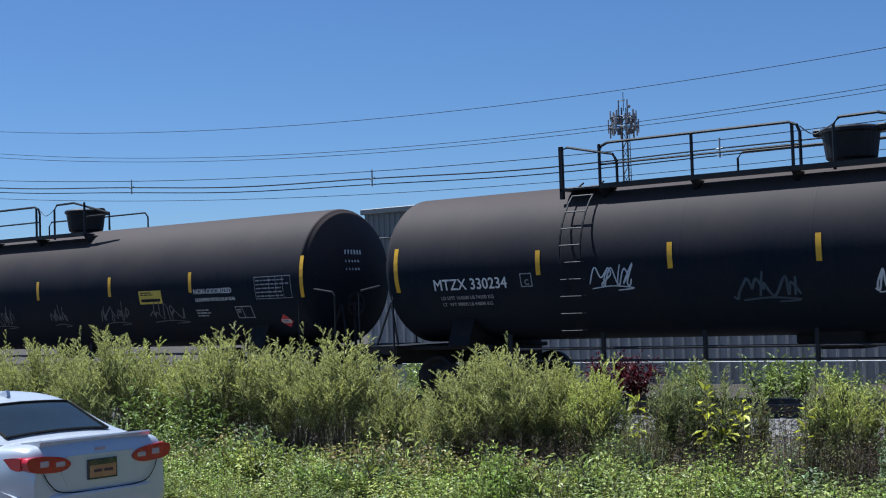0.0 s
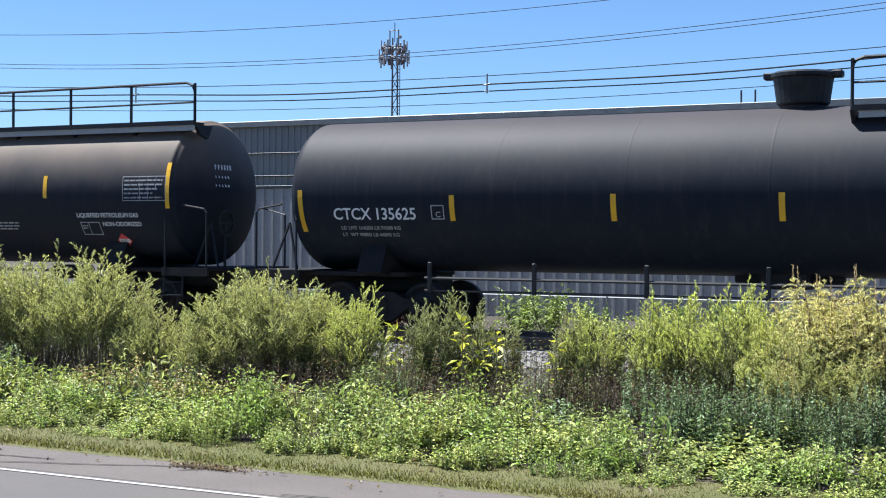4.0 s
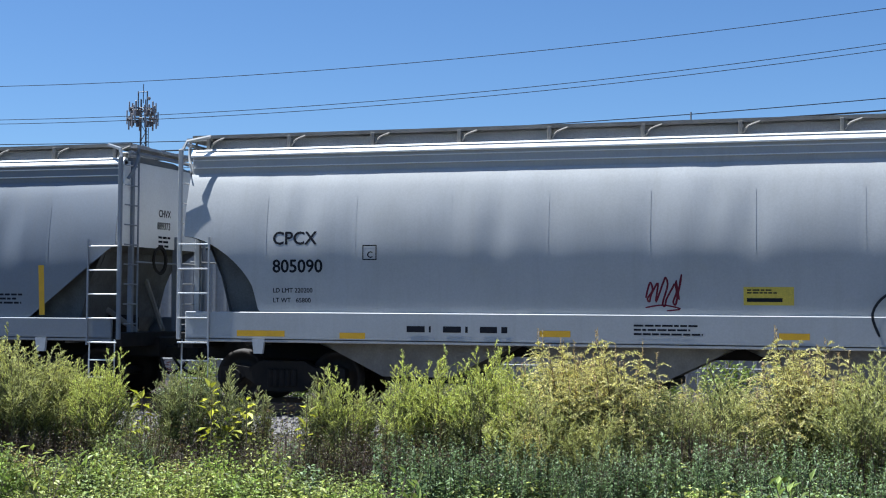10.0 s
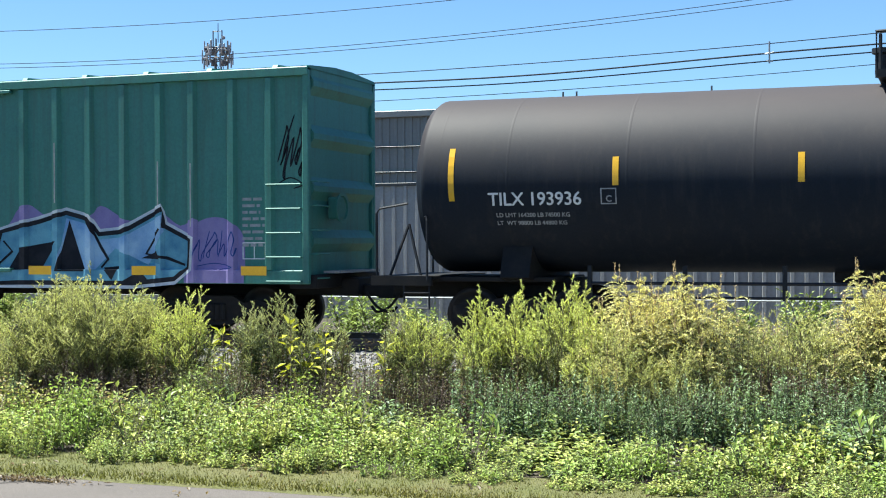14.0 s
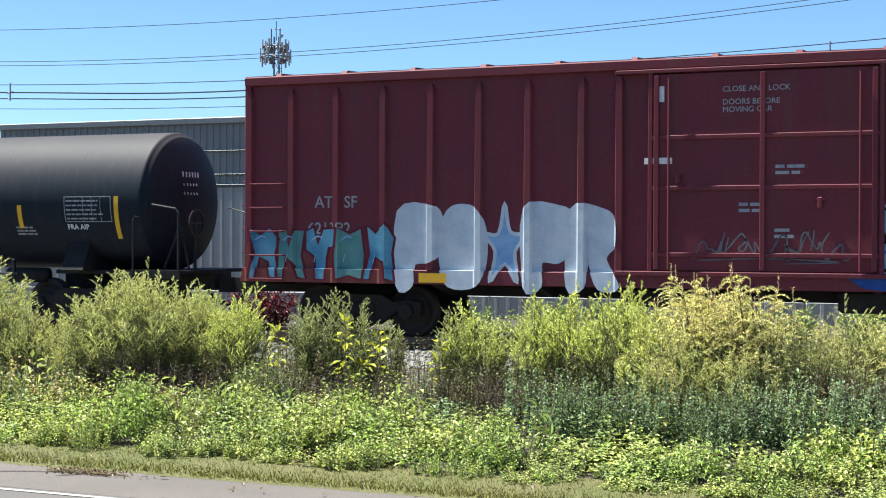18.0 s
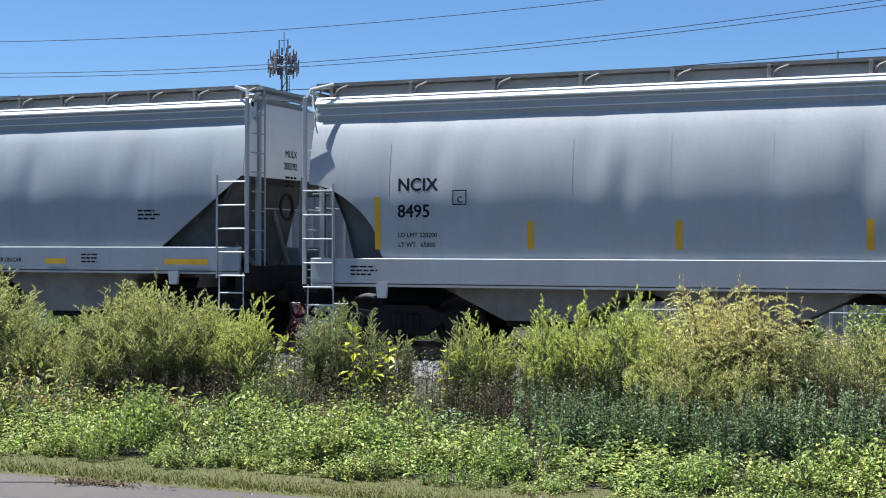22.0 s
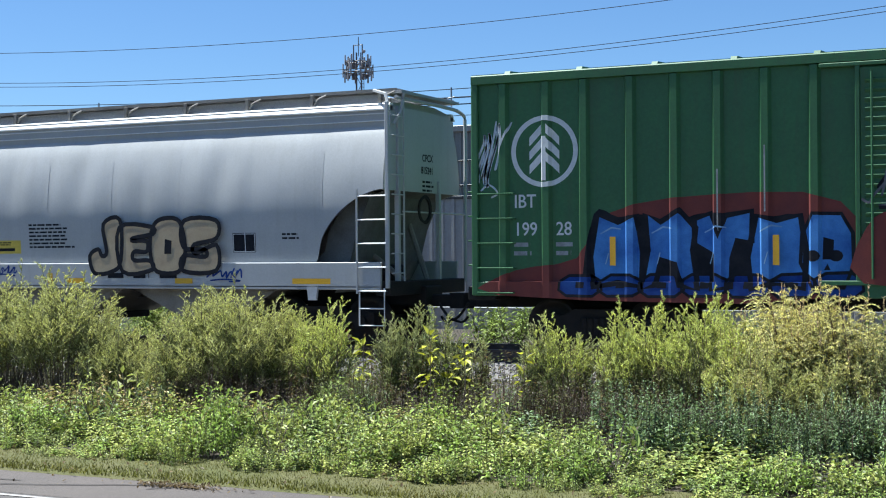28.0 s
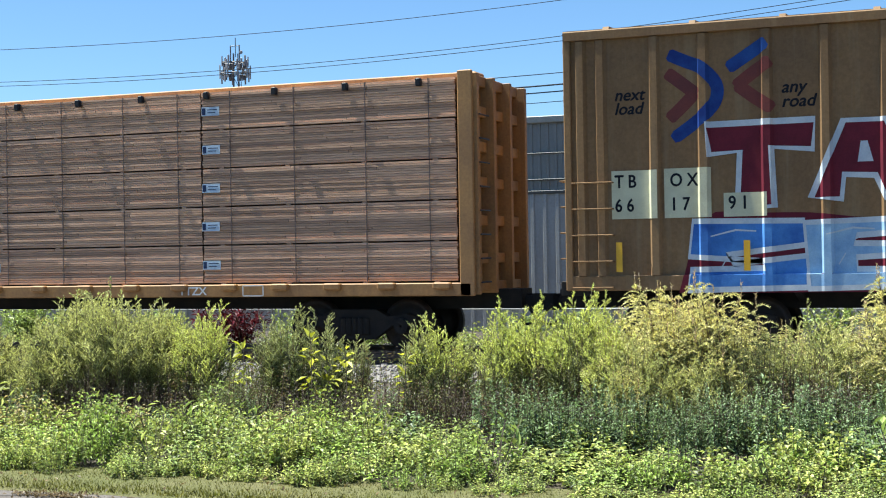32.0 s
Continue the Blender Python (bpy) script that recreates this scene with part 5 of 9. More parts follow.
    for x, z0, tall in marks:
        s = Shape()
        s.grid([[wrap(x + dx, z0 + tall * k / 5, 0.003) for dx in (-0.055, 0.055)] for k in range(6)])
        part("reflective_mark", s, YELLOW_MARK, car, "yellow reflective strip")
    on_sill = flat_side(-1.631)
    for kind, x, z, scale in extras:
        s = Shape()
        if kind == "sillmark":
            patch(s, x, x + 0.5 * scale, z, z + 0.10 * (2 if scale < 0.5 else 1), on_sill, 1)
            part("reflective_mark", s, YELLOW_MARK, car)
        elif kind == "silltext":
            bars(s, x, sill_bottom + 0.30, 0.9 * scale, 3, 0.03, on_sill, rng, 2.2)
            tagged(part("stencil", s, ink, car), kind="stuff")
        elif kind.startswith("sill:"):
            at = x
            for word in kind[5:].split(" "):
                s = Shape()
                at = lettering(s, word, at, sill_bottom + 0.17, 0.10 * scale, on_sill, 0.95, 0.018)
                part("lettering", s, ink, car, "dark stencil: " + word)
        elif kind == "sillmakers":
            for k in range(3):
                q = x + k * 0.62
                bars(s, q, sill_bottom + 0.17, 0.5, 1, 0.10, on_sill, rng, 1)
            part("maker_mark", s, ink, car)
        elif kind == "notice":
            patch(s, x, x + 0.75 * scale, z, z + 0.28 * scale, wrap)
            n = part("notice_panel", s, YELLOW_SIGN, car, "yellow emergency notice panel")
            s2 = Shape()
            bars(s2, x + 0.05, z + 0.22 * scale, 0.5 * scale, 2, 0.022, lift(wrap, 0.003), rng, 1.9)
            patch(s2, x + 0.05, x + 0.58 * scale, z + 0.05, z + 0.11, lift(wrap, 0.003), 2)
            part("notice_print", s2, BLACK_MARK, n)
        elif kind == "bars":
            bars(s, x, z, 1.1 * scale, int(7 * scale), 0.035, wrap, rng, 2.1)
            tagged(part("stencil", s, ink, car), kind="stuff")
        elif kind == "card":
            patch(s, x, x + 0.42 * scale, z, z + 0.30 * scale, wrap)
            n = part("test_panel", s, BLACK_MARK, car, "black inspection panel with white frames")
            s2 = Shape()
            frame_lines(s2, x + 0.01, z + 0.01, 0.40 * scale, 0.28 * scale, 0.012, lift(wrap, 0.003))
            patch(s2, x + 0.22 * scale, x + 0.232 * scale, z, z + 0.3 * scale, lift(wrap, 0.003), 1)
            part("panel_frame", s2, WHITE_MARK, n)
        elif kind == "repaint":
            patch(s, x, x + 0.9 * scale, sill_bottom + 0.05, zs - 0.03, flat_side(-1.629), 1)
            part("repaint_patch", s, SPRAY["faint"], car, "blue-grey repaint patch")
    running_gear(car, half - 1.75, half + 0.30)
    return car, wrap, half, zs


def box_car(x_left, x_right, paint, label, eave=4.70, sill=0.97, posts=(), doors=(), post_style="hat", roof_mat=None, end_ribs=4):
    """A boxcar: posts on the side, sliding doors, ribbed ends, roof with eave, ladders."""
    half = (x_right - x_left) / 2
    car = thing("boxcar", label, "boxcar", "freight train", at=pose((x_left + x_right) / 2, TRACK_Y, RAIL_Z))
    MOVING.append((car, (x_left + x_right) / 2))
    ys = 1.42
    part("body", Shape().box(-half + 0.06, half - 0.06, -ys, ys, sill + 0.02, eave - 0.02), paint, car)
    for side in (-1, 1):
        part("top_chord", Shape().prism([(side * (ys - 0.02), eave + 0.03), (side * (ys + 0.070), eave + 0.03), (side * (ys + 0.085), eave + 0.012), (side * (ys + 0.085), eave - 0.12), (side * (ys - 0.02), eave - 0.14)], -half, half, "x"), paint, car)
        part("side_sill", Shape().box(-half, half, *sorted((side * ys, side * (ys + 0.06))), sill, sill + 0.24, 0.012), paint, car)
        for x in (-half + 0.05, half - 0.05):
            part("corner_post", Shape().box(x - 0.06, x + 0.06, *sorted((side * (ys - 0.04), side * (ys + 0.065))), sill, eave - 0.02, 0.015), paint, car)
    roof = [(-ys, eave), (-ys, eave + 0.05), (-0.4, eave + 0.12), (0.4, eave + 0.12), (ys, eave + 0.05), (ys, eave)]
    part("roof", Shape().prism(roof, -half - 0.02, half + 0.02, "x"), roof_mat or paint, car)
    n = 14
    for k in range(n):
        x = -half + 2 * half * (k + 0.5) / n
        part("roof_rib", Shape().prism([(-ys - 0.02, eave + 0.03), (-ys + 0.02, eave + 0.085), (-0.3, eave + 0.15), (0.3, eave + 0.15), (ys - 0.02, eave + 0.085), (ys + 0.02, eave + 0.03), (0, eave + 0.10)], x - 0.05, x + 0.05, "x"), paint, car)
    depth = 0.075
    for x in posts:
        if post_style == "hat":
            s = Shape().prism([(x - 0.10, -ys), (x - 0.055, -ys - depth), (x + 0.055, -ys - depth), (x + 0.10, -ys)], sill + 0.24, eave - 0.14, "z")
        else:
            s = Shape().prism([(x - 0.085, -ys), (x - 0.05, -ys - depth), (x + 0.05, -ys - depth), (x + 0.085, -ys)], sill + 0.24, eave - 0.30, "z").prism([(x - 0.05, eave - 0.30), (x + 0.05, eave - 0.30), (x + 0.035, eave - 0.22), (x - 0.035, eave - 0.22)], -ys - depth, -ys)
        part("side_post", s, paint, car)
    for e in (-1, 1):
        for k in range(end_ribs):
            z = sill + 0.75 + (eave - sill - 1.0) * k / (end_ribs - 1) if end_ribs > 1 else sill + 1
            part("end_rib", Shape().prism([(e * (half - 0.06), z - 0.20), (e * (half + 0.05), z - 0.05), (e * (half + 0.05), z + 0.05), (e * (half - 0.06), z + 0.20)], -ys + 0.08, ys - 0.08), paint, car)
        part("end_frame", Shape().box(*sorted((e * (half - 0.08), e * half)), -ys - 0.05, -ys + 0.08, sill, eave + 0.02, 0.01).box(*sorted((e * (half - 0.08), e * half)), ys - 0.08, ys + 0.05, sill, eave + 0.02, 0.01).prism([(-ys, eave - 0.2), (-ys, eave + 0.03), (-0.4, eave + 0.115), (0.4, eave + 0.115), (ys, eave + 0.03), (ys, eave - 0.2)], *sorted((e * (half - 0.08), e * half)), "x"), paint, car)
        xa, xb = e * (half - 0.78), e * (half - 0.12)
        for k in range(5):
            z = sill + 0.05 + 0.42 * k
            part("grab_iron", Shape().tube([(xa, -ys, z), (xa, -ys - 0.12, z), (xb, -ys - 0.12, z), (xb, -ys, z)], 0.014, 5), paint, car)
        for k in range(5):
            z = sill + 0.1 + 0.42 * k
            part("grab_iron", Shape().tube([(e * half, -ys + 0.05, z), (e * (half + 0.12), -ys + 0.05, z), (e * (half + 0.12), -ys + 0.55, z), (e * half, -ys + 0.55, z)], 0.014, 5), paint, car)
        part("end_sill", Shape().box(*sorted((e * (half - 0.4), e * (half + 0.12))), -1.4, 1.4, sill - 0.08, sill + 0.16, 0.015).box(*sorted((e * (half - 3.0), e * (half + 0.45))), -0.35, 0.35, 0.74, 1.06, 0.02), STEEL_DARK, car)
        part("crossover_step", Shape().box(*sorted((e * (half + 0.02), e * (half + 0.34))), -0.9, 0.9, 1.15, 1.19), GRATING, car)
    part("brake_wheel", Shape().lathe([(-0.02, 0.26), (0.02, 0.28), (0.02, 0.22), (-0.02, 0.22)], "x", 18, (half + 0.22, -0.55, 2.3)).box(half, half + 0.2, -0.70, -0.40, 2.1, 2.5, 0.03), paint, car)
    for x0, x1, style in doors:
        a, b = x0, x1
        yd = -ys - 0.075
        d = part("door", Shape().box(a, b, yd, -ys + 0.01, sill + 0.28, eave - 0.22, 0.012), paint, car, "sliding side door")
        if style == "corrugated":
            k, z = 0, sill + 0.42
            while z < eave - 0.4:
                part("door_rib", Shape().prism([(yd, z - 0.06), (yd - 0.022, z - 0.015), (yd - 0.024, z), (yd - 0.020, z + 0.010), (yd, z + 0.018)], a + 0.08, b - 0.08, "x"), paint, d)
                z += 0.145
        else:
            for q in (0.02, 0.5, 0.98):
                x = a + (b - a) * q
                part("door_post", Shape().box(x - 0.04, x + 0.04, yd - 0.04, yd, sill + 0.3, eave - 0.24, 0.008), paint, d)
            for z in (sill + 0.5, sill + 1.55, sill + 2.35):
                part("door_beam", Shape().box(a, b, yd - 0.03, yd, z, z + 0.07, 0.008), paint, d)
        for x in (a - 0.03, b + 0.03):
            part("door_edge", Shape().box(x - 0.035, x + 0.035, yd - 0.03, -ys, sill + 0.26, eave - 0.18, 0.008), paint, d)
        for q in (0.08, 0.92):
            x = a + (b - a) * q
            part("lock_rod", Shape().tube([(x, yd - 0.07, sill + 0.3), (x, yd - 0.07, eave - 0.3)], 0.02, 6), paint, d)
        for q, z in ((0.45, eave - 0.62), (0.75, sill + 1.35), (0.3, sill + 1.75)) if style == "corrugated" else ((0.75, sill + 1.35), (0.12, sill + 1.75)):
            x = a + (b - a) * q
            part("door_latch", Shape().box(x - 0.035, x + 0.035, yd - 0.05, yd, z - 0.09, z + 0.08, 0.012).box(x - 0.08, x + 0.08, yd - 0.04, yd, z + 0.03, z + 0.06), paint, d)
        part("door_track", Shape().box(a - 0.6, b + 0.6, yd - 0.05, -ys, sill + 0.20, sill + 0.27, 0.008), paint, car)
        part("door_track", Shape().box(a - 0.6, b + 0.6, yd - 0.04, -ys, eave - 0.20, eave - 0.14, 0.008), paint, car)
    part("underframe", Shape().box(-half + 1.8, half - 1.8, -0.3, 0.3, 0.72, sill + 0.02).box(-2.2, -0.8, -1.0, -0.3, 0.62, sill, 0.05).box(1.2, 2.0, -1.1, -0.4, 0.6, sill, 0.05), STEEL_DARK, car)
    for k in range(7):
        x = -half + 3.6 + (2 * half - 7.2) * k / 6
        part("crossbearer", Shape().prism([(-1.38, sill), (1.38, sill), (0.4, sill - 0.22), (-0.4, sill - 0.22)], x - 0.06, x + 0.06, "x"), STEEL_DARK, car)
    running_gear(car, half - 2.1, half + 0.55)
    return car, flat_side(-ys - 0.004), half


def yellow_marks(car, wrap, spots, z, w=0.5, h=0.16):
    for x in spots:
        s = Shape()
        patch(s, x - w / 2, x + w / 2, z, z + h, wrap, 1)
        part("reflective_mark", s, YELLOW_MARK, car, "yellow reflective strip")


def scribble(car, wrap, x, z, w, h, rng, mat, label="a scrawled spray-paint tag", strokes=5, thick=0.035, off=0.004):
    """A quick tag: one line of looping script that cannot be read, a few slashes and an underline."""
    s = Shape()
    n = 2 * strokes + 1
    step = w / n
    tilt = rng.uniform(0.15, 0.4)
    pts = []
    for k in range(n):
        zz = rng.uniform(0.55, 1.0) if k % 2 else rng.uniform(0.0, 0.40)
        back = rng.choice((-0.9, -0.3, 0.2, 0.6)) * step
        pts.append((x + step * (k + 0.5) + back + tilt * h * (zz - 0.5), z + h * zz))
        if rng.random() < 0.45:
            pts.append((pts[-1][0] + 0.6 * step, pts[-1][1] + (0.14 if k % 2 else -0.12) * h))
            pts.append((pts[-1][0] + 0.5 * step, pts[-1][1] - (0.30 if k % 2 else -0.28) * h))
    ribbon(s, smooth_line(pts, 5), thick, lift(wrap, off))
    for k in range(max(2, strokes // 2)):
        x0, z0 = x + w * rng.uniform(0.0, 0.9), z + h * rng.uniform(0.0, 0.4)
        ribbon(s, smooth_line([(x0, z0), (x0 + 0.10 * h, z0 + 0.4 * h), (x0 + rng.uniform(0.1, 0.4) * h, z0 + rng.uniform(0.7, 1.1) * h)], 4), thick * 0.9, lift(wrap, off + 0.001 * (k + 1)))
    ribbon(s, smooth_line([(x + 0.05 * w, z - 0.14 * h), (x + 0.5 * w, z - 0.04 * h), (x + 0.95 * w, z - 0.18 * h), (x + 0.6 * w, z - 0.26 * h)], 5), thick * 0.8, lift(wrap, off))
    return tagged(part("graffiti_tag", s, mat, car, label), kind="stuff")


def blob_outline(x, z, w, h, rng, kind):
    """Chunky outline of one block shape in a graffiti piece."""
    forms = {
        0: [(0, 0), (0.28, 0.02), (0.30, 0.45), (0.55, 0.30), (0.72, 0.0), (1.0, 0.03), (0.80, 0.45), (0.95, 0.95), (0.60, 1.0), (0.48, 0.66), (0.32, 1.0), (0.02, 0.96)],
        1: [(0.05, 0), (0.95, 0.02), (0.9, 0.26), (0.42, 0.28), (0.42, 0.42), (0.82, 0.46), (0.8, 0.64), (0.4, 0.66), (0.42, 0.76), (1.0, 0.80), (0.95, 1.0), (0.0, 0.96)],
        2: [(0, 0.02), (0.30, 0), (0.34, 0.30), (0.62, 0.28), (0.68, 0), (1.0, 0.04), (0.72, 1.0), (0.30, 0.98)],
        3: [(0, 0.05), (0.30, 0), (0.34, 0.55), (0.68, 0.0), (1.0, 0.02), (0.96, 0.98), (0.66, 1.0), (0.66, 0.48), (0.34, 1.0), (0.02, 0.97)],
        4: [(0.25, 0), (0.85, 0.02), (1.0, 0.22), (0.70, 0.30), (0.45, 0.24), (0.34, 0.5), (0.48, 0.76), (0.72, 0.68), (1.0, 0.80), (0.80, 1.0), (0.28, 0.98), (0.0, 0.7), (0.02, 0.26)],
        5: [(0.1, 0.05), (0.9, 0.0), (1.0, 0.3), (0.55, 0.34), (0.58, 0.95), (0.2, 1.0), (0.16, 0.4), (0.0, 0.3)],
        10: [(0.30, 0.0), (0.64, 0.0), (0.62, 0.68), (0.98, 0.66), (1.0, 1.0), (0.0, 0.98), (0.02, 0.64), (0.34, 0.68)],
        11: [(0.02, 0.0), (0.98, 0.04), (1.0, 0.5), (0.36, 0.36), (0.34, 0.52), (0.98, 0.62), (0.96, 1.0), (0.04, 0.98), (0.0, 0.46), (0.62, 0.40), (0.64, 0.30), (0.0, 0.30)],
        7: [(0.05, 0.02), (0.95, 0.0), (1.0, 0.24), (0.62, 0.34), (0.40, 0.30), (0.44, 0.98), (0.10, 1.0), (0.14, 0.6), (0.0, 0.4)],
        8: [(0.06, 0.0), (0.5, 0.08), (0.94, 0.02), (0.98, 0.5), (0.86, 0.98), (0.5, 0.9), (0.12, 1.0), (0.0, 0.45)],
        9: [(0.0, 0.0), (0.26, 0.03), (0.36, 0.4), (0.62, 0.32), (0.70, 0.03), (1.0, 0.0), (0.92, 0.5), (1.0, 0.8), (0.70, 1.04), (0.35, 0.86), (0.06, 1.0), (0.14, 0.5)],
        12: [(0.0, 0.0), (0.34, 0.03), (0.36, 0.55), (0.46, 0.64), (0.60, 0.58), (0.64, 0.02), (1.0, 0.0), (0.96, 0.80), (0.74, 1.0), (0.26, 1.0), (0.03, 0.74)],
        13: [(0.0, 0.0), (0.32, 0.0), (0.34, 0.30), (0.44, 0.30), (0.62, 0.0), (1.02, 0.02), (0.74, 0.38), (0.96, 0.56), (0.92, 0.86), (0.70, 1.0), (0.0, 0.97)],
        14: [(0.12, 0.0), (0.85, 0.02), (1.0, 0.2), (1.0, 1.0), (0.66, 0.98), (0.64, 0.32), (0.52, 0.24), (0.38, 0.32), (0.36, 1.0), (0.0, 0.98), (0.02, 0.15)],
        15: [(0.34, 0.0), (0.66, 0.0), (0.68, 0.40), (0.78, 0.62), (1.0, 0.64), (1.0, 1.0), (0.55, 0.96), (0.42, 0.70), (0.30, 0.98), (0.0, 0.92), (0.02, 0.58), (0.30, 0.44)],
        16: [(0.0, 0.30), (0.15, 0.0), (0.70, 0.0), (0.95, 0.22), (0.92, 1.0), (0.45, 0.96), (0.52, 0.38), (0.38, 0.30), (0.26, 0.44)],
        17: [(0.5 + (0.52 if k % 2 == 0 else 0.22) * math.sin(math.pi * k / 5), 0.48 + (0.54 if k % 2 == 0 else 0.22) * math.cos(math.pi * k / 5)) for k in range(10)],
        18: [(0.0, 0.0), (0.34, 0.0), (0.34, 0.28), (0.72, 0.32), (0.98, 0.5), (0.98, 0.84), (0.74, 1.0), (0.0, 0.96)],
        6: [(0.2, 0.0), (0.8, 0.0), (1.0, 0.3), (0.98, 0.72), (0.76, 1.0), (0.24, 1.0), (0.02, 0.72), (0.0, 0.3)],
    }[kind]
    return [(x + w * (a + rng.uniform(-0.025, 0.025)), z + h * (b + rng.uniform(-0.025, 0.025))) for a, b in forms]


COUNTERS = {2: [(0.44, 0.44), (0.58, 0.44), (0.53, 0.68), (0.47, 0.68)], 6: [(0.40, 0.36), (0.60, 0.36), (0.62, 0.62), (0.42, 0.66)], 13: [(0.34, 0.60), (0.58, 0.62), (0.58, 0.78), (0.34, 0.76)], 18: [(0.36, 0.56), (0.60, 0.58), (0.60, 0.76), (0.36, 0.74)]}


def fill_polygon(shape, pts, wrap):
    """Fills an outline with triangles that follow the surface; crossings of the outline are resolved."""
    n = len(pts)
    verts, _, faces, *_ = delaunay_2d_cdt([Vector((p[0], p[1])) for p in pts], [(i, (i + 1) % n) for i in range(n)], [], 1, 1e-5)
    lay(shape, [(v.x, v.y) for v in verts], [tuple(f) for f in faces], wrap)


def graffiti(car, wrap, x, z, w, h, rng, fills, line, kinds, back=None, back_h=1.3, label="a large spray-painted block-letter graffiti piece", lean=0.0, round_it=False, gloss=None, thick=0.06, outer=None):
    """Block shapes side by side: a cloud behind them, colour fill, bold outline, shines."""
    n = len(kinds)
    if back:
        s = Shape()
        pts = [(x - 0.15, z - 0.05)] + [(x - 0.15 + (w + 0.3) * (k + 0.5) / 9, z + h * back_h * rng.uniform(0.82, 1.05)) for k in range(9)] + [(x + w + 0.2, z - 0.05)]
        fill_polygon(s, smooth_line(pts, 4), lift(wrap, 0.001))
        part("graffiti_cloud", s, SPRAY[back], car, "sprayed colour cloud behind the graffiti")
    adv = w / n
    out, outline_far = Shape(), Shape()
    for k, kind in enumerate(kinds):
        pts = blob_outline(x + adv * k, z + lean * k * adv, adv * 1.06, h * rng.uniform(0.92, 1.05), rng, kind)
        pts = smooth_line(pts, 4, closed=True) if round_it else pts
        if kind in COUNTERS:
            fill_polygon(out, [(x + adv * (k + 1.06 * a), z + lean * k * adv + h * b) for a, b in COUNTERS[kind]], lift(wrap, 0.0115 + 0.0004 * k))
        if outer:
            ribbon(outline_far, pts, thick * 2.6, lift(wrap, 0.003 + 0.0004 * k), closed=True)
        block = Shape()
        fill_polygon(block, pts, lift(wrap, 0.006 + 0.0005 * k))
        part("graffiti_block", block, SPRAY[fills[k % len(fills)]], car, label)
        ribbon(out, pts, thick, lift(wrap, 0.011 + 0.0004 * k), closed=True)
    if outer:
        tagged(part("graffiti_glow", outline_far, SPRAY[outer], car, "pale spray outline round the graffiti"), kind="stuff")
    tagged(part("graffiti_outline", out, SPRAY[line], car, "bold %s spray outline" % line.replace("_", " ")), kind="stuff")
    if gloss:
        s = Shape()
        for k in range(n):
            gx, gz = x + adv * (k + 0.2), z + h * (0.72 + lean * k * adv / h)
            ribbon(s, [(gx, gz), (gx + adv * 0.22, gz + h * 0.08), (gx + adv * 0.4, gz + h * 0.06)], 0.03, lift(wrap, 0.015))
            ribbon(s, [(gx + adv * 0.1, gz - h * 0.4), (gx + adv * 0.16, gz - h * 0.25)], 0.025, lift(wrap, 0.015))
        tagged(part("graffiti_shine", s, SPRAY[gloss], car), kind="stuff")


def shards(car, wrap, polys, fills, line, outer, label):
    """Jagged wild-style shapes: pale rim, colour fill, dark outline and a slash of light in each."""
    for k, pts in enumerate(polys):
        rim, face, edge, slash = Shape(), Shape(), Shape(), Shape()
        ribbon(rim, pts, 0.19, lift(wrap, 0.003 + 0.0006 * k), closed=True)
        tagged(part("graffiti_glow", rim, SPRAY[outer], car, "pale spray outline round the graffiti"), kind="stuff")
        fill_polygon(face, pts, lift(wrap, 0.007 + 0.0008 * k))
        part("graffiti_block", face, SPRAY[fills[k % len(fills)]], car, label)
        ribbon(edge, pts, 0.06, lift(wrap, 0.012 + 0.0006 * k), closed=True)
        part("graffiti_outline", edge, SPRAY[line], car)
        cx, cz = sum(p[0] for p in pts) / len(pts), sum(p[1] for p in pts) / len(pts)
        inner = [(cx + 0.55 * (px - cx), cz + 0.55 * (pz - cz)) for px, pz in pts[:len(pts) // 2 + 1]]
        ribbon(slash, inner, 0.045, lift(wrap, 0.016 + 0.0006 * k))
        part("graffiti_stroke", slash, SPRAY[line if k % 2 else "blue"], car)


def tree_badge(car, wrap, x, z, r):
    """Round badge with a stylised conifer of stacked chevrons."""
    s = Shape()
    pts = [(x + r * math.cos(2 * math.pi * k / 40), z + r * math.sin(2 * math.pi * k / 40)) for k in range(40)]
    ribbon(s, pts, 0.15 * r, wrap, closed=True)
    patch(s, x - 0.09 * r, x + 0.09 * r, z - 0.88 * r, z + 0.45 * r, wrap, 2)
    for k in range(3):
        q = z + (0.30 - 0.42 * k) * r
        for d in (-1, 1):
            fill_polygon(s, [(x + d * 0.09 * r, q + 0.52 * r), (x + d * 0.48 * r, q + 0.12 * r), (x + d * 0.48 * r, q - 0.14 * r), (x + d * 0.09 * r, q + 0.24 * r)][::d], wrap)
    part("badge", s, WHITE_MARK, car, "white round badge with a chevron conifer")


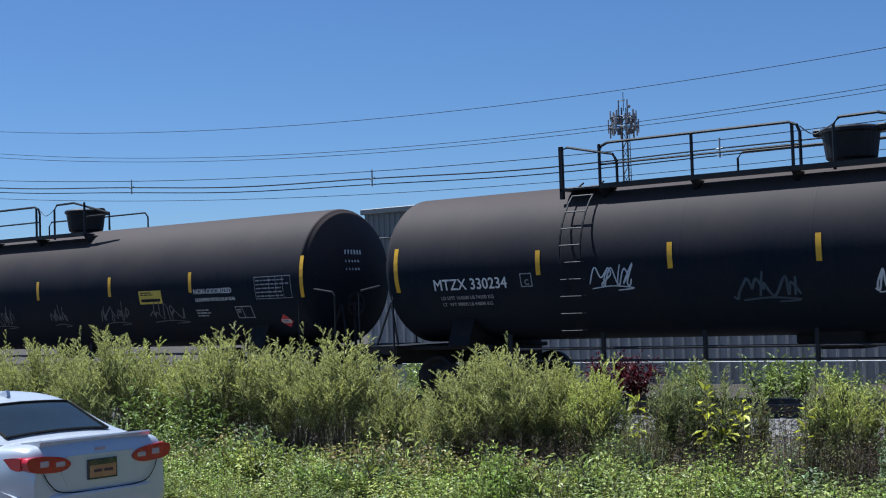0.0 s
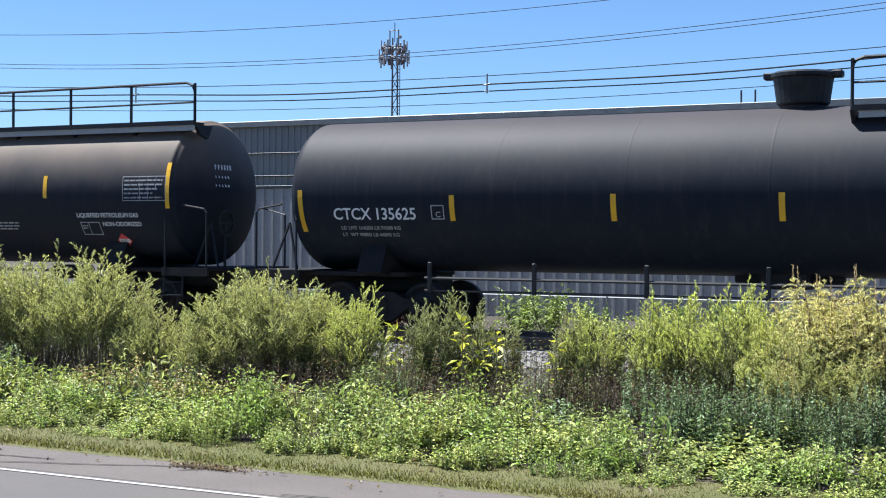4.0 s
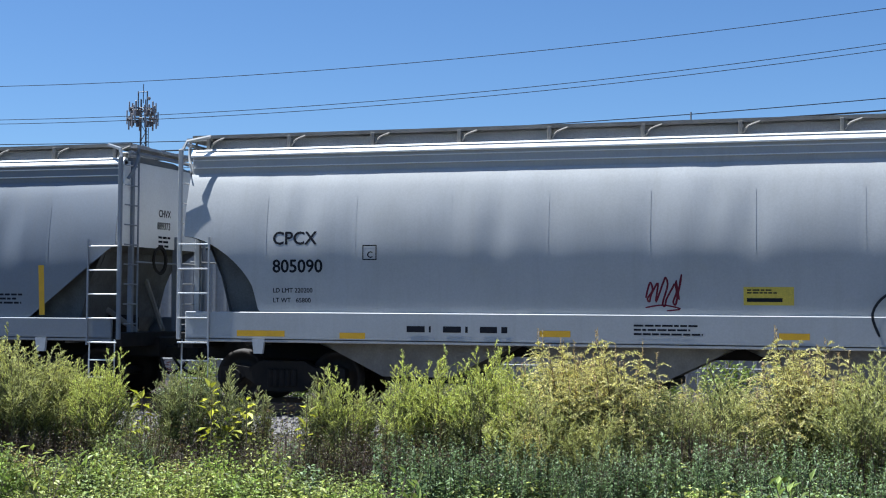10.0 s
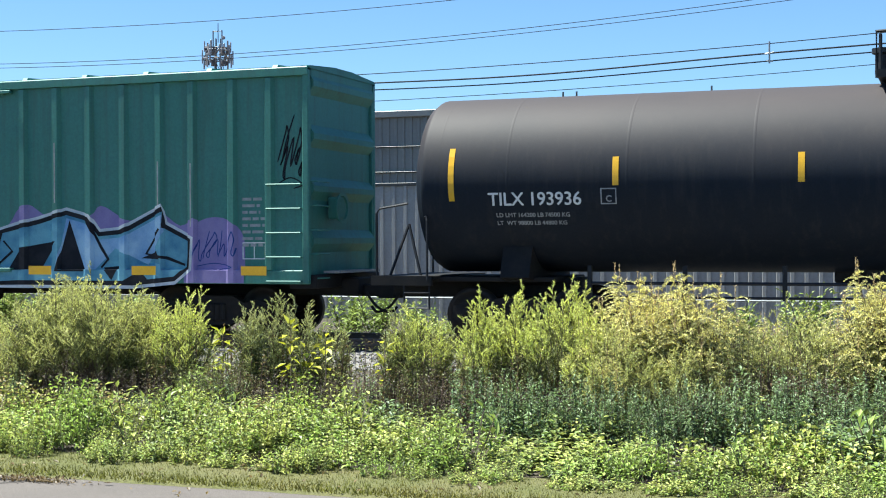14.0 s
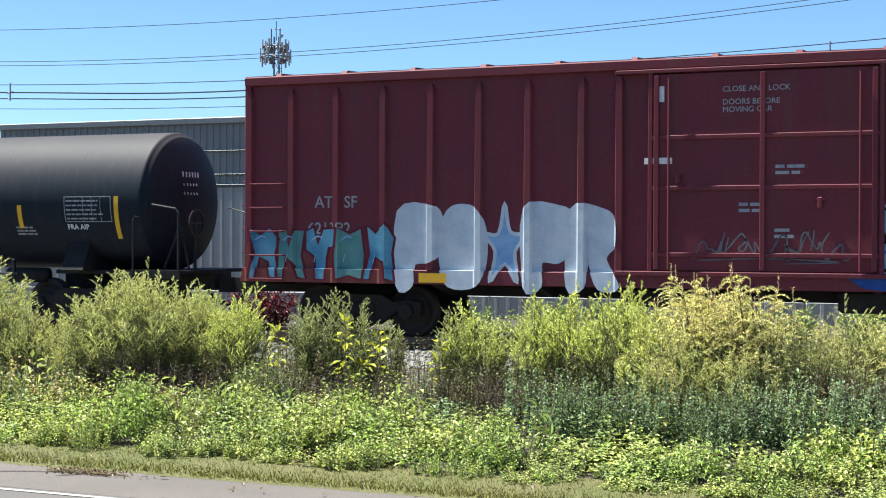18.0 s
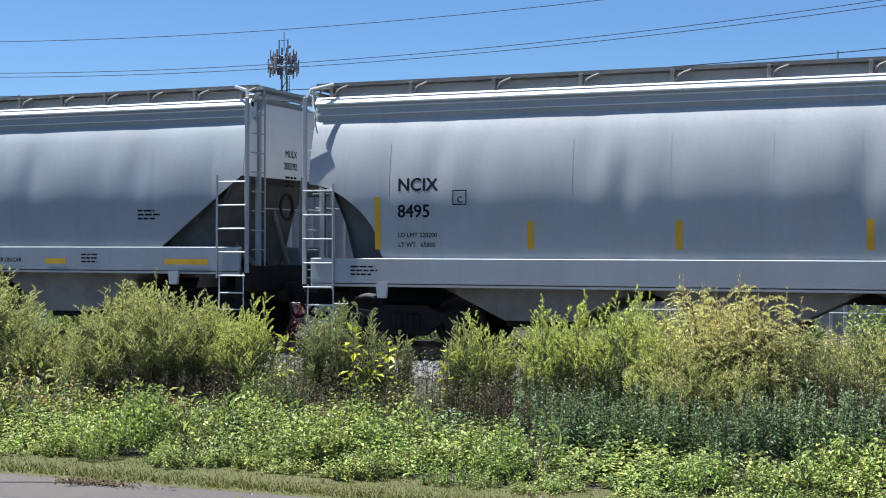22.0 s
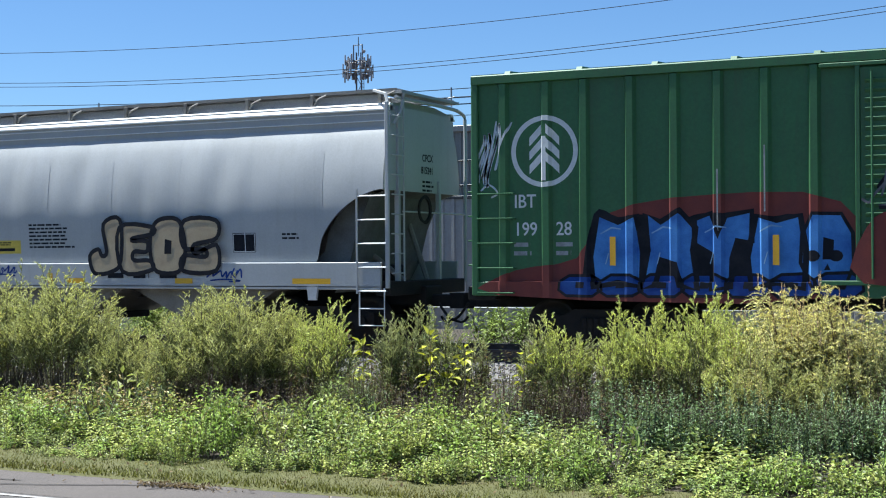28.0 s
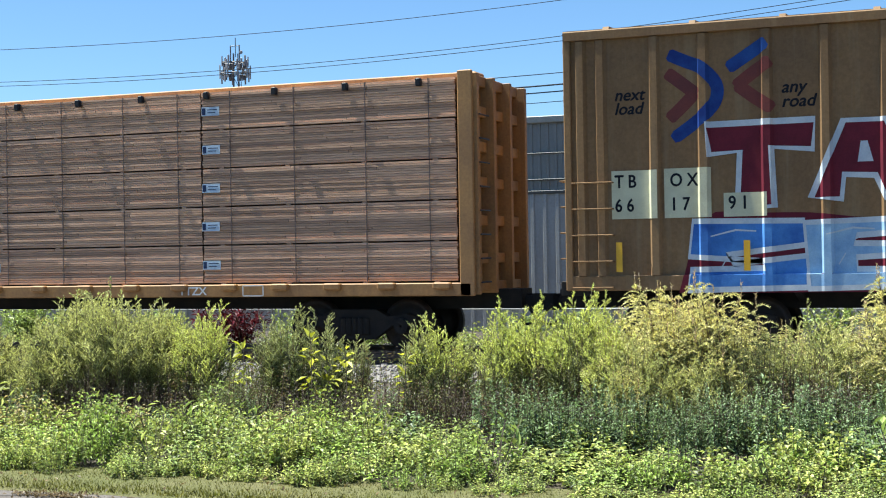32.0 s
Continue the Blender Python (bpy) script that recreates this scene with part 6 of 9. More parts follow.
def centre_beam_car(x_left, x_right, rng):
    half = (x_right - x_left) / 2
    cx = (x_left + x_right) / 2
    car = thing("lumber_flatcar", "weathered yellow centre-beam flatcar loaded with lumber", "flatcar", "freight train", at=pose(cx, TRACK_Y, RAIL_Z))
    MOVING.append((car, cx))
    deck = 1.20
    for side in (-1, 1):
        part("side_sill", Shape().box(-half, half, *sorted((side * 1.34, side * 1.46)), 0.98, deck, 0.015), FLAT_YELLOW, car, "weathered yellow side sill")
    part("deck", Shape().box(-half, half, -1.34, 1.34, 1.05, deck, 0.0), FLAT_YELLOW, car)
    part("centre_sill", Shape().box(-half - 0.5, half + 0.5, -0.3, 0.3, 0.72, 1.06), STEEL_DARK, car)
    n = 22
    for k in range(n):
        x = -half + 0.5 + (2 * half - 1.0) * k / (n - 1)
        w = Shape().box(x - 0.16, x + 0.16, -1.56, -1.44, 1.10, 1.21, 0.02).lathe([(x - 0.12, 0.045), (x + 0.12, 0.045)], "x", 8, (0, -1.5, 1.13))
        part("winch", w, FLAT_YELLOW, car)
    part("centre_beam", Shape().box(-half + 0.3, half - 0.3, -0.12, 0.12, 4.28, 4.70, 0.0).box(-half + 0.3, half - 0.3, -0.24, 0.24, 4.70, 4.87, 0.02), FLAT_YELLOW, car)
    for k in range(13):
        x = -half + 0.6 + (2 * half - 1.2) * k / 12
        part("beam_post", Shape().box(x - 0.09, x + 0.09, -0.14, 0.14, deck, 4.3, 0.02), FLAT_YELLOW, car)
    for e in (-1, 1):
        x = e * (half - 0.18)
        b = part("bulkhead", Shape().box(x - 0.05, x + 0.05, -1.37, 1.42, deck, 4.72, 0.01), FLAT_YELLOW, car, "yellow end bulkhead")
        for y in (-1.31, -0.45, 0.45, 1.31):
            part("bulkhead_post", Shape().box(*sorted((x, e * (half + 0.12))), y - 0.06, y + 0.06, 1.0, 4.70, 0.01), FLAT_YELLOW, b)
        for z in (1.6, 2.25, 2.9, 3.5, 4.1, 4.62):
            part("bulkhead_beam", Shape().box(*sorted((x, e * (half - 0.02))), -1.24, 1.24, z - 0.09, z + 0.09, 0.01), FLAT_YELLOW, b)
        part("corner_post", Shape().box(*sorted((e * (half - 0.20), e * (half + 0.06))), -1.46, -1.38, 0.98, 4.74, 0.015), FLAT_YELLOW, b)
        s = Shape()
        for k in range(8):
            s.tube([(e * (half + 0.16), -1.38, 1.2 + 0.4 * k), (e * (half + 0.16), -0.9, 1.2 + 0.4 * k)], 0.014, 5)
        part("end_ladder", s, RAIL_PAINT, car)
    wrap = flat_side(-1.465)
    s = Shape()
    lettering(s, "866856", -5.16, 1.02, 0.14, wrap, 1.1, 0.012)
    part("lettering", s, WHITE_MARK, car, "white stencilled number 866856")
    s = Shape()
    lettering(s, "TTZX", -6.20, 1.02, 0.14, wrap, 1.1, 0.012)
    part("lettering", s, WHITE_MARK, car, "white stencilled mark TTZX")
    s = Shape()
    lettering(s, "TTZX", 5.53, 1.02, 0.14, wrap, 1.1, 0.012)
    part("lettering", s, WHITE_MARK, car, "white stencilled mark TTZX")
    s = Shape()
    frame_lines(s, 6.83, 0.99, 0.42, 0.2, 0.02, wrap)
    part("test_stencil", s, WHITE_MARK, car)
    running_gear(car, half - 2.3, half + 0.55)
    # load: bundles of boards, two sides of the centre beam
    cuts = [(-half + 0.26, -6.11), (-6.10, -1.81), (-1.80, 1.155), (1.165, 5.98), (5.99, half - 0.26)]
    layer_h = 0.688
    for li in range(5):
        z0 = deck + 0.03 + li * layer_h
        for ci, (a, b) in enumerate(cuts):
            for side in (-1, 1):
                if ci == 1 and side < 0:
                    b = -2.53        # a gap is left beside the next stack
                s = Shape()
                rows = 16
                bh = (layer_h - 0.024) / rows
                for r in range(rows):
                    j = rng.uniform(-0.012, 0.012)
                    xa, xb = a + rng.uniform(0, 0.02), b - rng.uniform(0, 0.02)
                    y0, y1 = sorted((side * 0.20, side * (1.355 + j)))
                    zb = z0 + r * bh
                    mid = xa + (xb - xa) * rng.uniform(0.25, 0.75)
                    s.box(xa, mid - 0.004, y0, y1, zb + 0.003, zb + bh - 0.003)
                    s.box(mid + 0.004, xb, y0, y1 if side > 0 else y1, zb + 0.003, zb + bh - 0.003)
                me = fix_normals(s.mesh("lumber_bundle", LUMBER))
                me.materials.append(LUMBER_END)
                for f in me.polygons:
                    f.material_index = 1 if abs(f.normal.x) > 0.9 else 0
                bundle = new("lumber_bundle")
                boards = new("boards", me)
                boards.parent = bundle
                tagged(boards, "stacked sawn boards, edges weathered brown", kind="stuff")
                tagged(bundle, "strapped bundle of sawn brown boards on the flatcar", "lumber bundle", "lumber load")
                bundle.matrix_basis = pose(cx, TRACK_Y, RAIL_Z)
                MOVING.append((bundle, cx))
                if side < 0:
                    for q in (0.12, 0.38, 0.66, 0.9):
                        x = a + (b - a) * q
                        part("strap", Shape().box(x - 0.009, x + 0.009, -1.373, -1.367, z0, z0 + layer_h - 0.024).box(x - 0.009, x + 0.009, -1.373, -0.2, z0 + layer_h - 0.024, z0 + layer_h - 0.022), STRAP, bundle)
                    x = a + 0.22 + rng.uniform(-0.03, 0.03)
                    tag = part("paper_tag", Shape().box(x - 0.2, x + 0.16, -1.378, -1.372, z0 + 0.24, z0 + 0.40), WRAP_TAG, bundle, "pale blue paper tag")
                    part("tag_print", Shape().box(x - 0.19, x - 0.12, -1.381, -1.379, z0 + 0.26, z0 + 0.38).box(x - 0.08, x + 0.12, -1.381, -1.379, z0 + 0.34, z0 + 0.355).box(x - 0.08, x + 0.08, -1.381, -1.379, z0 + 0.29, z0 + 0.305), NAVY_MARK, tag)
                for q in (0.08, 0.35, 0.65, 0.92):
                    x = a + (b - a) * q
                    part("sticker", Shape().box(x - 0.045, x + 0.045, *sorted((side * 0.2, side * 1.34)), z0 - 0.022, z0 - 0.001), LUMBER, bundle, "wooden spacer batten")
        if li == 4:
            for k in range(16):
                x = -half + 0.9 + (2 * half - 1.8) * k / 15
                part("tie_down", Shape().box(x - 0.03, x + 0.03, -1.40, -0.2, z0 + layer_h - 0.04, z0 + layer_h - 0.03).box(x - 0.045, x + 0.045, -1.47, -1.37, z0 + layer_h - 0.15, z0 + layer_h - 0.02, 0.01), RAIL_PAINT, car, "black tie-down with corner protector")
    return car


# ---- road car ----
def sedan(x_rear, y):
    car = thing("sedan", "silver four-door sedan driving along the road", "car", at=pose(x_rear - 2.3, y, 0))
    # stations along the length: x, half width, sill z, belt z
    st = smooth_line([(-2.32, 0.62, 0.35, 0.62), (-2.15, 0.80, 0.25, 0.74), (-1.6, 0.88, 0.20, 0.84), (-0.9, 0.895, 0.20, 0.93), (0.0, 0.90, 0.20, 0.98), (0.9, 0.90, 0.20, 1.01), (1.5, 0.89, 0.22, 1.035), (1.95, 0.865, 0.26, 1.05), (2.16, 0.83, 0.31, 1.05), (2.27, 0.79, 0.36, 1.01), (2.32, 0.75, 0.42, 0.90)], 4)
    rows = []
    for x, w, lo, hi in st:
        ring = smooth_line([(x, -w * 0.90, lo), (x, -w * 0.99, lo + 0.10), (x, -w * 1.01, lo + (hi - lo) * 0.55), (x, -w * 0.985, hi - 0.12), (x, -w * 0.90, hi - 0.02), (x, -w * 0.5, hi + 0.015), (x, 0, hi + 0.025)], 3)
        rows.append(ring + [(a, -b, c) for a, b, c in reversed(ring[:-1])])
    s = Shape().grid(rows)
    m = len(rows[0])
    s.add(rows[0], [tuple(range(m))]).add(rows[-1], [tuple(range(m - 1, -1, -1))])
    part("body", s, CAR_PAINT, car, "silver painted body", smooth=True)
    cab = smooth_line([(-1.05, 0.78, 0.94, 0.0), (-0.35, 0.66, 0.97, 0.40), (0.15, 0.64, 0.99, 0.455), (0.75, 0.63, 1.0, 0.43), (1.15, 0.64, 1.01, 0.33), (1.52, 0.67, 1.03, 0.14), (1.80, 0.70, 1.045, 0.0)], 5)

    def cab_ring(x, w, base, h, up=0.0):
        b = min(0.84, w + 0.16)
        ring = smooth_line([(x, -b, base - 0.06), (x, -(w + 0.08), base + h * 0.5), (x, -(w + 0.01), base + h * 0.88), (x, -w * 0.86, base + h + up), (x, -w * 0.45, base + h + 0.018 + up), (x, 0, base + h + 0.024 + up)], 3)
        return ring + [(p, -q, r) for p, q, r in reversed(ring[:-1])]

    part("roof", Shape().grid([cab_ring(*c) for c in cab]), CAR_PAINT, car, smooth=True)
    pane = [cab_ring(*c, up=0.012)[9:-9] for c in cab if 1.13 < c[0] < 1.74]
    part("rear_window", Shape().grid(pane), GLASS_DARK, car, "dark tinted rear glass", smooth=True)
    part("window_trim", Shape().tube([(x, y, z + 0.006) for x, y, z in [r[0] for r in pane] + pane[-1] + [r[-1] for r in reversed(pane)] + list(reversed(pane[0]))], 0.012, 5, closed=True), STEEL_DARK, car)
    part("boot_seam", Shape().tube(smooth_line([(2.335, -0.66, 0.80), (2.345, -0.60, 0.70), (2.352, -0.46, 0.615), (2.355, 0.0, 0.60), (2.352, 0.46, 0.615), (2.345, 0.60, 0.70), (2.335, 0.66, 0.80)], 4), 0.006, 4), STEEL_DARK, car)

    def glass(pts, name="rear_window"):
        part(name, Shape().add(pts, [tuple(range(len(pts)))]), GLASS_DARK, car, "dark tinted glass")

    glass([(-0.45, -0.56, 1.37), (-0.45, 0.56, 1.37), (-0.98, 0.68, 1.02), (-0.98, -0.68, 1.02)], "windscreen")
    for e in (-1, 1):
        glass([(-0.75, e * 0.82, 1.01), (-0.30, e * 0.705, 1.33), (0.25, e * 0.69, 1.40), (0.25, e * 0.825, 1.03)], "side_window")
        glass([(0.30, e * 0.825, 1.03), (0.30, e * 0.69, 1.40), (0.85, e * 0.69, 1.37), (1.30, e * 0.80, 1.06)], "side_window")
    part("spoiler_lip", Shape().prism([(1.98, 1.062), (2.16, 1.078), (2.265, 1.090), (2.275, 1.075), (2.24, 1.02)], -0.64, 0.64), CAR_PAINT, car)
    for e in (-1, 1):
        face = smooth_line([(e * 0.36, 0.865), (e * 0.44, 0.925), (e * 0.64, 0.955), (e * 0.80, 0.95), (e * 0.84, 0.90), (e * 0.78, 0.825), (e * 0.56, 0.80), (e * 0.42, 0.815)], 4, closed=True)
        lamp = part("tail_lamp", Shape().prism(face, 2.20, 2.338, "x").prism(smooth_line([(1.98, 0.93), (2.20, 0.955), (2.25, 0.93), (2.23, 0.84), (2.10, 0.86)], 3, closed=True), *sorted((e * 0.79, e * 0.846))), TAIL_RED, car, "red wrap-round tail lamp")
        part("reversing_lens", Shape().box(2.325, 2.345, *sorted((e * 0.42, e * 0.53)), 0.845, 0.895, 0.012), LENS_CLEAR, lamp)
        part("lamp_lens", Shape().box(2.325, 2.345, *sorted((e * 0.60, e * 0.70)), 0.855, 0.915, 0.012), LENS_CLEAR, lamp)
    part("plate_recess", Shape().prism([(-0.40, 0.93), (-0.46, 0.78), (-0.38, 0.64), (0.38, 0.64), (0.46, 0.78), (0.40, 0.93)], 2.30, 2.325, "x"), CAR_PAINT, car)
    plate = part("licence_plate", Shape().box(2.335, 2.35, -0.155, 0.155, 0.71, 0.865, 0.004), PLATE_ORANGE, car, "worn orange licence plate in a dark frame")
    part("plate_frame", Shape().box(2.322, 2.345, -0.17, 0.17, 0.695, 0.88, 0.004).box(2.35, 2.353, -0.155, 0.155, 0.825, 0.865), GLASS_DARK, plate)
    part("plate_print", Shape().box(2.351, 2.354, -0.11, -0.02, 0.76, 0.785).box(2.351, 2.354, 0.01, 0.11, 0.76, 0.785), STEM_RED, plate)
    bow = smooth_line([(2.10, 0.28), (2.30, 0.33), (2.36, 0.45), (2.365, 0.55), (2.34, 0.61), (2.12, 0.66)], 4)
    part("rear_bumper", Shape().grid([[(x - 0.16 * abs(y / 0.86) ** 3.5, y, z) for x, z in bow] for y in [-0.87 + 0.087 * k for k in range(21)]]), CAR_PAINT, car, smooth=True)
    part("antenna_fin", Shape().prism([(0.72, 1.43), (0.95, 1.43), (0.93, 1.50)], -0.02, 0.02), CAR_PAINT, car)
    part("maker_badge", Shape().box(2.30, 2.318, -0.06, 0.06, 0.955, 0.985, 0.006), LENS_CLEAR, car)
    tyre = fix_normals(Shape().lathe([(-0.10, 0.20), (-0.105, 0.30), (-0.08, 0.325), (0.08, 0.325), (0.105, 0.30), (0.10, 0.20)], "y", 28).mesh("wheel", TYRE, True))
    rim = fix_normals(Shape().lathe([(-0.10, 0.02), (-0.095, 0.19), (-0.07, 0.215), (0.07, 0.215)], "y", 20).mesh("rim", LENS_CLEAR, True))
    for x in (-1.38, 1.32):
        for e in (-1, 1):
            w = part("wheel", tyre, None, car, at=pose(x, e * 0.79, 0.325, 0, 0, 0 if e < 0 else 180))
            part("rim", rim, None, w)
    MOVING.append((car, x_rear - 2.3, 13.6))


# ---- plants ----
def leaf(s, p, d, up, length, width, fold=0.25):
    """One pointed leaf, folded along its rib and drooping at the tip, from p along d."""
    side = d.cross(up)
    if side.length < 1e-4:
        side = d.orthogonal()
    side.normalize()
    n = side.cross(d).normalized()
    mid = p + d * length * 0.45 + n * length * fold * 0.4
    tip = p + d * length - n * length * fold * 0.5
    k = len(s.v)
    s.v += [tuple(p), tuple(mid + side * width * 0.5), tuple(tip), tuple(mid - side * width * 0.5)]
    s.f += [(k, k + 1, k + 2), (k, k + 2, k + 3)]


def spike(s, p, d, length, width, side):
    """A sliver of a leaf: one narrow triangle."""
    k = len(s.v)
    s.v += [tuple(p + side * width), tuple(p - side * width), tuple(p + d * length)]
    s.f += [(k, k + 1, k + 2)]


def rand_dir(rng, up=0.0):
    a, z = rng.uniform(0, 2 * math.pi), rng.uniform(-1, 1) * (1 - abs(up)) + up
    q = math.sqrt(max(0, 1 - z * z))
    return Vector((q * math.cos(a), q * math.sin(a), z))


def feather_meshes(seed, radius, stems, tone, bare=0.42, arch=0.25, branch=0.20, twigs=15, fine=13, upright=0.55, lean_to=0.0, thick=0.0032, sag=0.42, bit=(0.016, 0.036), tail=0.0, mess=0.6):
    """A clump of tall fine-leaved weeds, one unit high: stems that fan out, bare and dead below, feathery above."""
    rng = random.Random(seed)
    st, fo, pl, dry = Shape(), Shape(), Shape(), Shape()
    flat = Vector((0, 0, 1))
    for _ in range(stems):
        a = rng.uniform(0, 2 * math.pi)
        q = math.sqrt(rng.random())
        out = Vector((math.cos(a), math.sin(a) * 0.8, 0))
        base = out * radius * 0.40 * q
        top = out * radius * q * rng.uniform(0.85, 1.1) + Vector((lean_to * rng.uniform(0.4, 1.2), 0, 0))
        h = (1 - sag * q ** 2.2) * rng.uniform(0.76, 1.0) * (1.10 if rng.random() < 0.14 else 1.0)
        bare_at = max(0.20, bare - 0.06 * q)
        pts = [base.lerp(top, (k / 4) ** 1.5) + Vector((rng.uniform(-0.012, 0.012), rng.uniform(-0.012, 0.012), h * k / 4)) for k in range(5)]
        st.tube(pts, 0.0042, 3, taper=0.35)

        def at(t):
            i = min(3, int(t * 4))
            return pts[i].lerp(pts[i + 1], t * 4 - i)

        for k in range(12):
            d = rand_dir(rng, -0.15)
            spike(dry if rng.random() < 0.8 else fo, at(rng.uniform(0.08, bare_at + 0.08)), d, rng.uniform(0.02, 0.05), 0.0036, d.cross(flat).normalized())
        for k in range(twigs):
            t = bare_at + (1 - bare_at) * (k + rng.random()) / twigs
            p = at(min(t, 0.999))
            b = rng.uniform(0, 2 * math.pi)
            way = (Vector((math.cos(b), math.sin(b), 0)) * (1 - upright) + flat * upright + out * 0.25 + Vector((lean_to * 0.8, 0, 0))).normalized()
            ln = branch * rng.uniform(0.5, 1.25) * (1.25 - 0.85 * (t - bare) / (1 - bare))
            leafy = fo if t < bare + (1 - bare) * rng.uniform(0.35, 0.62) else pl
            for j in range(fine):
                u = (j + 0.7) / fine
                c = p + way * ln * u - flat * arch * ln * u * u
                w = (way + rand_dir(rng, 0.15) * mess - flat * arch * u * 0.7).normalized()
                side = w.cross(rand_dir(rng)).normalized()
                spike(leafy, c, w, rng.uniform(*bit) * (1.25 - 0.6 * u), thick, side)
        if rng.random() < tail:
            for j in range(26):
                w = (flat + rand_dir(rng) * 0.9).normalized()
                spike(dry, at(0.99) + flat * (0.004 * j - 0.02), w, rng.uniform(0.012, 0.022), 0.003, w.cross(rand_dir(rng)).normalized())
    fmat, pmat, dmat = {"gold": (LEAF_GOLD, LEAF_PALE, LEAF_ASH), "straw": (LEAF_GOLD, LEAF_STRAW, LEAF_TIP), "grey": (LEAF_GREY, LEAF_OLIVE, LEAF_ASH), "bright": (LEAF_GOLD, LEAF_LEMON, LEAF_ASH), "green": (LEAF_GREY, LEAF_GOLD, LEAF_ASH)}[tone]
    return [("stalk", st.mesh("stalk", STEM_RED if tone in ("straw", "grey") else STEM)), ("foliage", fo.mesh("foliage", fmat)), ("plume", pl.mesh("plume", pmat)), ("dead_foliage", dry.mesh("dead_leaves", dmat))]


def clump_mesh(seed, wide, stems, leaves, size, mats):
    """A spread of leafy weeds, half a metre high: leaning stems of uneven height, leaves in whorls that shrink towards the tip."""
    rng = random.Random(seed)
    s, s2, st = Shape(), Shape(), Shape()
    up = Vector((0, 0, 1))
    for _ in range(stems):
        a, q = rng.uniform(0, 2 * math.pi), math.sqrt(rng.random())
        out = Vector((math.cos(a), math.sin(a), 0))
        h = 0.5 * (1 - 0.30 * q * q) * rng.uniform(0.42, 1.08)
        foot, top = out * wide * 0.8 * q, out * wide * q + Vector((rng.uniform(-0.06, 0.06), rng.uniform(-0.06, 0.06), h))
        st.tube([foot, top], 0.005, 3, taper=0.4)
        pick = s if rng.random() < 0.65 else s2
        turn = rng.uniform(0, 6.28)
        for k in range(leaves):
            t = 0.30 + 0.72 * (k + rng.random() * 0.6) / leaves
            turn += 2.4
            d = Vector((math.cos(turn), math.sin(turn), rng.uniform(-0.6, 0.5))).normalized()
            p = foot.lerp(top, t) + d * 0.012
            ln = size * rng.uniform(0.6, 1.25) * (1.25 - 0.6 * t)
            leaf(pick, p, d, up, ln, ln * rng.uniform(0.48, 0.68), rng.uniform(0.1, 0.5))
    return [("leafage", s.mesh("leafage", mats[0])), ("young_leafage", s2.mesh("young_leafage", mats[1])), ("stalk", st.mesh("stalk", STEM))]


def spire_meshes(seed, height, stems, wide):
    """Upright leafy weeds with small grey-green leaves close to the stem."""
    rng = random.Random(seed)
    st, fo = Shape(), Shape()
    for _ in range(stems):
        a, q = rng.uniform(0, 2 * math.pi), math.sqrt(rng.random())
        x, y, h = math.cos(a) * wide * q, math.sin(a) * wide * q, height * rng.uniform(0.55, 1.0)
        top = Vector((x + rng.uniform(-0.10, 0.10), y + rng.uniform(-0.08, 0.08), h))
        st.tube([(x, y, 0), top], 0.006, 3, taper=0.4)
        n = int(58 * h)
        for k in range(n):
            t = 0.2 + 0.8 * k / n
            p = Vector((x, y, 0)).lerp(top, t)
            d = rand_dir(rng, 0.15)
            leaf(fo, p, d, Vector((0, 0, 1)), (0.115 - 0.075 * t) * rng.uniform(0.6, 1.2), 0.034 - 0.016 * t)
    return [("stalk", st.mesh("stalk", STEM_RED)), ("foliage", fo.mesh("foliage", LEAF_BLUISH))]


def dry_stem_meshes(seed, height, stems, wide, dead=0.0):
    """Thin reddish stems, nearly bare, with a few yellow leaves and seed heads."""
    rng = random.Random(seed)
    st, fo, dr = Shape(), Shape(), Shape()
    for _ in range(stems):
        x, y, h = rng.uniform(-wide, wide), rng.uniform(-wide, wide) * 0.6, height * rng.uniform(0.5, 1.0)
        top = Vector((x + rng.uniform(-0.15, 0.15), y + rng.uniform(-0.1, 0.1), h))
        st.tube([(x, y, 0), Vector((x, y, 0)).lerp(top, 0.5) + Vector((rng.uniform(-0.02, 0.02), 0, 0)), top], 0.006, 3, taper=0.4)
        for k in range(40):
            t = rng.uniform(0.15, 1.0)
            d = rand_dir(rng, 0.2)
            green = rng.random() < (0.2 + 0.6 * t) * (1 - dead)
            p = Vector((x, y, 0)).lerp(top, t) + d * rng.uniform(0.0, 0.05)
            leaf(fo if green else dr, p, d, Vector((0, 0, 1)), rng.uniform(0.025, 0.065), rng.uniform(0.010, 0.022))
    return [("stalk", st.mesh("stalk", STEM_RED)), ("foliage", fo.mesh("foliage", LEAF_GOLD)), ("dead_foliage", dr.mesh("dead_leaves", LEAF_DRY if dead < 0.5 else LEAF_ASH))]


def plant(name, meshes, x, y, scale, turn, label, category, group, z=None, tall=None):
    ob = thing(name, label, category, group)
    ob.matrix_basis = Matrix.Translation((x, y, (ground_z(x, y) if z is None else z) - 0.02)) @ Matrix.Rotation(radians(turn), 4, "Z") @ Matrix.Diagonal((scale, scale, tall or scale, 1))
    for n, me in meshes:
        tagged(part(n, me, None, ob), kind="stuff")
    return ob


def bearing_x(bearing, y):
    return -y * math.tan(radians(bearing))


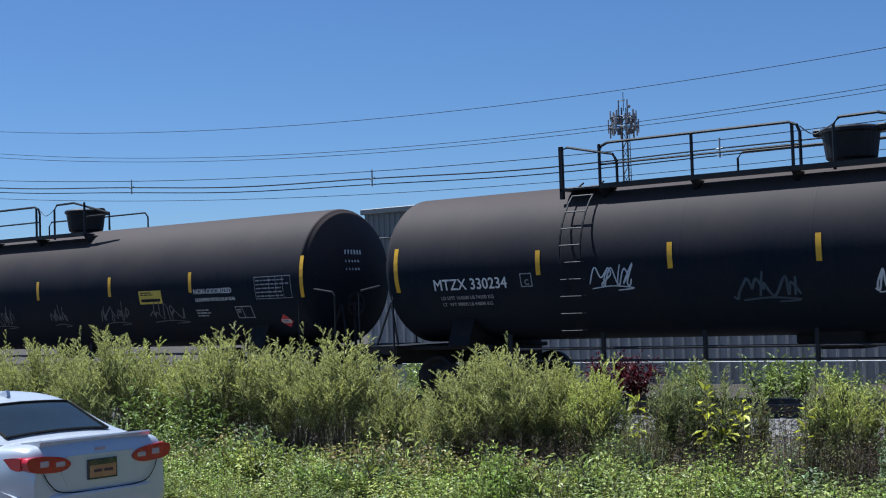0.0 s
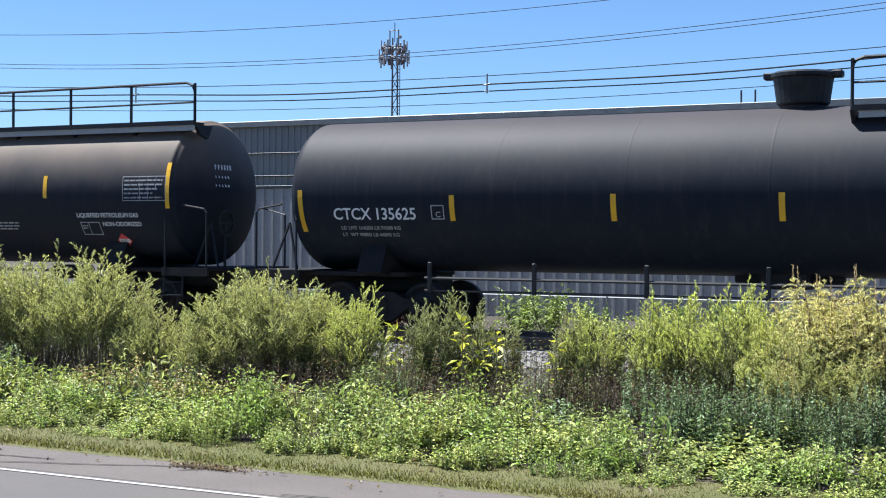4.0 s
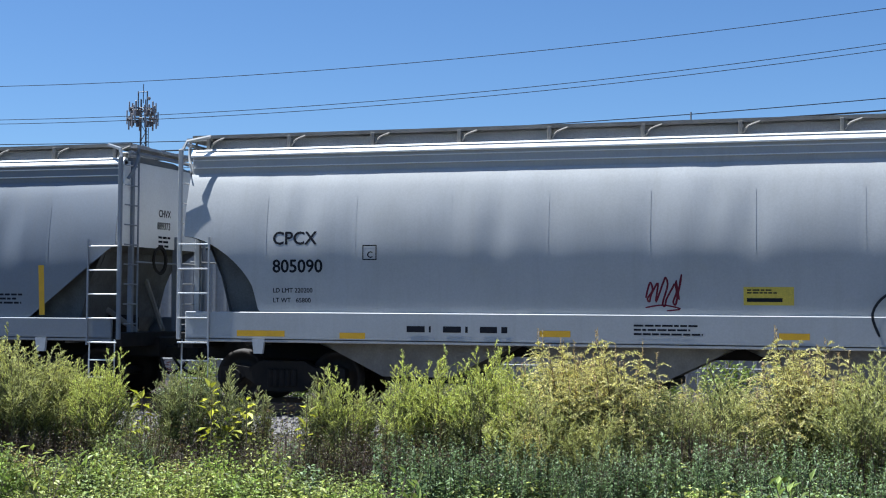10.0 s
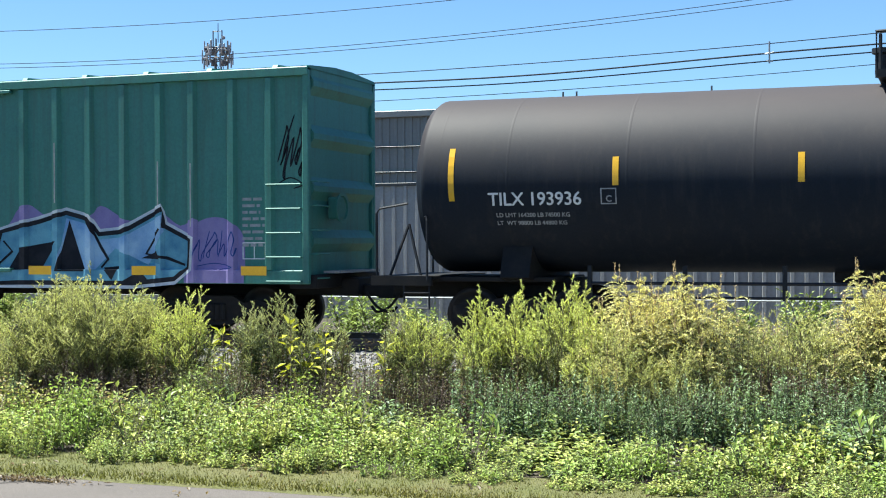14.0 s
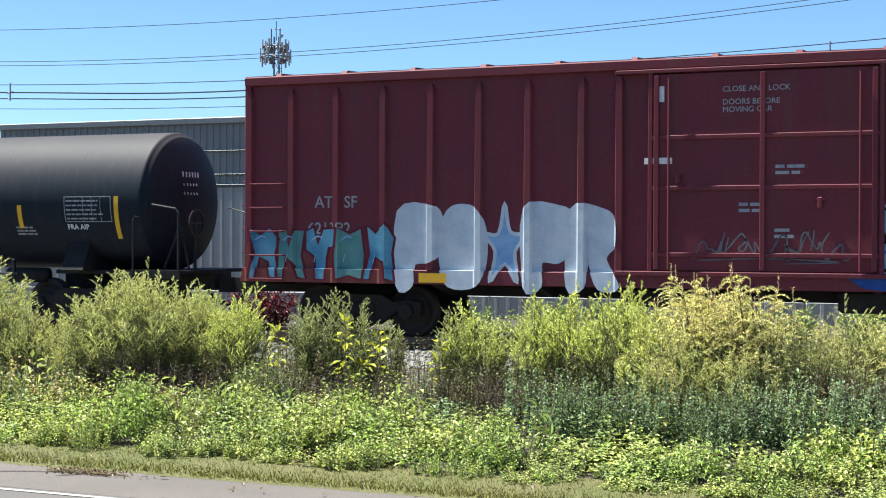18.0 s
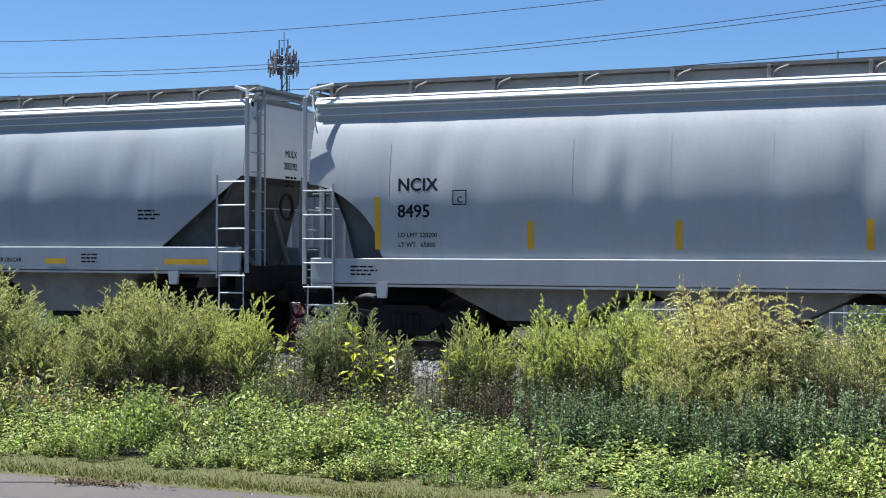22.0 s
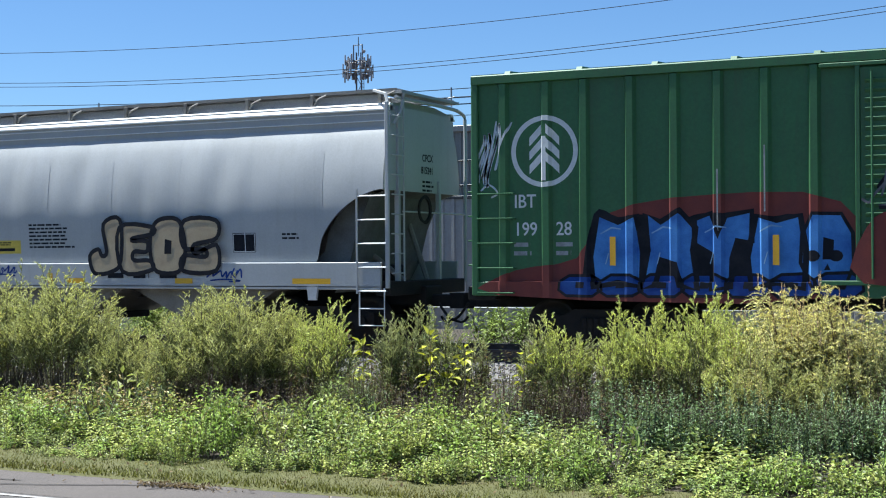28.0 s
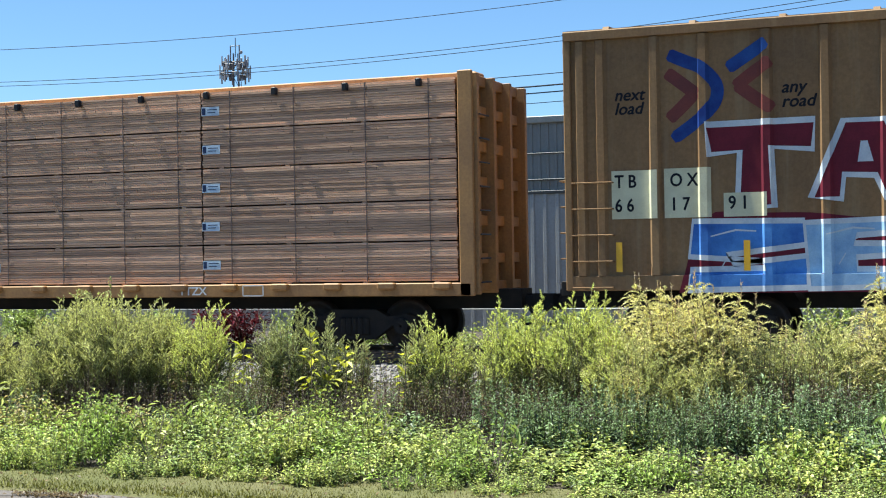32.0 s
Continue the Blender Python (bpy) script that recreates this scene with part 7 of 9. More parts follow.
def build_plants():
    rng = random.Random(21)
    kinds = {"gold": ([feather_meshes(11 + k, 0.56, 90, "gold", 0.48, 0.22, 0.17, 18, 26, 0.58, thick=0.0027, bit=(0.012, 0.028), mess=0.8) for k in range(3)], "goldenrod_bush", "rounded feathery yellow-green goldenrod bush on the railway bank"),
             "straw": ([feather_meshes(31 + k, 0.36, 60, "straw", 0.42, 0.62, 0.25, 17, 36, 0.45, -0.12, 0.0027, bit=(0.012, 0.026), tail=0.4, mess=0.75) for k in range(3)], "goldenrod_bush", "tall goldenrod bush gone to straw-coloured plumes"),
             "grey": ([feather_meshes(41 + k, 0.22, 24, "grey", 0.34, 0.12, 0.17, 20, 24, 0.62, thick=0.003, bit=(0.012, 0.030), mess=0.8) for k in range(3)], "weed_clump", "slender grey-green weed spires on the bank"),
             "bright": ([feather_meshes(51 + k, 0.32, 42, "bright", 0.40, 0.12, 0.16, 20, 26, 0.62, thick=0.003, bit=(0.012, 0.030), mess=0.85) for k in range(3)], "weed_bush", "bright yellow-green weeds with upright feathery tips"),
             "green": ([feather_meshes(55 + k, 0.60, 60, "green", 0.25, 0.4, 0.17, 15, 11, 0.4) for k in range(2)], "weed_bush", "dull green weedy bush on the bank")}
    # bearing to the left, distance ahead, height, kind
    spots = [(58.6, 15.3, 1.90, "gold"), (55.6, 15.0, 1.85, "gold"), (52.8, 15.6, 1.80, "gold"), (50.0, 15.1, 1.95, "gold"), (47.4, 15.9, 1.50, "bright"), (45.4, 15.3, 1.92, "gold"), (43.0, 15.5, 1.75, "gold"), (40.9, 15.3, 1.98, "gold"),
             (38.7, 15.2, 1.32, "gold"), (37.0, 15.0, 1.05, "gold"), (39.6, 17.0, 1.45, "green"), (35.6, 15.5, 1.72, "gold"), (33.8, 15.5, 1.75, "gold"), (34.7, 16.2, 1.72, "gold"), (32.4, 15.8, 1.5, "gold"), (30.6, 15.6, 1.58, "bright"), (31.6, 16.0, 1.42, "bright"), (29.6, 14.9, 0.85, "green"),
             (27.9, 15.6, 1.50, "grey"), (26.9, 15.7, 1.57, "grey"), (25.8, 15.6, 1.48, "grey"), (24.6, 16.2, 1.22, "grey"), (22.0, 15.6, 1.38, "grey"), (21.2, 15.7, 1.42, "bright"), (20.2, 16.0, 1.25, "grey"), (18.6, 15.6, 1.52, "bright"), (17.4, 15.7, 1.58, "bright"),
             (16.2, 16.2, 1.40, "bright"), (15.3, 15.5, 1.70, "bright"), (14.1, 15.2, 1.45, "bright"), (13.3, 14.9, 1.28, "gold"), (12.2, 15.3, 1.82, "straw"), (11.2, 15.5, 1.72, "straw"), (9.7, 15.4, 1.84, "straw"), (8.4, 15.2, 1.32, "green"), (10.4, 14.8, 1.05, "gold"), (12.9, 14.7, 0.98, "straw"),
             (7.0, 16.6, 1.25, "straw"), (6.0, 15.6, 1.42, "gold"), (4.2, 16.4, 1.20, "green"), (2.6, 15.4, 1.84, "straw"), (1.6, 15.7, 1.70, "straw"), (-0.2, 15.2, 1.66, "gold"), (-2.6, 15.6, 1.7, "gold"), (-5.4, 15.6, 1.7, "gold")]
    spots += [(57.2, 16.3, 1.75, "gold"), (54.4, 16.5, 1.75, "gold"), (51.4, 16.4, 1.8, "gold"), (48.8, 16.6, 1.75, "bright"), (46.6, 16.4, 1.7, "gold"), (44.2, 16.6, 1.6, "gold")]
    for b, y, h, kind in spots:
        h *= 1.10 if b > 41.8 else 1.0
        meshes, name, label = kinds[kind]
        plant(name, rng.choice(meshes), bearing_x(b, y), y, h, rng.uniform(-40, 40) if kind == "straw" else rng.uniform(0, 360), label, "bush", "bushes on the bank")
    # leafy brambles and low fill between the bushes
    bramble = []
    for k in range(2):
        r2 = random.Random(140 + k)
        s, st = Shape(), Shape()
        for j in range(34):
            a2 = r2.uniform(0, 6.283)
            q2 = math.sqrt(r2.random())
            top = Vector((math.cos(a2) * 0.62 * q2, math.sin(a2) * 0.5 * q2, (1 - 0.5 * q2 * q2) * r2.uniform(0.55, 1.0)))
            st.tube([(top.x * 0.3, top.y * 0.3, 0), (top.x * 0.6, top.y * 0.6, top.z * 0.7), top], 0.006, 3, taper=0.5)
            for m in range(34):
                u = r2.uniform(0.3, 1.0)
                d2 = rand_dir(r2, 0.2)
                leaf(s, Vector((top.x * u, top.y * u, top.z * u)) + d2 * r2.uniform(0.01, 0.10), d2, Vector((0, 0, 1)), r2.uniform(0.05, 0.085), r2.uniform(0.028, 0.045))
        bramble.append([("stalk", st.mesh("stalk", STEM)), ("leafage", s.mesh("leafage", LEAF_BLUISH if k == 0 else LEAF_BROAD))])
    for b, y, h in ((54.2, 14.6, 1.15), (51.6, 14.7, 1.2), (48.6, 14.7, 1.30), (46.6, 14.6, 1.35), (44.6, 14.4, 0.75), (47.6, 14.0, 0.8), (50.2, 14.0, 0.75), (39.0, 14.4, 0.5), (29.8, 14.8, 0.75), (8.2, 14.9, 0.9), (6.2, 14.6, 0.8), (4.0, 14.8, 0.8), (0.8, 14.8, 0.8)):
        plant("bramble_bush", bramble[0 if rng.random() < 0.65 else 1], bearing_x(b, y), y, h, rng.uniform(0, 360), "leafy green bramble on the railway bank", "bush", "bushes on the bank")
    for b, y, h in ((56.8, 15.8, 1.3), (54.0, 16.2, 1.35), (51.2, 16.0, 1.3), (48.8, 16.2, 1.4), (46.3, 16.2, 1.35), (44.0, 16.2, 1.3), (42.0, 16.4, 1.4), (39.8, 15.9, 1.2), (37.8, 16.0, 1.25), (36.6, 16.4, 1.3), (33.0, 16.4, 1.2), (13.6, 16.2, 1.3), (11.4, 16.4, 1.3), (8.6, 16.2, 1.2), (5.2, 16.0, 1.1), (3.4, 15.9, 1.2), (0.6, 16.2, 1.2), (-1.6, 16.2, 1.3)):
        meshes, name, label = kinds["green" if rng.random() < 0.6 else "grey" if rng.random() < 0.6 else "bright"]
        plant(name, rng.choice(meshes), bearing_x(b, y), y, h * 0.66, rng.uniform(0, 360), label, "bush", "bushes on the bank")
    # second row, lower and farther
    for k in range(34):
        b = 57 - 1.85 * k + rng.uniform(-0.6, 0.6)
        if 17 < b < 31 and rng.random() < 0.8 or rng.random() < 0.3:
            continue
        meshes, name, label = kinds[rng.choice(("green", "grey", "bright", "green"))]
        y = rng.uniform(17.2, 18.8)
        plant(name, rng.choice(meshes), bearing_x(b, y), y, rng.uniform(0.75, 1.05), rng.uniform(0, 360), label, "bush", "bushes on the bank")
    dry = [dry_stem_meshes(61 + k, 1.0, 30, 0.55) for k in range(3)]
    ashen = [dry_stem_meshes(65 + k, 1.0, 46, 0.6, 0.85) for k in range(2)]
    for k in range(34):
        b = 34 - 1.05 * k + rng.uniform(-0.4, 0.4)
        y = rng.uniform(14.7, 16.6)
        plant("dry_weed_stand", dry[k % 3], bearing_x(b, y), y, rng.uniform(0.7, 1.1), rng.uniform(-15, 15), "thin reddish weed stems with few leaves", "weeds", "dry weeds on the bank")
    for k in range(16):
        b = 36 - 2.0 * k + rng.uniform(-0.4, 0.4)
        y = rng.uniform(14.5, 15.3)
        plant("dry_weed_stand", ashen[k % 2], bearing_x(b, y), y, rng.uniform(0.5, 0.85), rng.uniform(-15, 15), "thin ashen weed stems with dead leaves", "weeds", "dry weeds on the bank")
    spires = [spire_meshes(71 + k, 1.0, 26, 0.42) for k in range(3)]
    for k in range(26):
        b = 18.5 - 0.85 * k + rng.uniform(-0.3, 0.3)
        y = rng.uniform(13.2, 14.6)
        plant("mugwort_clump", spires[k % 3], bearing_x(b, y), y, rng.uniform(0.62, 0.92), rng.uniform(0, 360), "upright grey-green mugwort stems", "weeds", "mugwort on the bank")
    for k in range(13):
        b = 57 - 2.8 * k + rng.uniform(-0.6, 0.6)
        y = rng.uniform(13.7, 14.7)
        plant("mugwort_clump", spires[k % 3], bearing_x(b, y), y, rng.uniform(0.40, 0.62), rng.uniform(0, 360), "upright grey-green mugwort stems", "weeds", "mugwort on the bank")
    blends = {"leafy": (LEAF_BROAD, LEAF_YELLOWISH), "yellow": (LEAF_YELLOWISH, LEAF_SUNNY), "sunny": (LEAF_SUNNY, LEAF_BROAD), "dull": (LEAF_BLUISH, LEAF_BROAD), "dry": (LEAF_TAN, LEAF_YELLOWISH)}
    covers = {n: [clump_mesh(81 + 7 * i + k, 0.50, 52, 15, 0.066 + 0.014 * k, m) for k in range(3)] for i, (n, m) in enumerate(blends.items())}
    # the growth rises from the mown edge towards the bushes
    for row, (y0, n, h) in enumerate(((11.50, 62, 0.22), (11.95, 50, 0.34), (12.5, 40, 0.45), (13.05, 38, 0.52), (13.6, 36, 0.52), (14.2, 26, 0.36), (15.2, 20, 0.30), (16.6, 18, 0.40))):
        for k in range(n):
            x = -23.5 + 26.5 * (k + rng.random() * 0.95) / n
            y = y0 + rng.uniform(-0.10, 0.10)
            right = -x / y < 0.40
            mound = noise.noise((x * 0.9, y * 0.9, 2.5))
            if 2 < row < 6 and mound < -0.26:
                continue
            if row < 3:
                i = rng.choice(("sunny", "leafy", "yellow", "leafy") if right else ("yellow", "yellow", "sunny", "leafy"))
            elif row < 6:
                i = rng.choice(("dull", "leafy", "dull") if right else ("leafy", "yellow", "yellow", "dull") if row < 5 else ("leafy", "dry", "dull", "yellow"))
            else:
                i = rng.choice(("dull", "leafy"))
            if row in (4, 5) and -x / y > 0.62 and rng.random() < 0.35:
                i = "dry"
            wide = rng.uniform(0.75, 1.1) * (0.52 if row == 0 else 0.78 if row == 1 else 1.0)
            plant("undergrowth_patch", rng.choice(covers[i]), x, y, wide, rng.uniform(0, 360), "low tangle of green bramble and weed leaves" if i != "dry" else "low tangle of dry tan leaves", "undergrowth", "undergrowth on the bank", tall=2.0 * h * rng.uniform(0.75, 1.2) * (1 + 0.6 * mound))
    # docks and burdock with large pale leaves among the undergrowth
    big = []
    for k in range(2):
        r2 = random.Random(90 + k)
        s, st = Shape(), Shape()
        for j in range(7):
            a2, h2 = r2.uniform(0, 6.28), r2.uniform(0.25, 0.55)
            top = Vector((math.cos(a2) * 0.2, math.sin(a2) * 0.2, h2))
            st.tube([(0, 0, 0), top], 0.005, 3)
            for m in range(4):
                d2 = rand_dir(r2, 0.15)
                leaf(s, top * (0.55 + 0.15 * m), d2, Vector((0, 0, 1)), r2.uniform(0.08, 0.14), r2.uniform(0.035, 0.06))
        big.append([("stalk", st.mesh("stalk", STEM)), ("leafage", s.mesh("leafage", LEAF_YELLOWISH if k else LEAF_BROAD))])
    for k in range(34):
        x, y = rng.uniform(-22, 2), rng.uniform(11.9, 13.9)
        plant("broad_leaved_weed", big[k % 2], x, y, rng.uniform(0.8, 1.25), rng.uniform(0, 360), "weed with large pale green leaves", "weeds", "broad-leaved weeds on the bank")
    # sapling with bright yellow leaves
    for b, y, h, n in ((25.0, 15.0, 1.0, 16), (26.4, 15.2, 1.18, 24), (29.1, 15.2, 1.04, 26), (22.6, 15.2, 0.95, 10), (25.7, 15.3, 0.85, 10)):
        r2 = random.Random(int(b * 10))
        st, fo = Shape(), Shape()
        st.tube([(0, 0, 0), (0.02, 0, h * 0.6), (0, 0.02, h)], 0.009, 4, taper=0.4)
        for k in range(n):
            d = rand_dir(r2, 0.25)
            leaf(fo, Vector((0, 0, h * r2.uniform(0.45, 1.0))) + d * 0.04, d, Vector((0, 0, 1)), r2.uniform(0.09, 0.16), r2.uniform(0.055, 0.09))
        plant("yellow_sapling", [("stem", st.mesh("stem", STEM)), ("leafage", fo.mesh("leafage", LEAF_BRIGHT))], bearing_x(b, y), y, 1.0, 0, "small sapling with bright yellow leaves", "sapling", "saplings")
    # growth beyond the track
    r2 = random.Random(5)
    far = []
    for mat in (LEAF_BROAD, LEAF_RED, LEAF_BROAD):
        s, st = Shape(), Shape()
        for k in range(9):
            a = r2.uniform(0, 2 * math.pi)
            top = Vector((math.cos(a) * 0.5, math.sin(a) * 0.4, r2.uniform(0.8, 1.3)))
            st.tube([(0, 0, 0), top * 0.6, top], 0.015, 4, taper=0.4)
            for j in range(90):
                d = rand_dir(r2, 0.15)
                leaf(s, top * r2.uniform(0.35, 1.02) + d * r2.uniform(0.02, 0.25), d, Vector((0, 0, 1)), r2.uniform(0.09, 0.17), r2.uniform(0.04, 0.07))
        far.append([("branch", st.mesh("branch", STEM)), ("leafage", s.mesh("leafage", mat))])
    for x in (-36, -34.5, -33, -31.4, -30, -28.6, -27.2, -25.8, -24.4, -23.0, -21.8, -20.6, -19.2, -17.9, -14.6, -13.4, -12.2, -11.0, -9.6, -8.4, -7.2, -5.9, -4.4, -2.9, -1.5, 0.4, 2.0, 3.5):
        plant("shrub", far[0] if abs(x + 14) > 0 else far[1], x, r2.uniform(28.5, 30.2), r2.uniform(0.75, 1.1), r2.uniform(0, 360), "leafy green shrub beyond the track", "shrub", "shrubs beyond the track")
    for x in (-15.9, -16.6):
        plant("shrub", far[1], x, 28.6, 1.0, x * 50, "dark red leafy shrub beyond the track", "shrub", "shrubs beyond the track")
    for k in range(30):
        x, y = -38 + 1.4 * k + r2.uniform(-0.3, 0.3), r2.uniform(26.8, 29.5)
        plant("undergrowth_patch", covers["dull"][k % 3] if k % 2 else covers["leafy"][k % 3], x, y, r2.uniform(1.0, 1.5), r2.uniform(0, 360), "low green weeds beyond the track", "undergrowth", "undergrowth beyond the track", tall=r2.uniform(1.0, 1.8))
    for k in range(18):
        x, y = -62 + 1.4 * k + r2.uniform(-0.3, 0.3), r2.uniform(26.8, 29.5)
        plant("undergrowth_patch", covers["dull"][k % 3] if k % 2 else covers["leafy"][k % 3], x, y, r2.uniform(1.2, 1.7), r2.uniform(0, 360), "low green weeds beyond the track", "undergrowth", "undergrowth beyond the track", tall=r2.uniform(1.0, 1.8))
    # grass on the verge
    s = Shape()
    for k in range(60000):
        x, y = rng.uniform(-20, 1.5), ROAD_EDGE + 1.1 * rng.random() ** 0.9
        p = Vector((x, y, 0.02))
        a = rng.uniform(0, 2 * math.pi)
        h = rng.uniform(-0.015, 0.022) * (1 + (y - 10.5) * 0.3)
        q = Vector((math.cos(a), math.sin(a), 0)) * 0.006
        t = p + Vector((rng.uniform(-0.03, 0.03), rng.uniform(-0.03, 0.03), h + 0.03))
        n = len(s.v)
        s.v += [tuple(p + q), tuple(p - q), tuple(t)]
        s.f.append((n, n + 1, n + 2))
    ob = new("grass", s.mesh("grass", GRASS_BLADE))
    tagged(ob, "short mown grass, green and straw-coloured", "grass", kind="stuff")
    s = Shape()
    for k in range(260):
        x, y = rng.uniform(-19, 1), rng.uniform(10.1, 11.5)
        d = rand_dir(rng, 0.1)
        leaf(s, Vector((x, y, 0.03 if y < 10.5 else 0.08)), d, Vector((0, 0, 1)), rng.uniform(0.03, 0.07), rng.uniform(0.02, 0.04))
    for k in range(420):
        x, y = -7.7 + rng.gauss(0, 0.22), 10.42 + rng.gauss(0, 0.05)
        d = rand_dir(rng, 0.1)
        leaf(s, Vector((x, y, 0.025)), d, Vector((0, 0, 1)), rng.uniform(0.02, 0.05), rng.uniform(0.012, 0.03))
    ob = new("fallen_leaves", s.mesh("fallen_leaves", LEAF_DRY))
    tagged(ob, "scattered dry fallen leaves on the verge", "fallen leaves", kind="stuff")


# ---- the train, in order ----
def build_train():
    R = random.Random
    lpg_stripes = (-8.68, -5.31, -2.58, 0.12, 2.80, 5.54, 8.92)
    lpg = [("notice", 3.81, 2.17, 1.0), ("text:NON-ODORIZED", 5.63, 2.35, 0.95), ("text:LIQUEFIED PETROLEUM GAS", 5.65, 2.18, 0.62), ("bars", 5.58, 1.95, 0.6), ("table", 7.54, 2.17, 1.0), ("frame", 6.82, 1.73, 1.0), ("placard", 8.17, 1.61, 1.0)]
    side_tag = lambda x, z, o=0.0: (x, -1.632 - o, z)

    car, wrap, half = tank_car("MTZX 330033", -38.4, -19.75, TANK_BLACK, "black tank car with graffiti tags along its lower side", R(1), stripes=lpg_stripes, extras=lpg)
    r = R(100)
    for x, w in ((-2.2, 1.2), (0.4, 0.7), (2.3, 1.0), (4.0, 1.3)):
        scribble(car, wrap, x, 1.75, w, 0.4, r, SPRAY["chalk"], strokes=6, thick=0.03)
    car, wrap, half = tank_car("MTZX 330234", -18.25, 0.40, TANK_BLACK, "black tank car with a top walkway and small graffiti tags", R(2), stripes=lpg_stripes, extras=lpg)
    r = R(101)
    scribble(car, wrap, -4.25, 2.14, 0.95, 0.40, r, SPRAY["white"], thick=0.028)
    scribble(car, wrap, -1.40, 1.80, 1.15, 0.42, r, SPRAY["faint"], thick=0.05)
    scribble(car, wrap, 0.95, 1.86, 1.30, 0.36, r, SPRAY["white"], strokes=7)
    scribble(car, wrap, 2.88, 1.52, 0.55, 0.72, r, SPRAY["white"], strokes=4)
    scribble(car, wrap, 3.65, 1.76, 0.90, 0.44, r, SPRAY["faint"], thick=0.06)
    car, wrap, half = tank_car("CTCX|780021", 1.95, 20.05, TANK_DUSTY_LIT, "dusty black tank car, sunlit tone painted on top, with a full-length top walkway", R(3), walkway=(-8.45, 8.95), platform_style="full", ladder=-8.75, bonnet=0.35, zc=2.62,
                               stripes=(-8.20, -5.19, -2.45, 0.26, 2.74, 5.47, 8.60), end_stripe=(2.27, 3.18), text_at=-7.02, text_z=2.01, text_w=0.92,
                               extras=[("notice", 1.84, 1.68, 1.0), ("bars", 3.85, 1.95, 1.0), ("text:LIQUEFIED PETROLEUM GAS", 6.25, 2.09, 0.78), ("text:NON-ODORIZED", 6.87, 1.90, 0.78), ("table", 7.49, 2.42, 1.0), ("frame", 6.30, 1.69, 1.2), ("placard", 7.26, 1.54, 1.0)])
    s = Shape()
    lettering(s, "We CANT STOP", -1.36, 1.87, 0.34, lift(wrap, 0.006), 1.20, -0.004)
    part("graffiti_words", s, SPRAY["chalk"], car, "faint chalky spray words: We CANT STOP")
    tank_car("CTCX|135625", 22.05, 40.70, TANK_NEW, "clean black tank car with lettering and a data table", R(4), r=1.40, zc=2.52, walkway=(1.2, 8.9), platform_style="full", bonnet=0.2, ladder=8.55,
             stripes=(-8.75, -5.6, -2.6, 0.2, 2.4, 4.89, 8.38), end_stripe=(1.80, 2.60), text_at=-8.05, text_z=2.05,
             extras=[("notice", 3.57, 2.25, 0.92), ("text:LIQUEFIED PETROLEUM GAS", 2.6, 1.95, 0.7), ("bars", 5.3, 1.9, 1.0), ("table", 7.21, 2.22, 1.0), ("frame", 6.96, 1.72, 1.0), ("placard", 7.93, 1.54, 1.0)])
    tank_car("MTZX 330402", 42.05, 60.70, TANK_BLACK, "black tank car with a top walkway and white lettering", R(5), stripes=lpg_stripes, extras=lpg)

    car, wrap, half, zs = hopper_car("CHVX|889373", 62.15, 80.3, HOPPER_GREY, "light grey covered hopper with a graffiti tag", R(6), "line", end_paint=CHORD_WHITE, bays=3, top=4.27, sill_bottom=1.08, sill_h=0.37, supports=14, text_at=-7.48, text_z=(2.52, 2.12), c_at=-6.32,
                                     seams=(-7.6, -6.04, -4.33, -2.62, -0.9, 0.8, 2.5, 4.2, 5.9, 7.6), dents=((-3.8, 2.9), (-0.04, 2.95), (3.3, 2.9), (-7.0, 2.9), (6.7, 3.0), (1.6, 2.8)),
                                     marks=((-7.62, 1.46, 0.9), (-4.66, 1.47, 0.46), (-1.61, 1.47, 0.46), (1.46, 1.48, 0.46), (4.58, 1.48, 0.46), (7.48, 1.50, 0.88)),
                                     extras=[("notice", -0.40, 1.60, 1.0), ("silltext", -0.5, 0, 1.0), ("silltext", -5.6, 0, 0.4), ("repaint", -3.31, 0, 0.9), ("card", 5.87, 1.68, 1.05), ("bars", 6.55, 1.84, 0.5), ("silltext", 2.8, 0, 0.6), ("silltext", 4.3, 0, 0.5), ("sillmark", 1.75, 1.2, 0.3), ("sillmark", 5.4, 1.2, 0.3), ("sillmark", -5.55, 1.2, 0.3)])
    r = R(106)
    scribble(car, wrap, 1.75, 1.72, 1.5, 0.52, r, SPRAY["dark_blue"], strokes=6, thick=0.055, label="a dark blue scrawled tag")
    scribble(car, wrap, 2.2, 1.47, 0.6, 0.2, r, SPRAY["dark_blue"], strokes=2, thick=0.055)
    scribble(car, wrap, 4.83, 1.80, 0.6, 0.22, r, SPRAY["dark_blue"], thick=0.02)
    flow = (-7.86, -6.25, -4.6, -2.98, -1.36, 0.25, 1.86, 3.45, 5.05, 6.65, 8.2)
    car, wrap, half, zs = hopper_car("CPCX|805090", 81.4, 100.4, HOPPER_PALE, "pale grey covered hopper with dented rounded sides", R(7), "curve", bays=4, supports=12, seams=flow, dents=((-3.84, 2.95), (0.06, 2.95), (-0.4, 3.3), (4.3, 3.0), (7.2, 3.1), (-7.2, 3.2)),
                                     extras=[("notice", 0.07, 1.74, 1.0), ("sillmakers", -5.32, 0, 1), ("sillmark", -6.49, 1.15, 0.9), ("sillmark", -8.35, 1.17, 1.75), ("sillmark", -3.1, 1.22, 1.0), ("sillmark", 0.6, 1.22, 0.9), ("silltext", -1.6, 0, 1.3), ("bars", 4.9, 2.45, 1.0), ("card", 6.68, 1.72, 1.2), ("sillmark", 7.6, 1.15, 1.7), ("silltext", 7.6, 0, 0.5)])
    r = R(107)
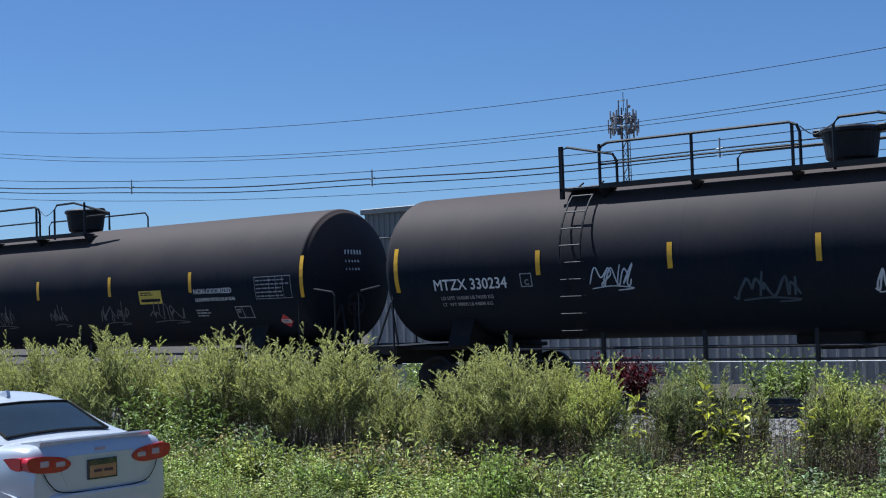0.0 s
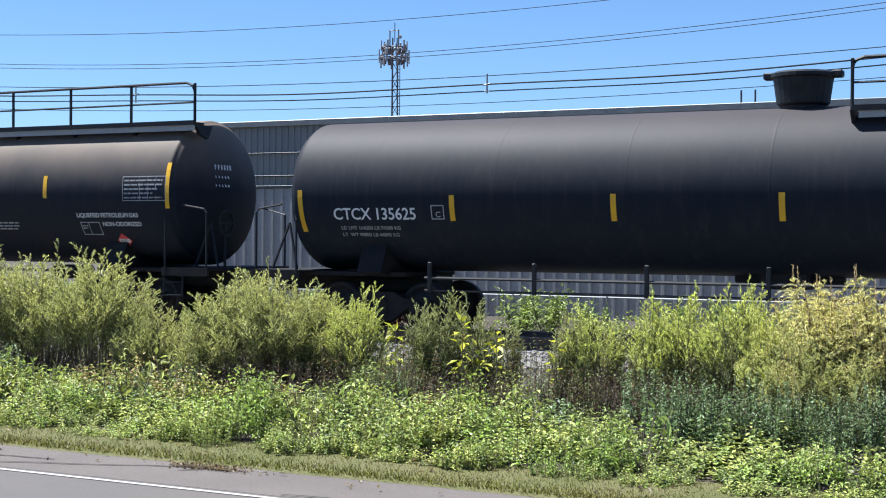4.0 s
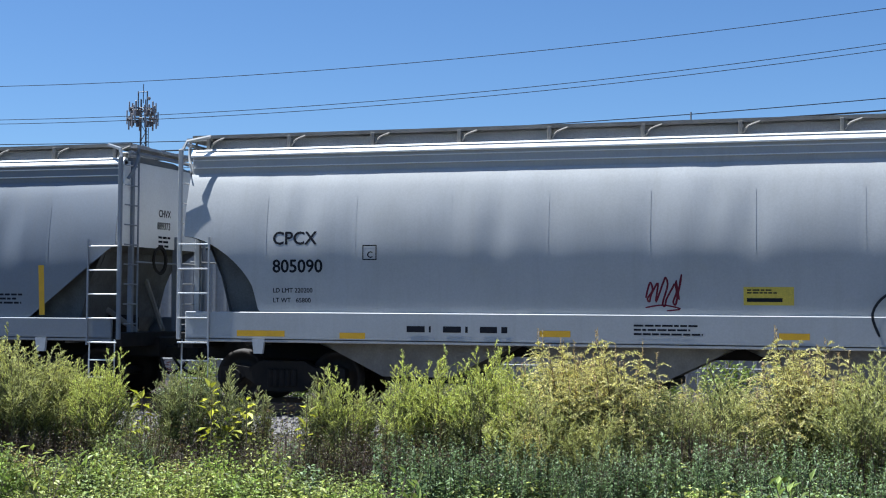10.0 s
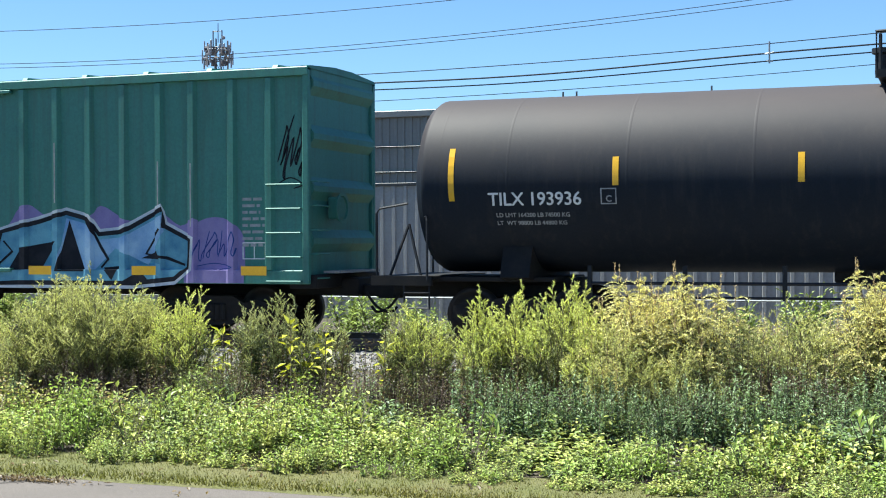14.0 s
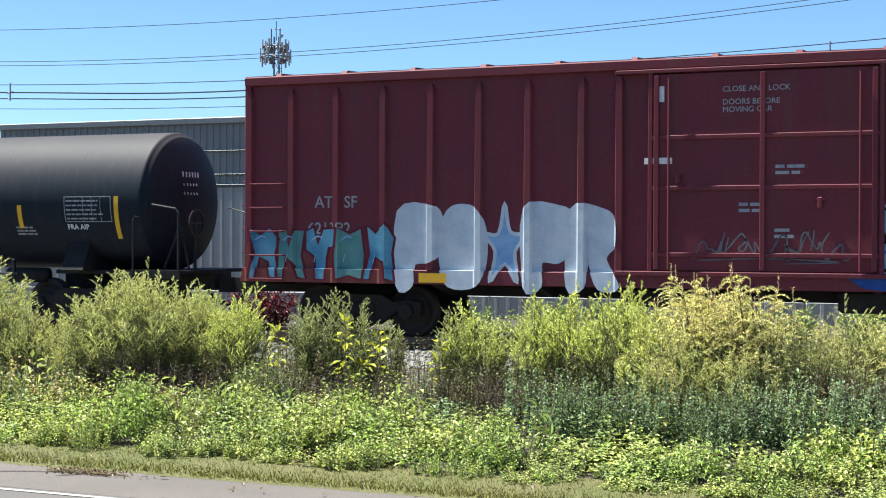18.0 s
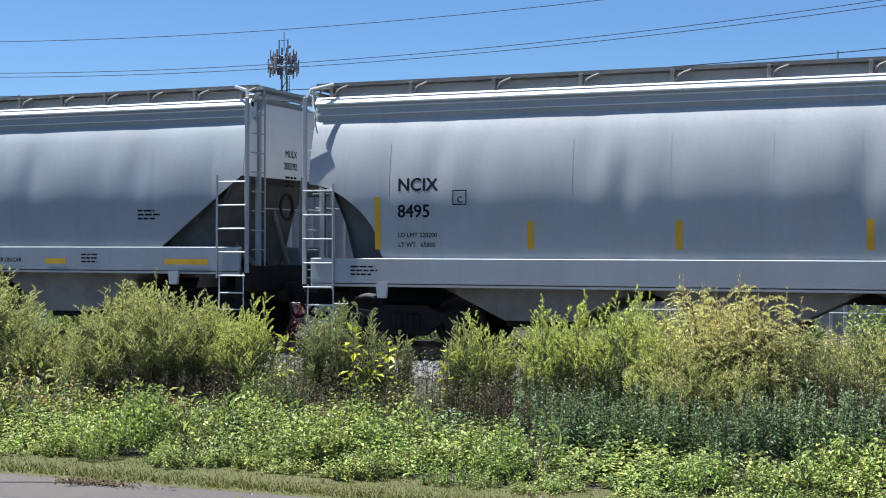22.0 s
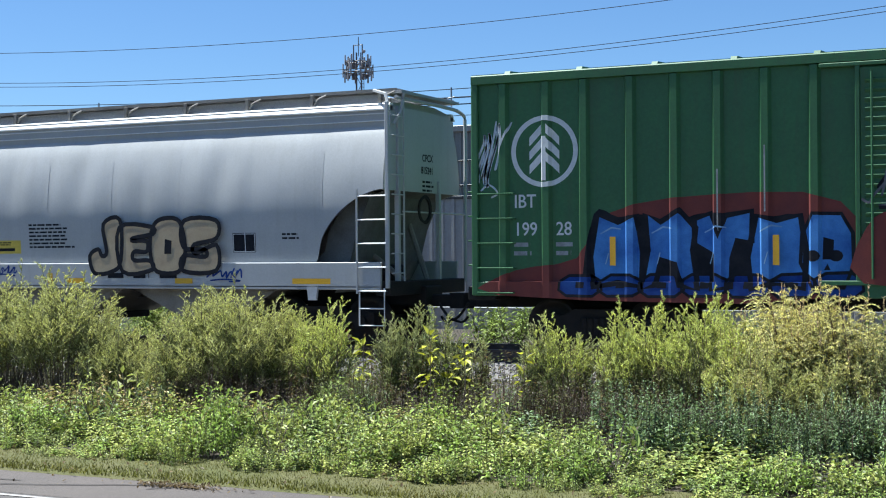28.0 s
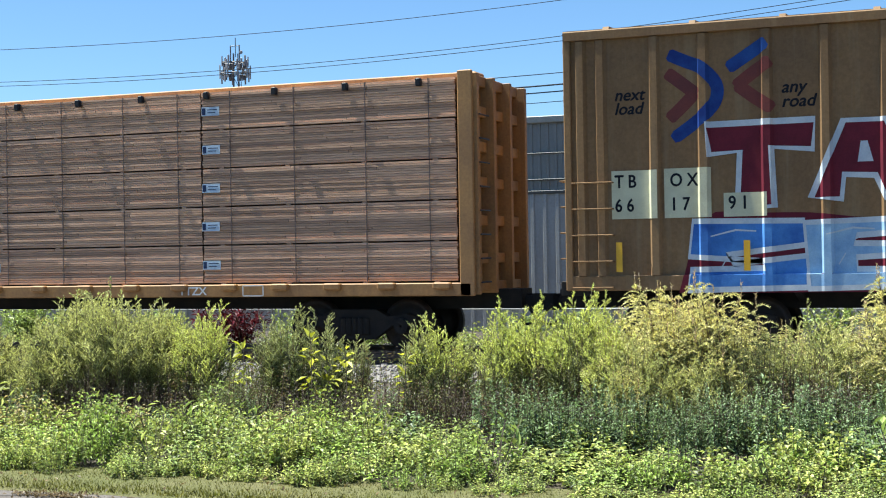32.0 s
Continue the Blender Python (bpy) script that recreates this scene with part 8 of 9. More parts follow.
    scribble(car, wrap, -1.46, 1.75, 0.6, 0.4, r, SPRAY["maroon"], thick=0.03)
    ring = lambda x0, z0, w0, h0: [(x0 + w0 * math.cos(math.pi * k / 8), z0 + h0 * math.sin(math.pi * k / 8)) for k in range(17)]
    for pts in ([(2.05, 1.28), (1.95, 1.62), (2.15, 1.90), (2.50, 1.95), (2.85, 1.78), (3.10, 1.48), (3.12, 1.25)], [(3.10, 1.30), (3.35, 1.75), (3.75, 1.98), (4.20, 1.95), (4.65, 1.72), (4.85, 1.38), (4.80, 1.22)],
                [(2.55, 1.30), (2.85, 1.62), (3.15, 1.70), (3.45, 1.52)], [(3.05, 2.05), (3.20, 1.92), (3.60, 1.98), (3.85, 1.86), (4.10, 2.02)], [(3.25, 1.40), (3.55, 1.66), (3.95, 1.60), (4.30, 1.40)],
                ring(2.30, 1.40, 0.12, 0.10), ring(3.55, 2.02, 0.16, 0.10), ring(4.45, 1.36, 0.13, 0.10)):
        s = Shape()
        ribbon(s, smooth_line(pts, 4), 0.04, lambda x, z, o=0.0: (x, -1.634 - o, z))
        part("graffiti_stroke", s, SPRAY["black"], car, "black sprayed arcs and rings")
    scribble(car, side_tag, 5.4, 1.2, 1.3, 0.22, r, SPRAY["black"], strokes=7, thick=0.03)

    def ibt(number, xl, xr, paint, label, rng):
        posts = [-8.50, -7.72, -7.05, -6.25, -5.51, -4.80, -4.05, -3.29, 3.21, 3.94, 4.65, 5.38, 6.13, 6.80, 7.60, 8.34]
        car, wrap, half = box_car(xl, xr, paint, label, posts=posts, doors=((-2.60, -0.26, "corrugated"), (-0.03, 2.38, "corrugated")), roof_mat=paint)
        face = lambda x, z, o=0.0: (x, -1.425 - o, z)
        on_door = lambda x, z, o=0.0: (x, -1.545 - o, z)
        out = Skin(posts, sill=(1.21, 1.48))
        tree_badge(car, out, -7.76, 3.40, 0.56)
        for word, q, z in (("IBT", -8.32, 2.46), (number[:3], -8.32, 1.99), (number[3:], -7.56, 1.99)):
            s = Shape()
            lettering(s, word, q, z, 0.22, out, 0.9, 0.006)
            part("lettering", s, WHITE_MARK, car, "white stencilled mark " + word)
        s = Shape()
        for q in (-8.32, -7.56):
            bars(s, q, 1.80, 0.38, 2, 0.07, out, rng, 2.1)
        bars(s, 7.80, 2.43, 0.46, 8, 0.05, face, rng, 2.3)
        bars(s, 0.75, 3.55, 0.75, 3, 0.06, on_door, rng, 2.4)
        tagged(part("stencil", s, DIM_MARK, car), kind="stuff")
        s = Shape()
        frame_lines(s, 7.80, 1.40, 0.46, 0.30, 0.02, out)
        patch(s, 8.02, 8.04, 1.40, 1.70, out, 1)
        part("test_stencil", s, WHITE_MARK, car)
        # pale dashes at rib height on the doors, pale lines down some posts
        s = Shape()
        for k in range(34):
            z = 1.4 + 0.145 * rng.randrange(0, 21)
            x = rng.choice((-2.45, 0.15)) + rng.uniform(0, 1.5)
            patch(s, x, x + rng.uniform(0.3, 0.8), z, z + 0.010, lambda a, b: (a, -1.536, b), 1)
        for q in (-4.80, -4.05, 3.94, 6.13, 6.80):
            z = rng.uniform(1.6, 2.6)
            patch(s, q - 0.012, q + 0.012, z, z + rng.uniform(0.9, 1.7), lambda a, b: (a, -1.4985, b), 1)
        tagged(part("bare_scrapes", s, DIM_MARK, car, "thin pale dashes on the door ribs and posts"), kind="stuff")
        return car, out, on_door, face, half

    car, out, on_door, face, half = ibt("19828", 101.9, 120.1, GREEN_TEAL, "faded teal-green double-door boxcar covered in graffiti", R(8))
    r = R(108)
    yellow_marks(car, lambda x, z, o=0.0: (x, -1.508 - o, z), (-8.09, -5.86, -3.4, -1.40, 1.11, 3.62, 5.84, 8.06), 1.12)
    graffiti(car, out, -7.05, 0.98, 4.30, 1.42, r, ("sea_green", "sea_blue"), "black", (12, 14, 13), thick=0.085, outer="sea_green", label="block graffiti in sea green with black outlines")
    graffiti(car, on_door, -2.65, 1.15, 1.75, 1.35, r, ("sea_blue",), "black", (15,), thick=0.085, outer="sea_green")
    for x0, z0, w0, h0 in ((-1.15, 1.25, 1.0, 1.05), (-0.6, 1.20, 1.5, 0.55), (0.35, 1.40, 1.3, 0.6)):
        scribble(car, on_door, x0, z0, w0, h0, r, SPRAY["black"], strokes=5, thick=0.05, label="black sprayed scrawl on the door")
    s = Shape()
    patch(s, 0.55, 1.35, 1.72, 2.10, lift(on_door, 0.002), 2)
    part("repaint_patch", s, SPRAY["teal"], car, "dark teal painted-over patch")
    s = Shape()
    fill_polygon(s, smooth_line([(2.7, 1.2), (2.95, 2.15), (3.3, 2.42), (3.75, 2.2), (4.6, 2.15), (4.9, 2.38), (5.5, 2.1), (6.1, 2.25), (6.55, 2.0), (6.9, 2.1), (6.9, 1.2)], 4, closed=True), lift(out, 0.001))
    part("graffiti_cloud", s, SPRAY["violet"], car, "violet sprayed cloud behind the graffiti")
    slab = [(2.50, 0.95), (2.52, 1.40), (2.70, 1.92), (3.05, 2.00), (3.55, 2.10), (4.15, 2.26), (4.62, 2.14), (4.85, 1.86), (5.35, 1.90), (6.20, 2.30), (6.22, 2.00), (6.76, 1.74), (6.72, 1.25), (6.45, 1.05), (5.6, 0.97), (4.2, 0.97), (3.1, 0.97)]
    rim = Shape()
    ribbon(rim, slab, 0.20, lift(out, 0.003), closed=True)
    part("graffiti_glow", rim, SPRAY["white"], car, "pale spray outline round the graffiti")
    for k, (mat, a, b) in enumerate((("sea_blue", 0, 17), ("pale_blue", 4, 11))):
        s = Shape()
        fill_polygon(s, slab[a:b] if k == 0 else [(3.95, 1.3)] + [(x, z - 0.1) for x, z in slab[5:11]] + [(5.9, 1.3), (5.2, 1.6), (4.75, 1.2)], lift(out, 0.006 + 0.002 * k))
        part("graffiti_fill", s, SPRAY[mat], car, "sea blue and pale blue slanting block graffiti")
    s = Shape()
    ribbon(s, slab, 0.085, lift(out, 0.012), closed=True)
    part("graffiti_outline", s, SPRAY["black"], car, "bold black spray outline")
    for pts in ([(2.85, 1.20), (3.15, 1.62), (3.95, 1.74), (3.60, 1.22)], [(3.92, 1.18), (4.22, 2.12), (4.56, 1.18)], [(4.95, 1.25), (5.15, 1.02), (5.3, 1.28)], [(5.75, 1.42), (6.1, 1.55), (6.15, 1.40)], [(5.35, 0.99), (5.75, 1.20), (5.95, 0.99)]):
        s = Shape()
        fill_polygon(s, pts, lift(out, 0.014))
        part("graffiti_wedge", s, SPRAY["black"], car, "black sprayed wedge")
    for pts in ([(4.62, 2.10), (4.90, 1.62), (5.05, 1.40), (4.90, 1.25)], [(6.15, 1.95), (5.85, 1.50), (6.3, 1.42), (6.65, 1.30)], [(2.62, 1.30), (2.95, 1.55), (2.75, 1.75)]):
        s = Shape()
        ribbon(s, pts, 0.06, lift(out, 0.016))
        part("graffiti_stroke", s, SPRAY["black"], car)
    s = Shape()
    fill_polygon(s, [(7.25 + 0.60 * math.cos(math.pi * k / 12), 1.65 + 0.50 * math.sin(math.pi * k / 12)) for k in range(13)] + [(6.65, 0.98), (7.85, 0.98)], lift(out, 0.002))
    part("graffiti_cloud", s, SPRAY["violet"], car, "violet sprayed patch")
    scribble(car, out, 6.85, 1.35, 0.8, 0.5, r, SPRAY["dark_blue"], thick=0.02)
    scribble(car, out, 8.5, 2.85, 0.5, 0.85, r, SPRAY["black"], thick=0.028)
    scribble(car, out, -8.35, 2.6, 0.35, 1.1, r, SPRAY["black"], thick=0.03)

    tank_car("TILX|193936", 121.75, 137.55, TANK_NEW, "clean black ethanol tank car with a large white company mark", R(9), platform_style="short", bonnet=0.35, ladder=0.55, r=1.50, zc=2.67, text_at=-6.29, text_z=2.28, text_w=0.98,
             stripes=(-6.93, -4.15, -1.27, 1.47, 4.93, 7.20), end_stripe=(2.36, 3.25),
             extras=[("logo", 1.80, 3.09, ("noennoo", 2.40, 0.36, 0.18)), ("logo", 1.77, 2.66, ("oioenenoi", 2.85, 0.36, 0.05)), ("notice", 3.32, 2.28, 1.0), ("bars", 1.76, 1.98, 0.9), ("bars", 3.51, 1.96, 1.1), ("table", 6.08, 2.30, 1.0), ("frame", 5.42, 1.72, 1.0), ("placard", 6.98, 1.56, 0.95)])
    tank_car("GATX|70382", 139.55, 154.0, TANK_NEW, "clean black tank car with a short top platform", R(10), platform_style="short", bonnet=0.2, ladder=0.18, r=1.33, zc=2.44, text_at=-6.11, text_z=2.06, text_w=1.0,
             stripes=(-6.61, -4.0, -2.1, -0.32, 1.87, 4.0, 6.25), end_stripe=(1.66, 2.50),
             extras=[("bars", 2.23, 1.92, 0.8), ("bars", 3.86, 1.88, 0.6), ("table", 5.06, 2.01, 1.0), ("text:FRA AIP", 5.08, 1.86, 0.9)])

    posts = [-8.97, -8.13, -7.25, -6.35, -5.46, -4.59, -3.72, -2.80, -2.17, 2.64, 3.53, 4.37, 5.21, 6.06, 6.97, 7.88, 8.82]
    car, wrap, half = box_car(155.9, 174.0, BOX_RED, "oxide red boxcar with a wide plug door and graffiti", eave=4.56, sill=0.95, posts=posts, doors=((-1.62, 1.85, "plug"),), post_style="stub", end_ribs=5)
    r = R(111)
    face = lambda x, z, o=0.0: (x, -1.425 - o, z)
    out = Skin(posts, wide=0.085, narrow=0.05, sill=(1.19, 1.48))
    on_door = lambda x, z, o=0.0: (x, -1.503 - o, z)
    for word, q, z, high in (("AT", -7.68, 2.26, 0.20), ("SF", -7.11, 2.26, 0.20), ("621382", -7.82, 1.80, 0.20)):
        s = Shape()
        lettering(s, word, q, z, high, out, 0.97, 0.006)
        part("lettering", s, DIM_MARK, car, "worn white stencilled mark " + word)
    for word, z in (("CLOSE AND LOCK", 4.03), ("DOORS BEFORE", 3.83), ("MOVING CAR", 3.71)):
        s = Shape()
        lettering(s, word, -0.51, z, 0.085, on_door, 1.0, 0.005)
        part("lettering", s, DIM_MARK, car, "white stencil: " + word)
    s = Shape()
    bars(s, 0.31, 2.83, 0.5, 2, 0.05, on_door, r, 1.9)
    bars(s, -0.25, 2.25, 0.4, 2, 0.05, on_door, r, 1.9)
    bars(s, 0.3, 1.85, 0.3, 2, 0.05, on_door, r, 1.9)
    tagged(part("stencil", s, DIM_MARK, car, "small white stencil lines on the door"), kind="stuff")
    s = Shape()
    frame_lines(s, 7.22, 1.58, 0.47, 0.34, 0.022, out)
    patch(s, 7.45, 7.47, 1.58, 1.92, out, 1)
    bars(s, 7.30, 1.45, 0.3, 1, 0.07, out, r)
    part("test_stencil", s, WHITE_MARK, car)
    s = Shape()
    patch(s, -1.55, -1.43, 3.90, 4.15, on_door, 1)
    patch(s, -1.75, -1.30, 2.92, 3.02, on_door, 1)
    part("worn_patch", s, WHITE_MARK, car)
    yellow_marks(car, lambda x, z, o=0.0: (x, -1.508 - o, z), (-5.4,), 0.98)
    yellow_marks(car, lambda x, z, o=0.0: (x, -1.508 - o, z), (8.55,), 1.40, w=0.48, h=0.22)
    graffiti(car, out, -9.0, 1.0, 2.85, 0.95, r, ("sea_blue", "sea_green"), "maroon", (9, 0, 15, 8, 9), back="rust_red", back_h=0.8, gloss="pale_blue", thick=0.05, label="blue and red wild-style graffiti")
    graffiti(car, out, -6.05, 0.95, 3.8, 1.35, r, ("white", "white", "pale_blue"), "white", (18, 6, 17, 18, 13), round_it=True, thick=0.06, label="bubble-letter graffiti filled in pale blue and white")
    s = Shape()
    fill_polygon(s, smooth_line([(1.6, 1.0), (1.9, 2.1), (3.0, 2.35), (4.5, 2.45), (5.9, 2.3), (6.2, 1.0)], 4, closed=True), lift(out, 0.001))
    part("graffiti_cloud", s, SPRAY["dark_blue"], car, "dark blue sprayed shade behind the graffiti")
    shards(car, out, ([(1.55, 1.35), (1.95, 1.72), (1.72, 2.28), (2.35, 2.02), (2.75, 2.38), (3.0, 2.0), (2.68, 1.6), (2.9, 1.12), (2.2, 1.22)],
                      [(2.75, 1.92), (3.2, 2.32), (4.3, 2.38), (4.1, 2.06), (3.5, 2.02), (3.4, 1.82), (4.0, 1.78), (3.9, 1.45), (3.3, 1.5), (3.4, 1.22), (4.2, 1.15), (4.0, 0.98), (2.95, 1.0), (2.98, 1.4)],
                      [(4.1, 2.2), (4.5, 2.42), (5.3, 2.28), (5.0, 2.02), (4.7, 2.06), (4.75, 1.85), (5.3, 1.7), (5.2, 1.08), (4.4, 1.02), (4.5, 1.30), (4.9, 1.36), (4.9, 1.5), (4.3, 1.65)],
                      [(5.1, 2.1), (5.7, 2.38), (6.15, 2.18), (5.8, 1.92), (6.1, 1.5), (5.9, 1.0), (5.5, 1.2), (5.6, 1.6), (5.2, 1.75)]),
           ("pale_blue", "white", "pale_blue"), "black", "white", "pale blue wild-style graffiti outlined in black and white")
    s = Shape()
    fill_polygon(s, smooth_line([(6.0, 2.30), (6.5, 2.45), (7.0, 2.1), (7.07, 1.4), (6.85, 1.9), (6.4, 2.1)], 4, closed=True), lift(out, 0.004))
    part("graffiti_arrow", s, SPRAY["teal"], car, "teal sprayed arrow")
    scribble(car, out, 7.1, 2.05, 1.15, 0.55, r, SPRAY["white"], strokes=7, thick=0.035)
    scribble(car, out, 7.95, 2.85, 0.8, 1.0, r, SPRAY["chalk"], strokes=6, thick=0.03)
    scribble(car, on_door, -1.0, 1.45, 2.4, 0.35, r, SPRAY["chalk"], strokes=10, thick=0.025)
    scribble(car, out, 1.95, 2.65, 0.55, 0.35, r, SPRAY["white"], strokes=4, thick=0.025)

    car, wrap, half, zs = hopper_car("MULX|200392", 175.7, 194.5, HOPPER_BLUE, "blue-grey covered hopper with yellow marks along its sill", R(12), "line", end_paint=CHORD_WHITE, bays=4, top=4.40, supports=18, sill_bottom=1.29, sill_h=0.46, text_at=-7.88, text_z=(2.78, 2.28), c_at=-6.12, light_seams=False,
                                     seams=[-8.6 + 1.23 * k for k in range(15)], dents=((-3.3, 3.2), (0.9, 3.1), (-5.2, 3.2), (4.6, 3.2), (7.0, 3.2)),
                                     extras=[("sillmark", x, 1.43, q) for x, q in ((-8.68, 1.74), (-5.52, 0.9), (-3.0, 0.9), (-0.3, 1.0), (2.45, 0.95), (4.97, 0.95), (7.65, 1.85))] + [("sill:DO NOT HAMMER ON CAR", -4.68, 0, 0.78), ("sill:DO NOT HAMMER ON CAR", 3.09, 0, 0.78), ("silltext", -6.8, 0, 0.6), ("silltext", -1.8, 0, 0.55), ("silltext", 1.1, 0, 0.55), ("silltext", 5.8, 0, 0.55), ("bars", -1.5, 2.40, 0.85), ("bars", 7.03, 2.40, 0.45)])
    car, wrap, half, zs = hopper_car("NCIX|8495", 195.6, 214.7, HOPPER_PALE, "pale grey covered hopper with strong vertical dents", R(13), "curve", bays=4, supports=12, sill_bottom=1.10, sill_h=0.46, text_at=-7.73, text_z=(2.71, 2.26), c_at=-6.71,
                                     seams=(-7.9, -6.25, -4.63, -3.01, -1.41, -0.09, 1.3, 2.94, 4.54, 6.14, 7.76), dents=((-3.74, 2.8), (0.02, 2.8), (3.8, 2.9), (-4.3, 3.2), (1.9, 3.2), (5.6, 3.2), (-7.0, 3.2)),
                                     marks=((-8.11, 1.71, 0.9), (-5.34, 1.72, 0.46), (-2.87, 1.72, 0.46), (0.03, 1.72, 0.46), (2.75, 1.71, 0.46), (5.21, 1.70, 0.46), (8.0, 1.71, 0.9)),
                                     extras=[("bars", 4.67, 2.78, 1.0), ("sillmakers", 2.3, 0, 1), ("bars", 7.0, 2.2, 0.45), ("silltext", 8.3, 0, 0.6), ("silltext", -8.6, 0, 0.6), ("silltext", 6.3, 0, 0.2)])
    car, wrap, half = tank_car("PROX|34024", 216.0, 234.1, TANK_DUSTY_LIT, "dusty black tank car, sunlit tone painted on top, with a white company mark and tags", R(14), walkway=(-1.1, 5.6), bonnet=0.9, platform_style="full", ladder=4.9, r=1.44, zc=2.56, text_at=-7.53, text_z=2.24, text_w=0.85,
                               stripes=(-8.15, -5.16, -2.48, 0.2, 2.9, 5.6, 8.42), end_stripe=(1.84, 2.70), extras=[("logo", -7.99, 2.82, ("onoono", 3.62, 0.50, 0.0)), ("table", 7.1, 2.15, 1.0), ("placard", 7.9, 1.6, 1.0), ("bars", 3.4, 2.1, 0.8)])
    r = R(114)
    scribble(car, wrap, -6.68, 1.80, 1.8, 0.42, r, SPRAY["white"], strokes=8, thick=0.03)
    scribble(car, wrap, -4.67, 1.62, 1.3, 0.45, r, SPRAY["white"], strokes=6, thick=0.035)
    scribble(car, wrap, 1.75, 1.80, 0.9, 0.42, r, SPRAY["white"], strokes=5, thick=0.045)
    scribble(car, wrap, -1.2, 1.9, 0.6, 0.4, r, SPRAY["faint"], strokes=4, thick=0.04)
    car, wrap, half, zs = hopper_car("CPCX|815241", 235.6, 254.75, HOPPER_PALE, "pale grey covered hopper with two block-letter graffiti pieces", R(15), "curve", bays=4, supports=13, sill_bottom=1.09, sill_h=0.46, text_z=(2.62, 2.16), c_at=-6.25,
                                     seams=(-7.86, -6.1, -4.3, -2.9, -1.36, 0.25, 1.86, 3.45, 5.05, 6.65, 8.2), dents=((-3.7, 2.85), (-1.9, 3.2), (4.2, 2.9), (2.7, 3.2), (6.0, 3.2), (-5.2, 3.2), (0.9, 3.1)),
                                     extras=[("notice", 0.44, 1.75, 0.95), ("bars", 1.38, 2.30, 1.05), ("sillmark", -5.71, 1.14, 0.8), ("sillmark", -3.07, 1.17, 0.85), ("sillmark", 2.4, 1.16, 0.85), ("sillmark", 5.0, 1.16, 0.8), ("sillmark", 7.6, 1.16, 1.6), ("sillmark", -6.2, 1.16, 0.25), ("sillmark", -2.0, 1.16, 0.25), ("sillmark", 1.9, 1.16, 0.25), ("card", 6.27, 1.74, 1.2), ("bars", 7.35, 2.05, 0.4), ("silltext", -7.0, 0, 0.3), ("sillmakers", 3.4, 0, 1)])
    r = R(115)
    graffiti(car, lambda x, z, o=0.0: (x, -1.64 - o, z), -1.47, 1.20, 1.9, 0.92, r, ("sand", "lime", "sand"), "black", (1, 3, 5), thick=0.075, label="sand and lime block-letter graffiti with black outlines")
    scribble(car, side_tag, 0.48, 1.34, 0.62, 0.17, r, SPRAY["dark_blue"], strokes=4, thick=0.03)
    graffiti(car, lambda x, z, o=0.0: (x, -1.64 - o, z), 2.98, 1.38, 2.95, 0.95, r, ("sand",), "black", (16, 1, 6, 11), thick=0.085, round_it=True, label="sand-coloured bubble-letter graffiti with black outlines")
    scribble(car, side_tag, 5.77, 1.25, 0.75, 0.2, r, SPRAY["dark_blue"], strokes=5, thick=0.035)

    car, out, on_door, face, half = ibt("19928", 256.3, 274.45, GREEN_DEEP, "deep green double-door boxcar covered in blue graffiti", R(16))
    r = R(116)
    s = Shape()
    fill_polygon(s, smooth_line([(-8.6, 0.98), (-8.3, 1.40), (-7.2, 1.6), (-6.6, 2.35), (-5.0, 2.6), (-2.9, 2.45), (-2.75, 1.0)], 3, closed=True), lift(out, 0.0005))
    part("graffiti_cloud", s, SPRAY["rust_red"], car, "rust red sprayed background")
    graffiti(car, out, -6.95, 1.10, 3.5, 1.25, r, ("blue",), "black", (8, 9, 15, 8), thick=0.10, back="black", back_h=0.98, gloss="pale_blue", label="bright blue cracked-stone block graffiti")
    graffiti(car, out, -3.5, 1.15, 0.75, 1.15, r, ("blue",), "black", (6,), thick=0.06, label="blue sprayed rounded face shape")
    s = Shape()
    for q in (-3.32, -2.98):
        fill_polygon(s, [(q + 0.11 * math.cos(2 * math.pi * k / 10), 1.62 + 0.09 * math.sin(2 * math.pi * k / 10)) for k in range(10)], lift(out, 0.014))
    fill_polygon(s, [(-3.16, 1.40), (-3.06, 1.40), (-3.11, 1.50)], lift(out, 0.014))
    part("graffiti_detail", s, SPRAY["black"], car)
    graffiti(car, out, -7.5, 0.98, 4.9, 0.36, r, ("dark_blue",), "black", (6, 6, 6, 6, 6, 6, 6), thick=0.05, label="dark blue graffiti boulders")
    s = Shape()
    fill_polygon(s, smooth_line([(-2.55, 1.2), (-2.5, 2.05), (-2.1, 2.3), (-1.75, 2.05), (-1.4, 2.28), (-0.95, 2.1), (-0.3, 2.3), (0.1, 1.9), (0.15, 1.2)], 3, closed=True), lift(on_door, 0.001))
    part("graffiti_cloud", s, SPRAY["rust_red"], car, "rust red sprayed patch on the doors")
    graffiti(car, lift(on_door, 0.002), -1.75, 1.2, 0.85, 1.0, r, ("rust_red",), "maroon", (8,), thick=0.045, round_it=True, label="rust red rounded graffiti on the door")
    graffiti(car, lift(on_door, 0.003), -0.98, 1.22, 1.5, 1.25, r, ("maroon", "black"), "chalk", (15, 9), thick=0.05, label="maroon block graffiti on the doors")
    scribble(car, on_door, -2.45, 2.42, 2.6, 0.55, r, SPRAY["black"], strokes=6, thick=0.09, label="black sprayed scrawl on the doors")
    scribble(car, on_door, -2.45, 2.45, 2.5, 0.5, r, SPRAY["chalk"], strokes=6, thick=0.04, off=0.009, label="grey sprayed scrawl on the doors")
    scribble(car, on_door, 0.45, 1.45, 0.9, 0.35, r, SPRAY["chalk"], strokes=5, thick=0.04)
    s = Shape()
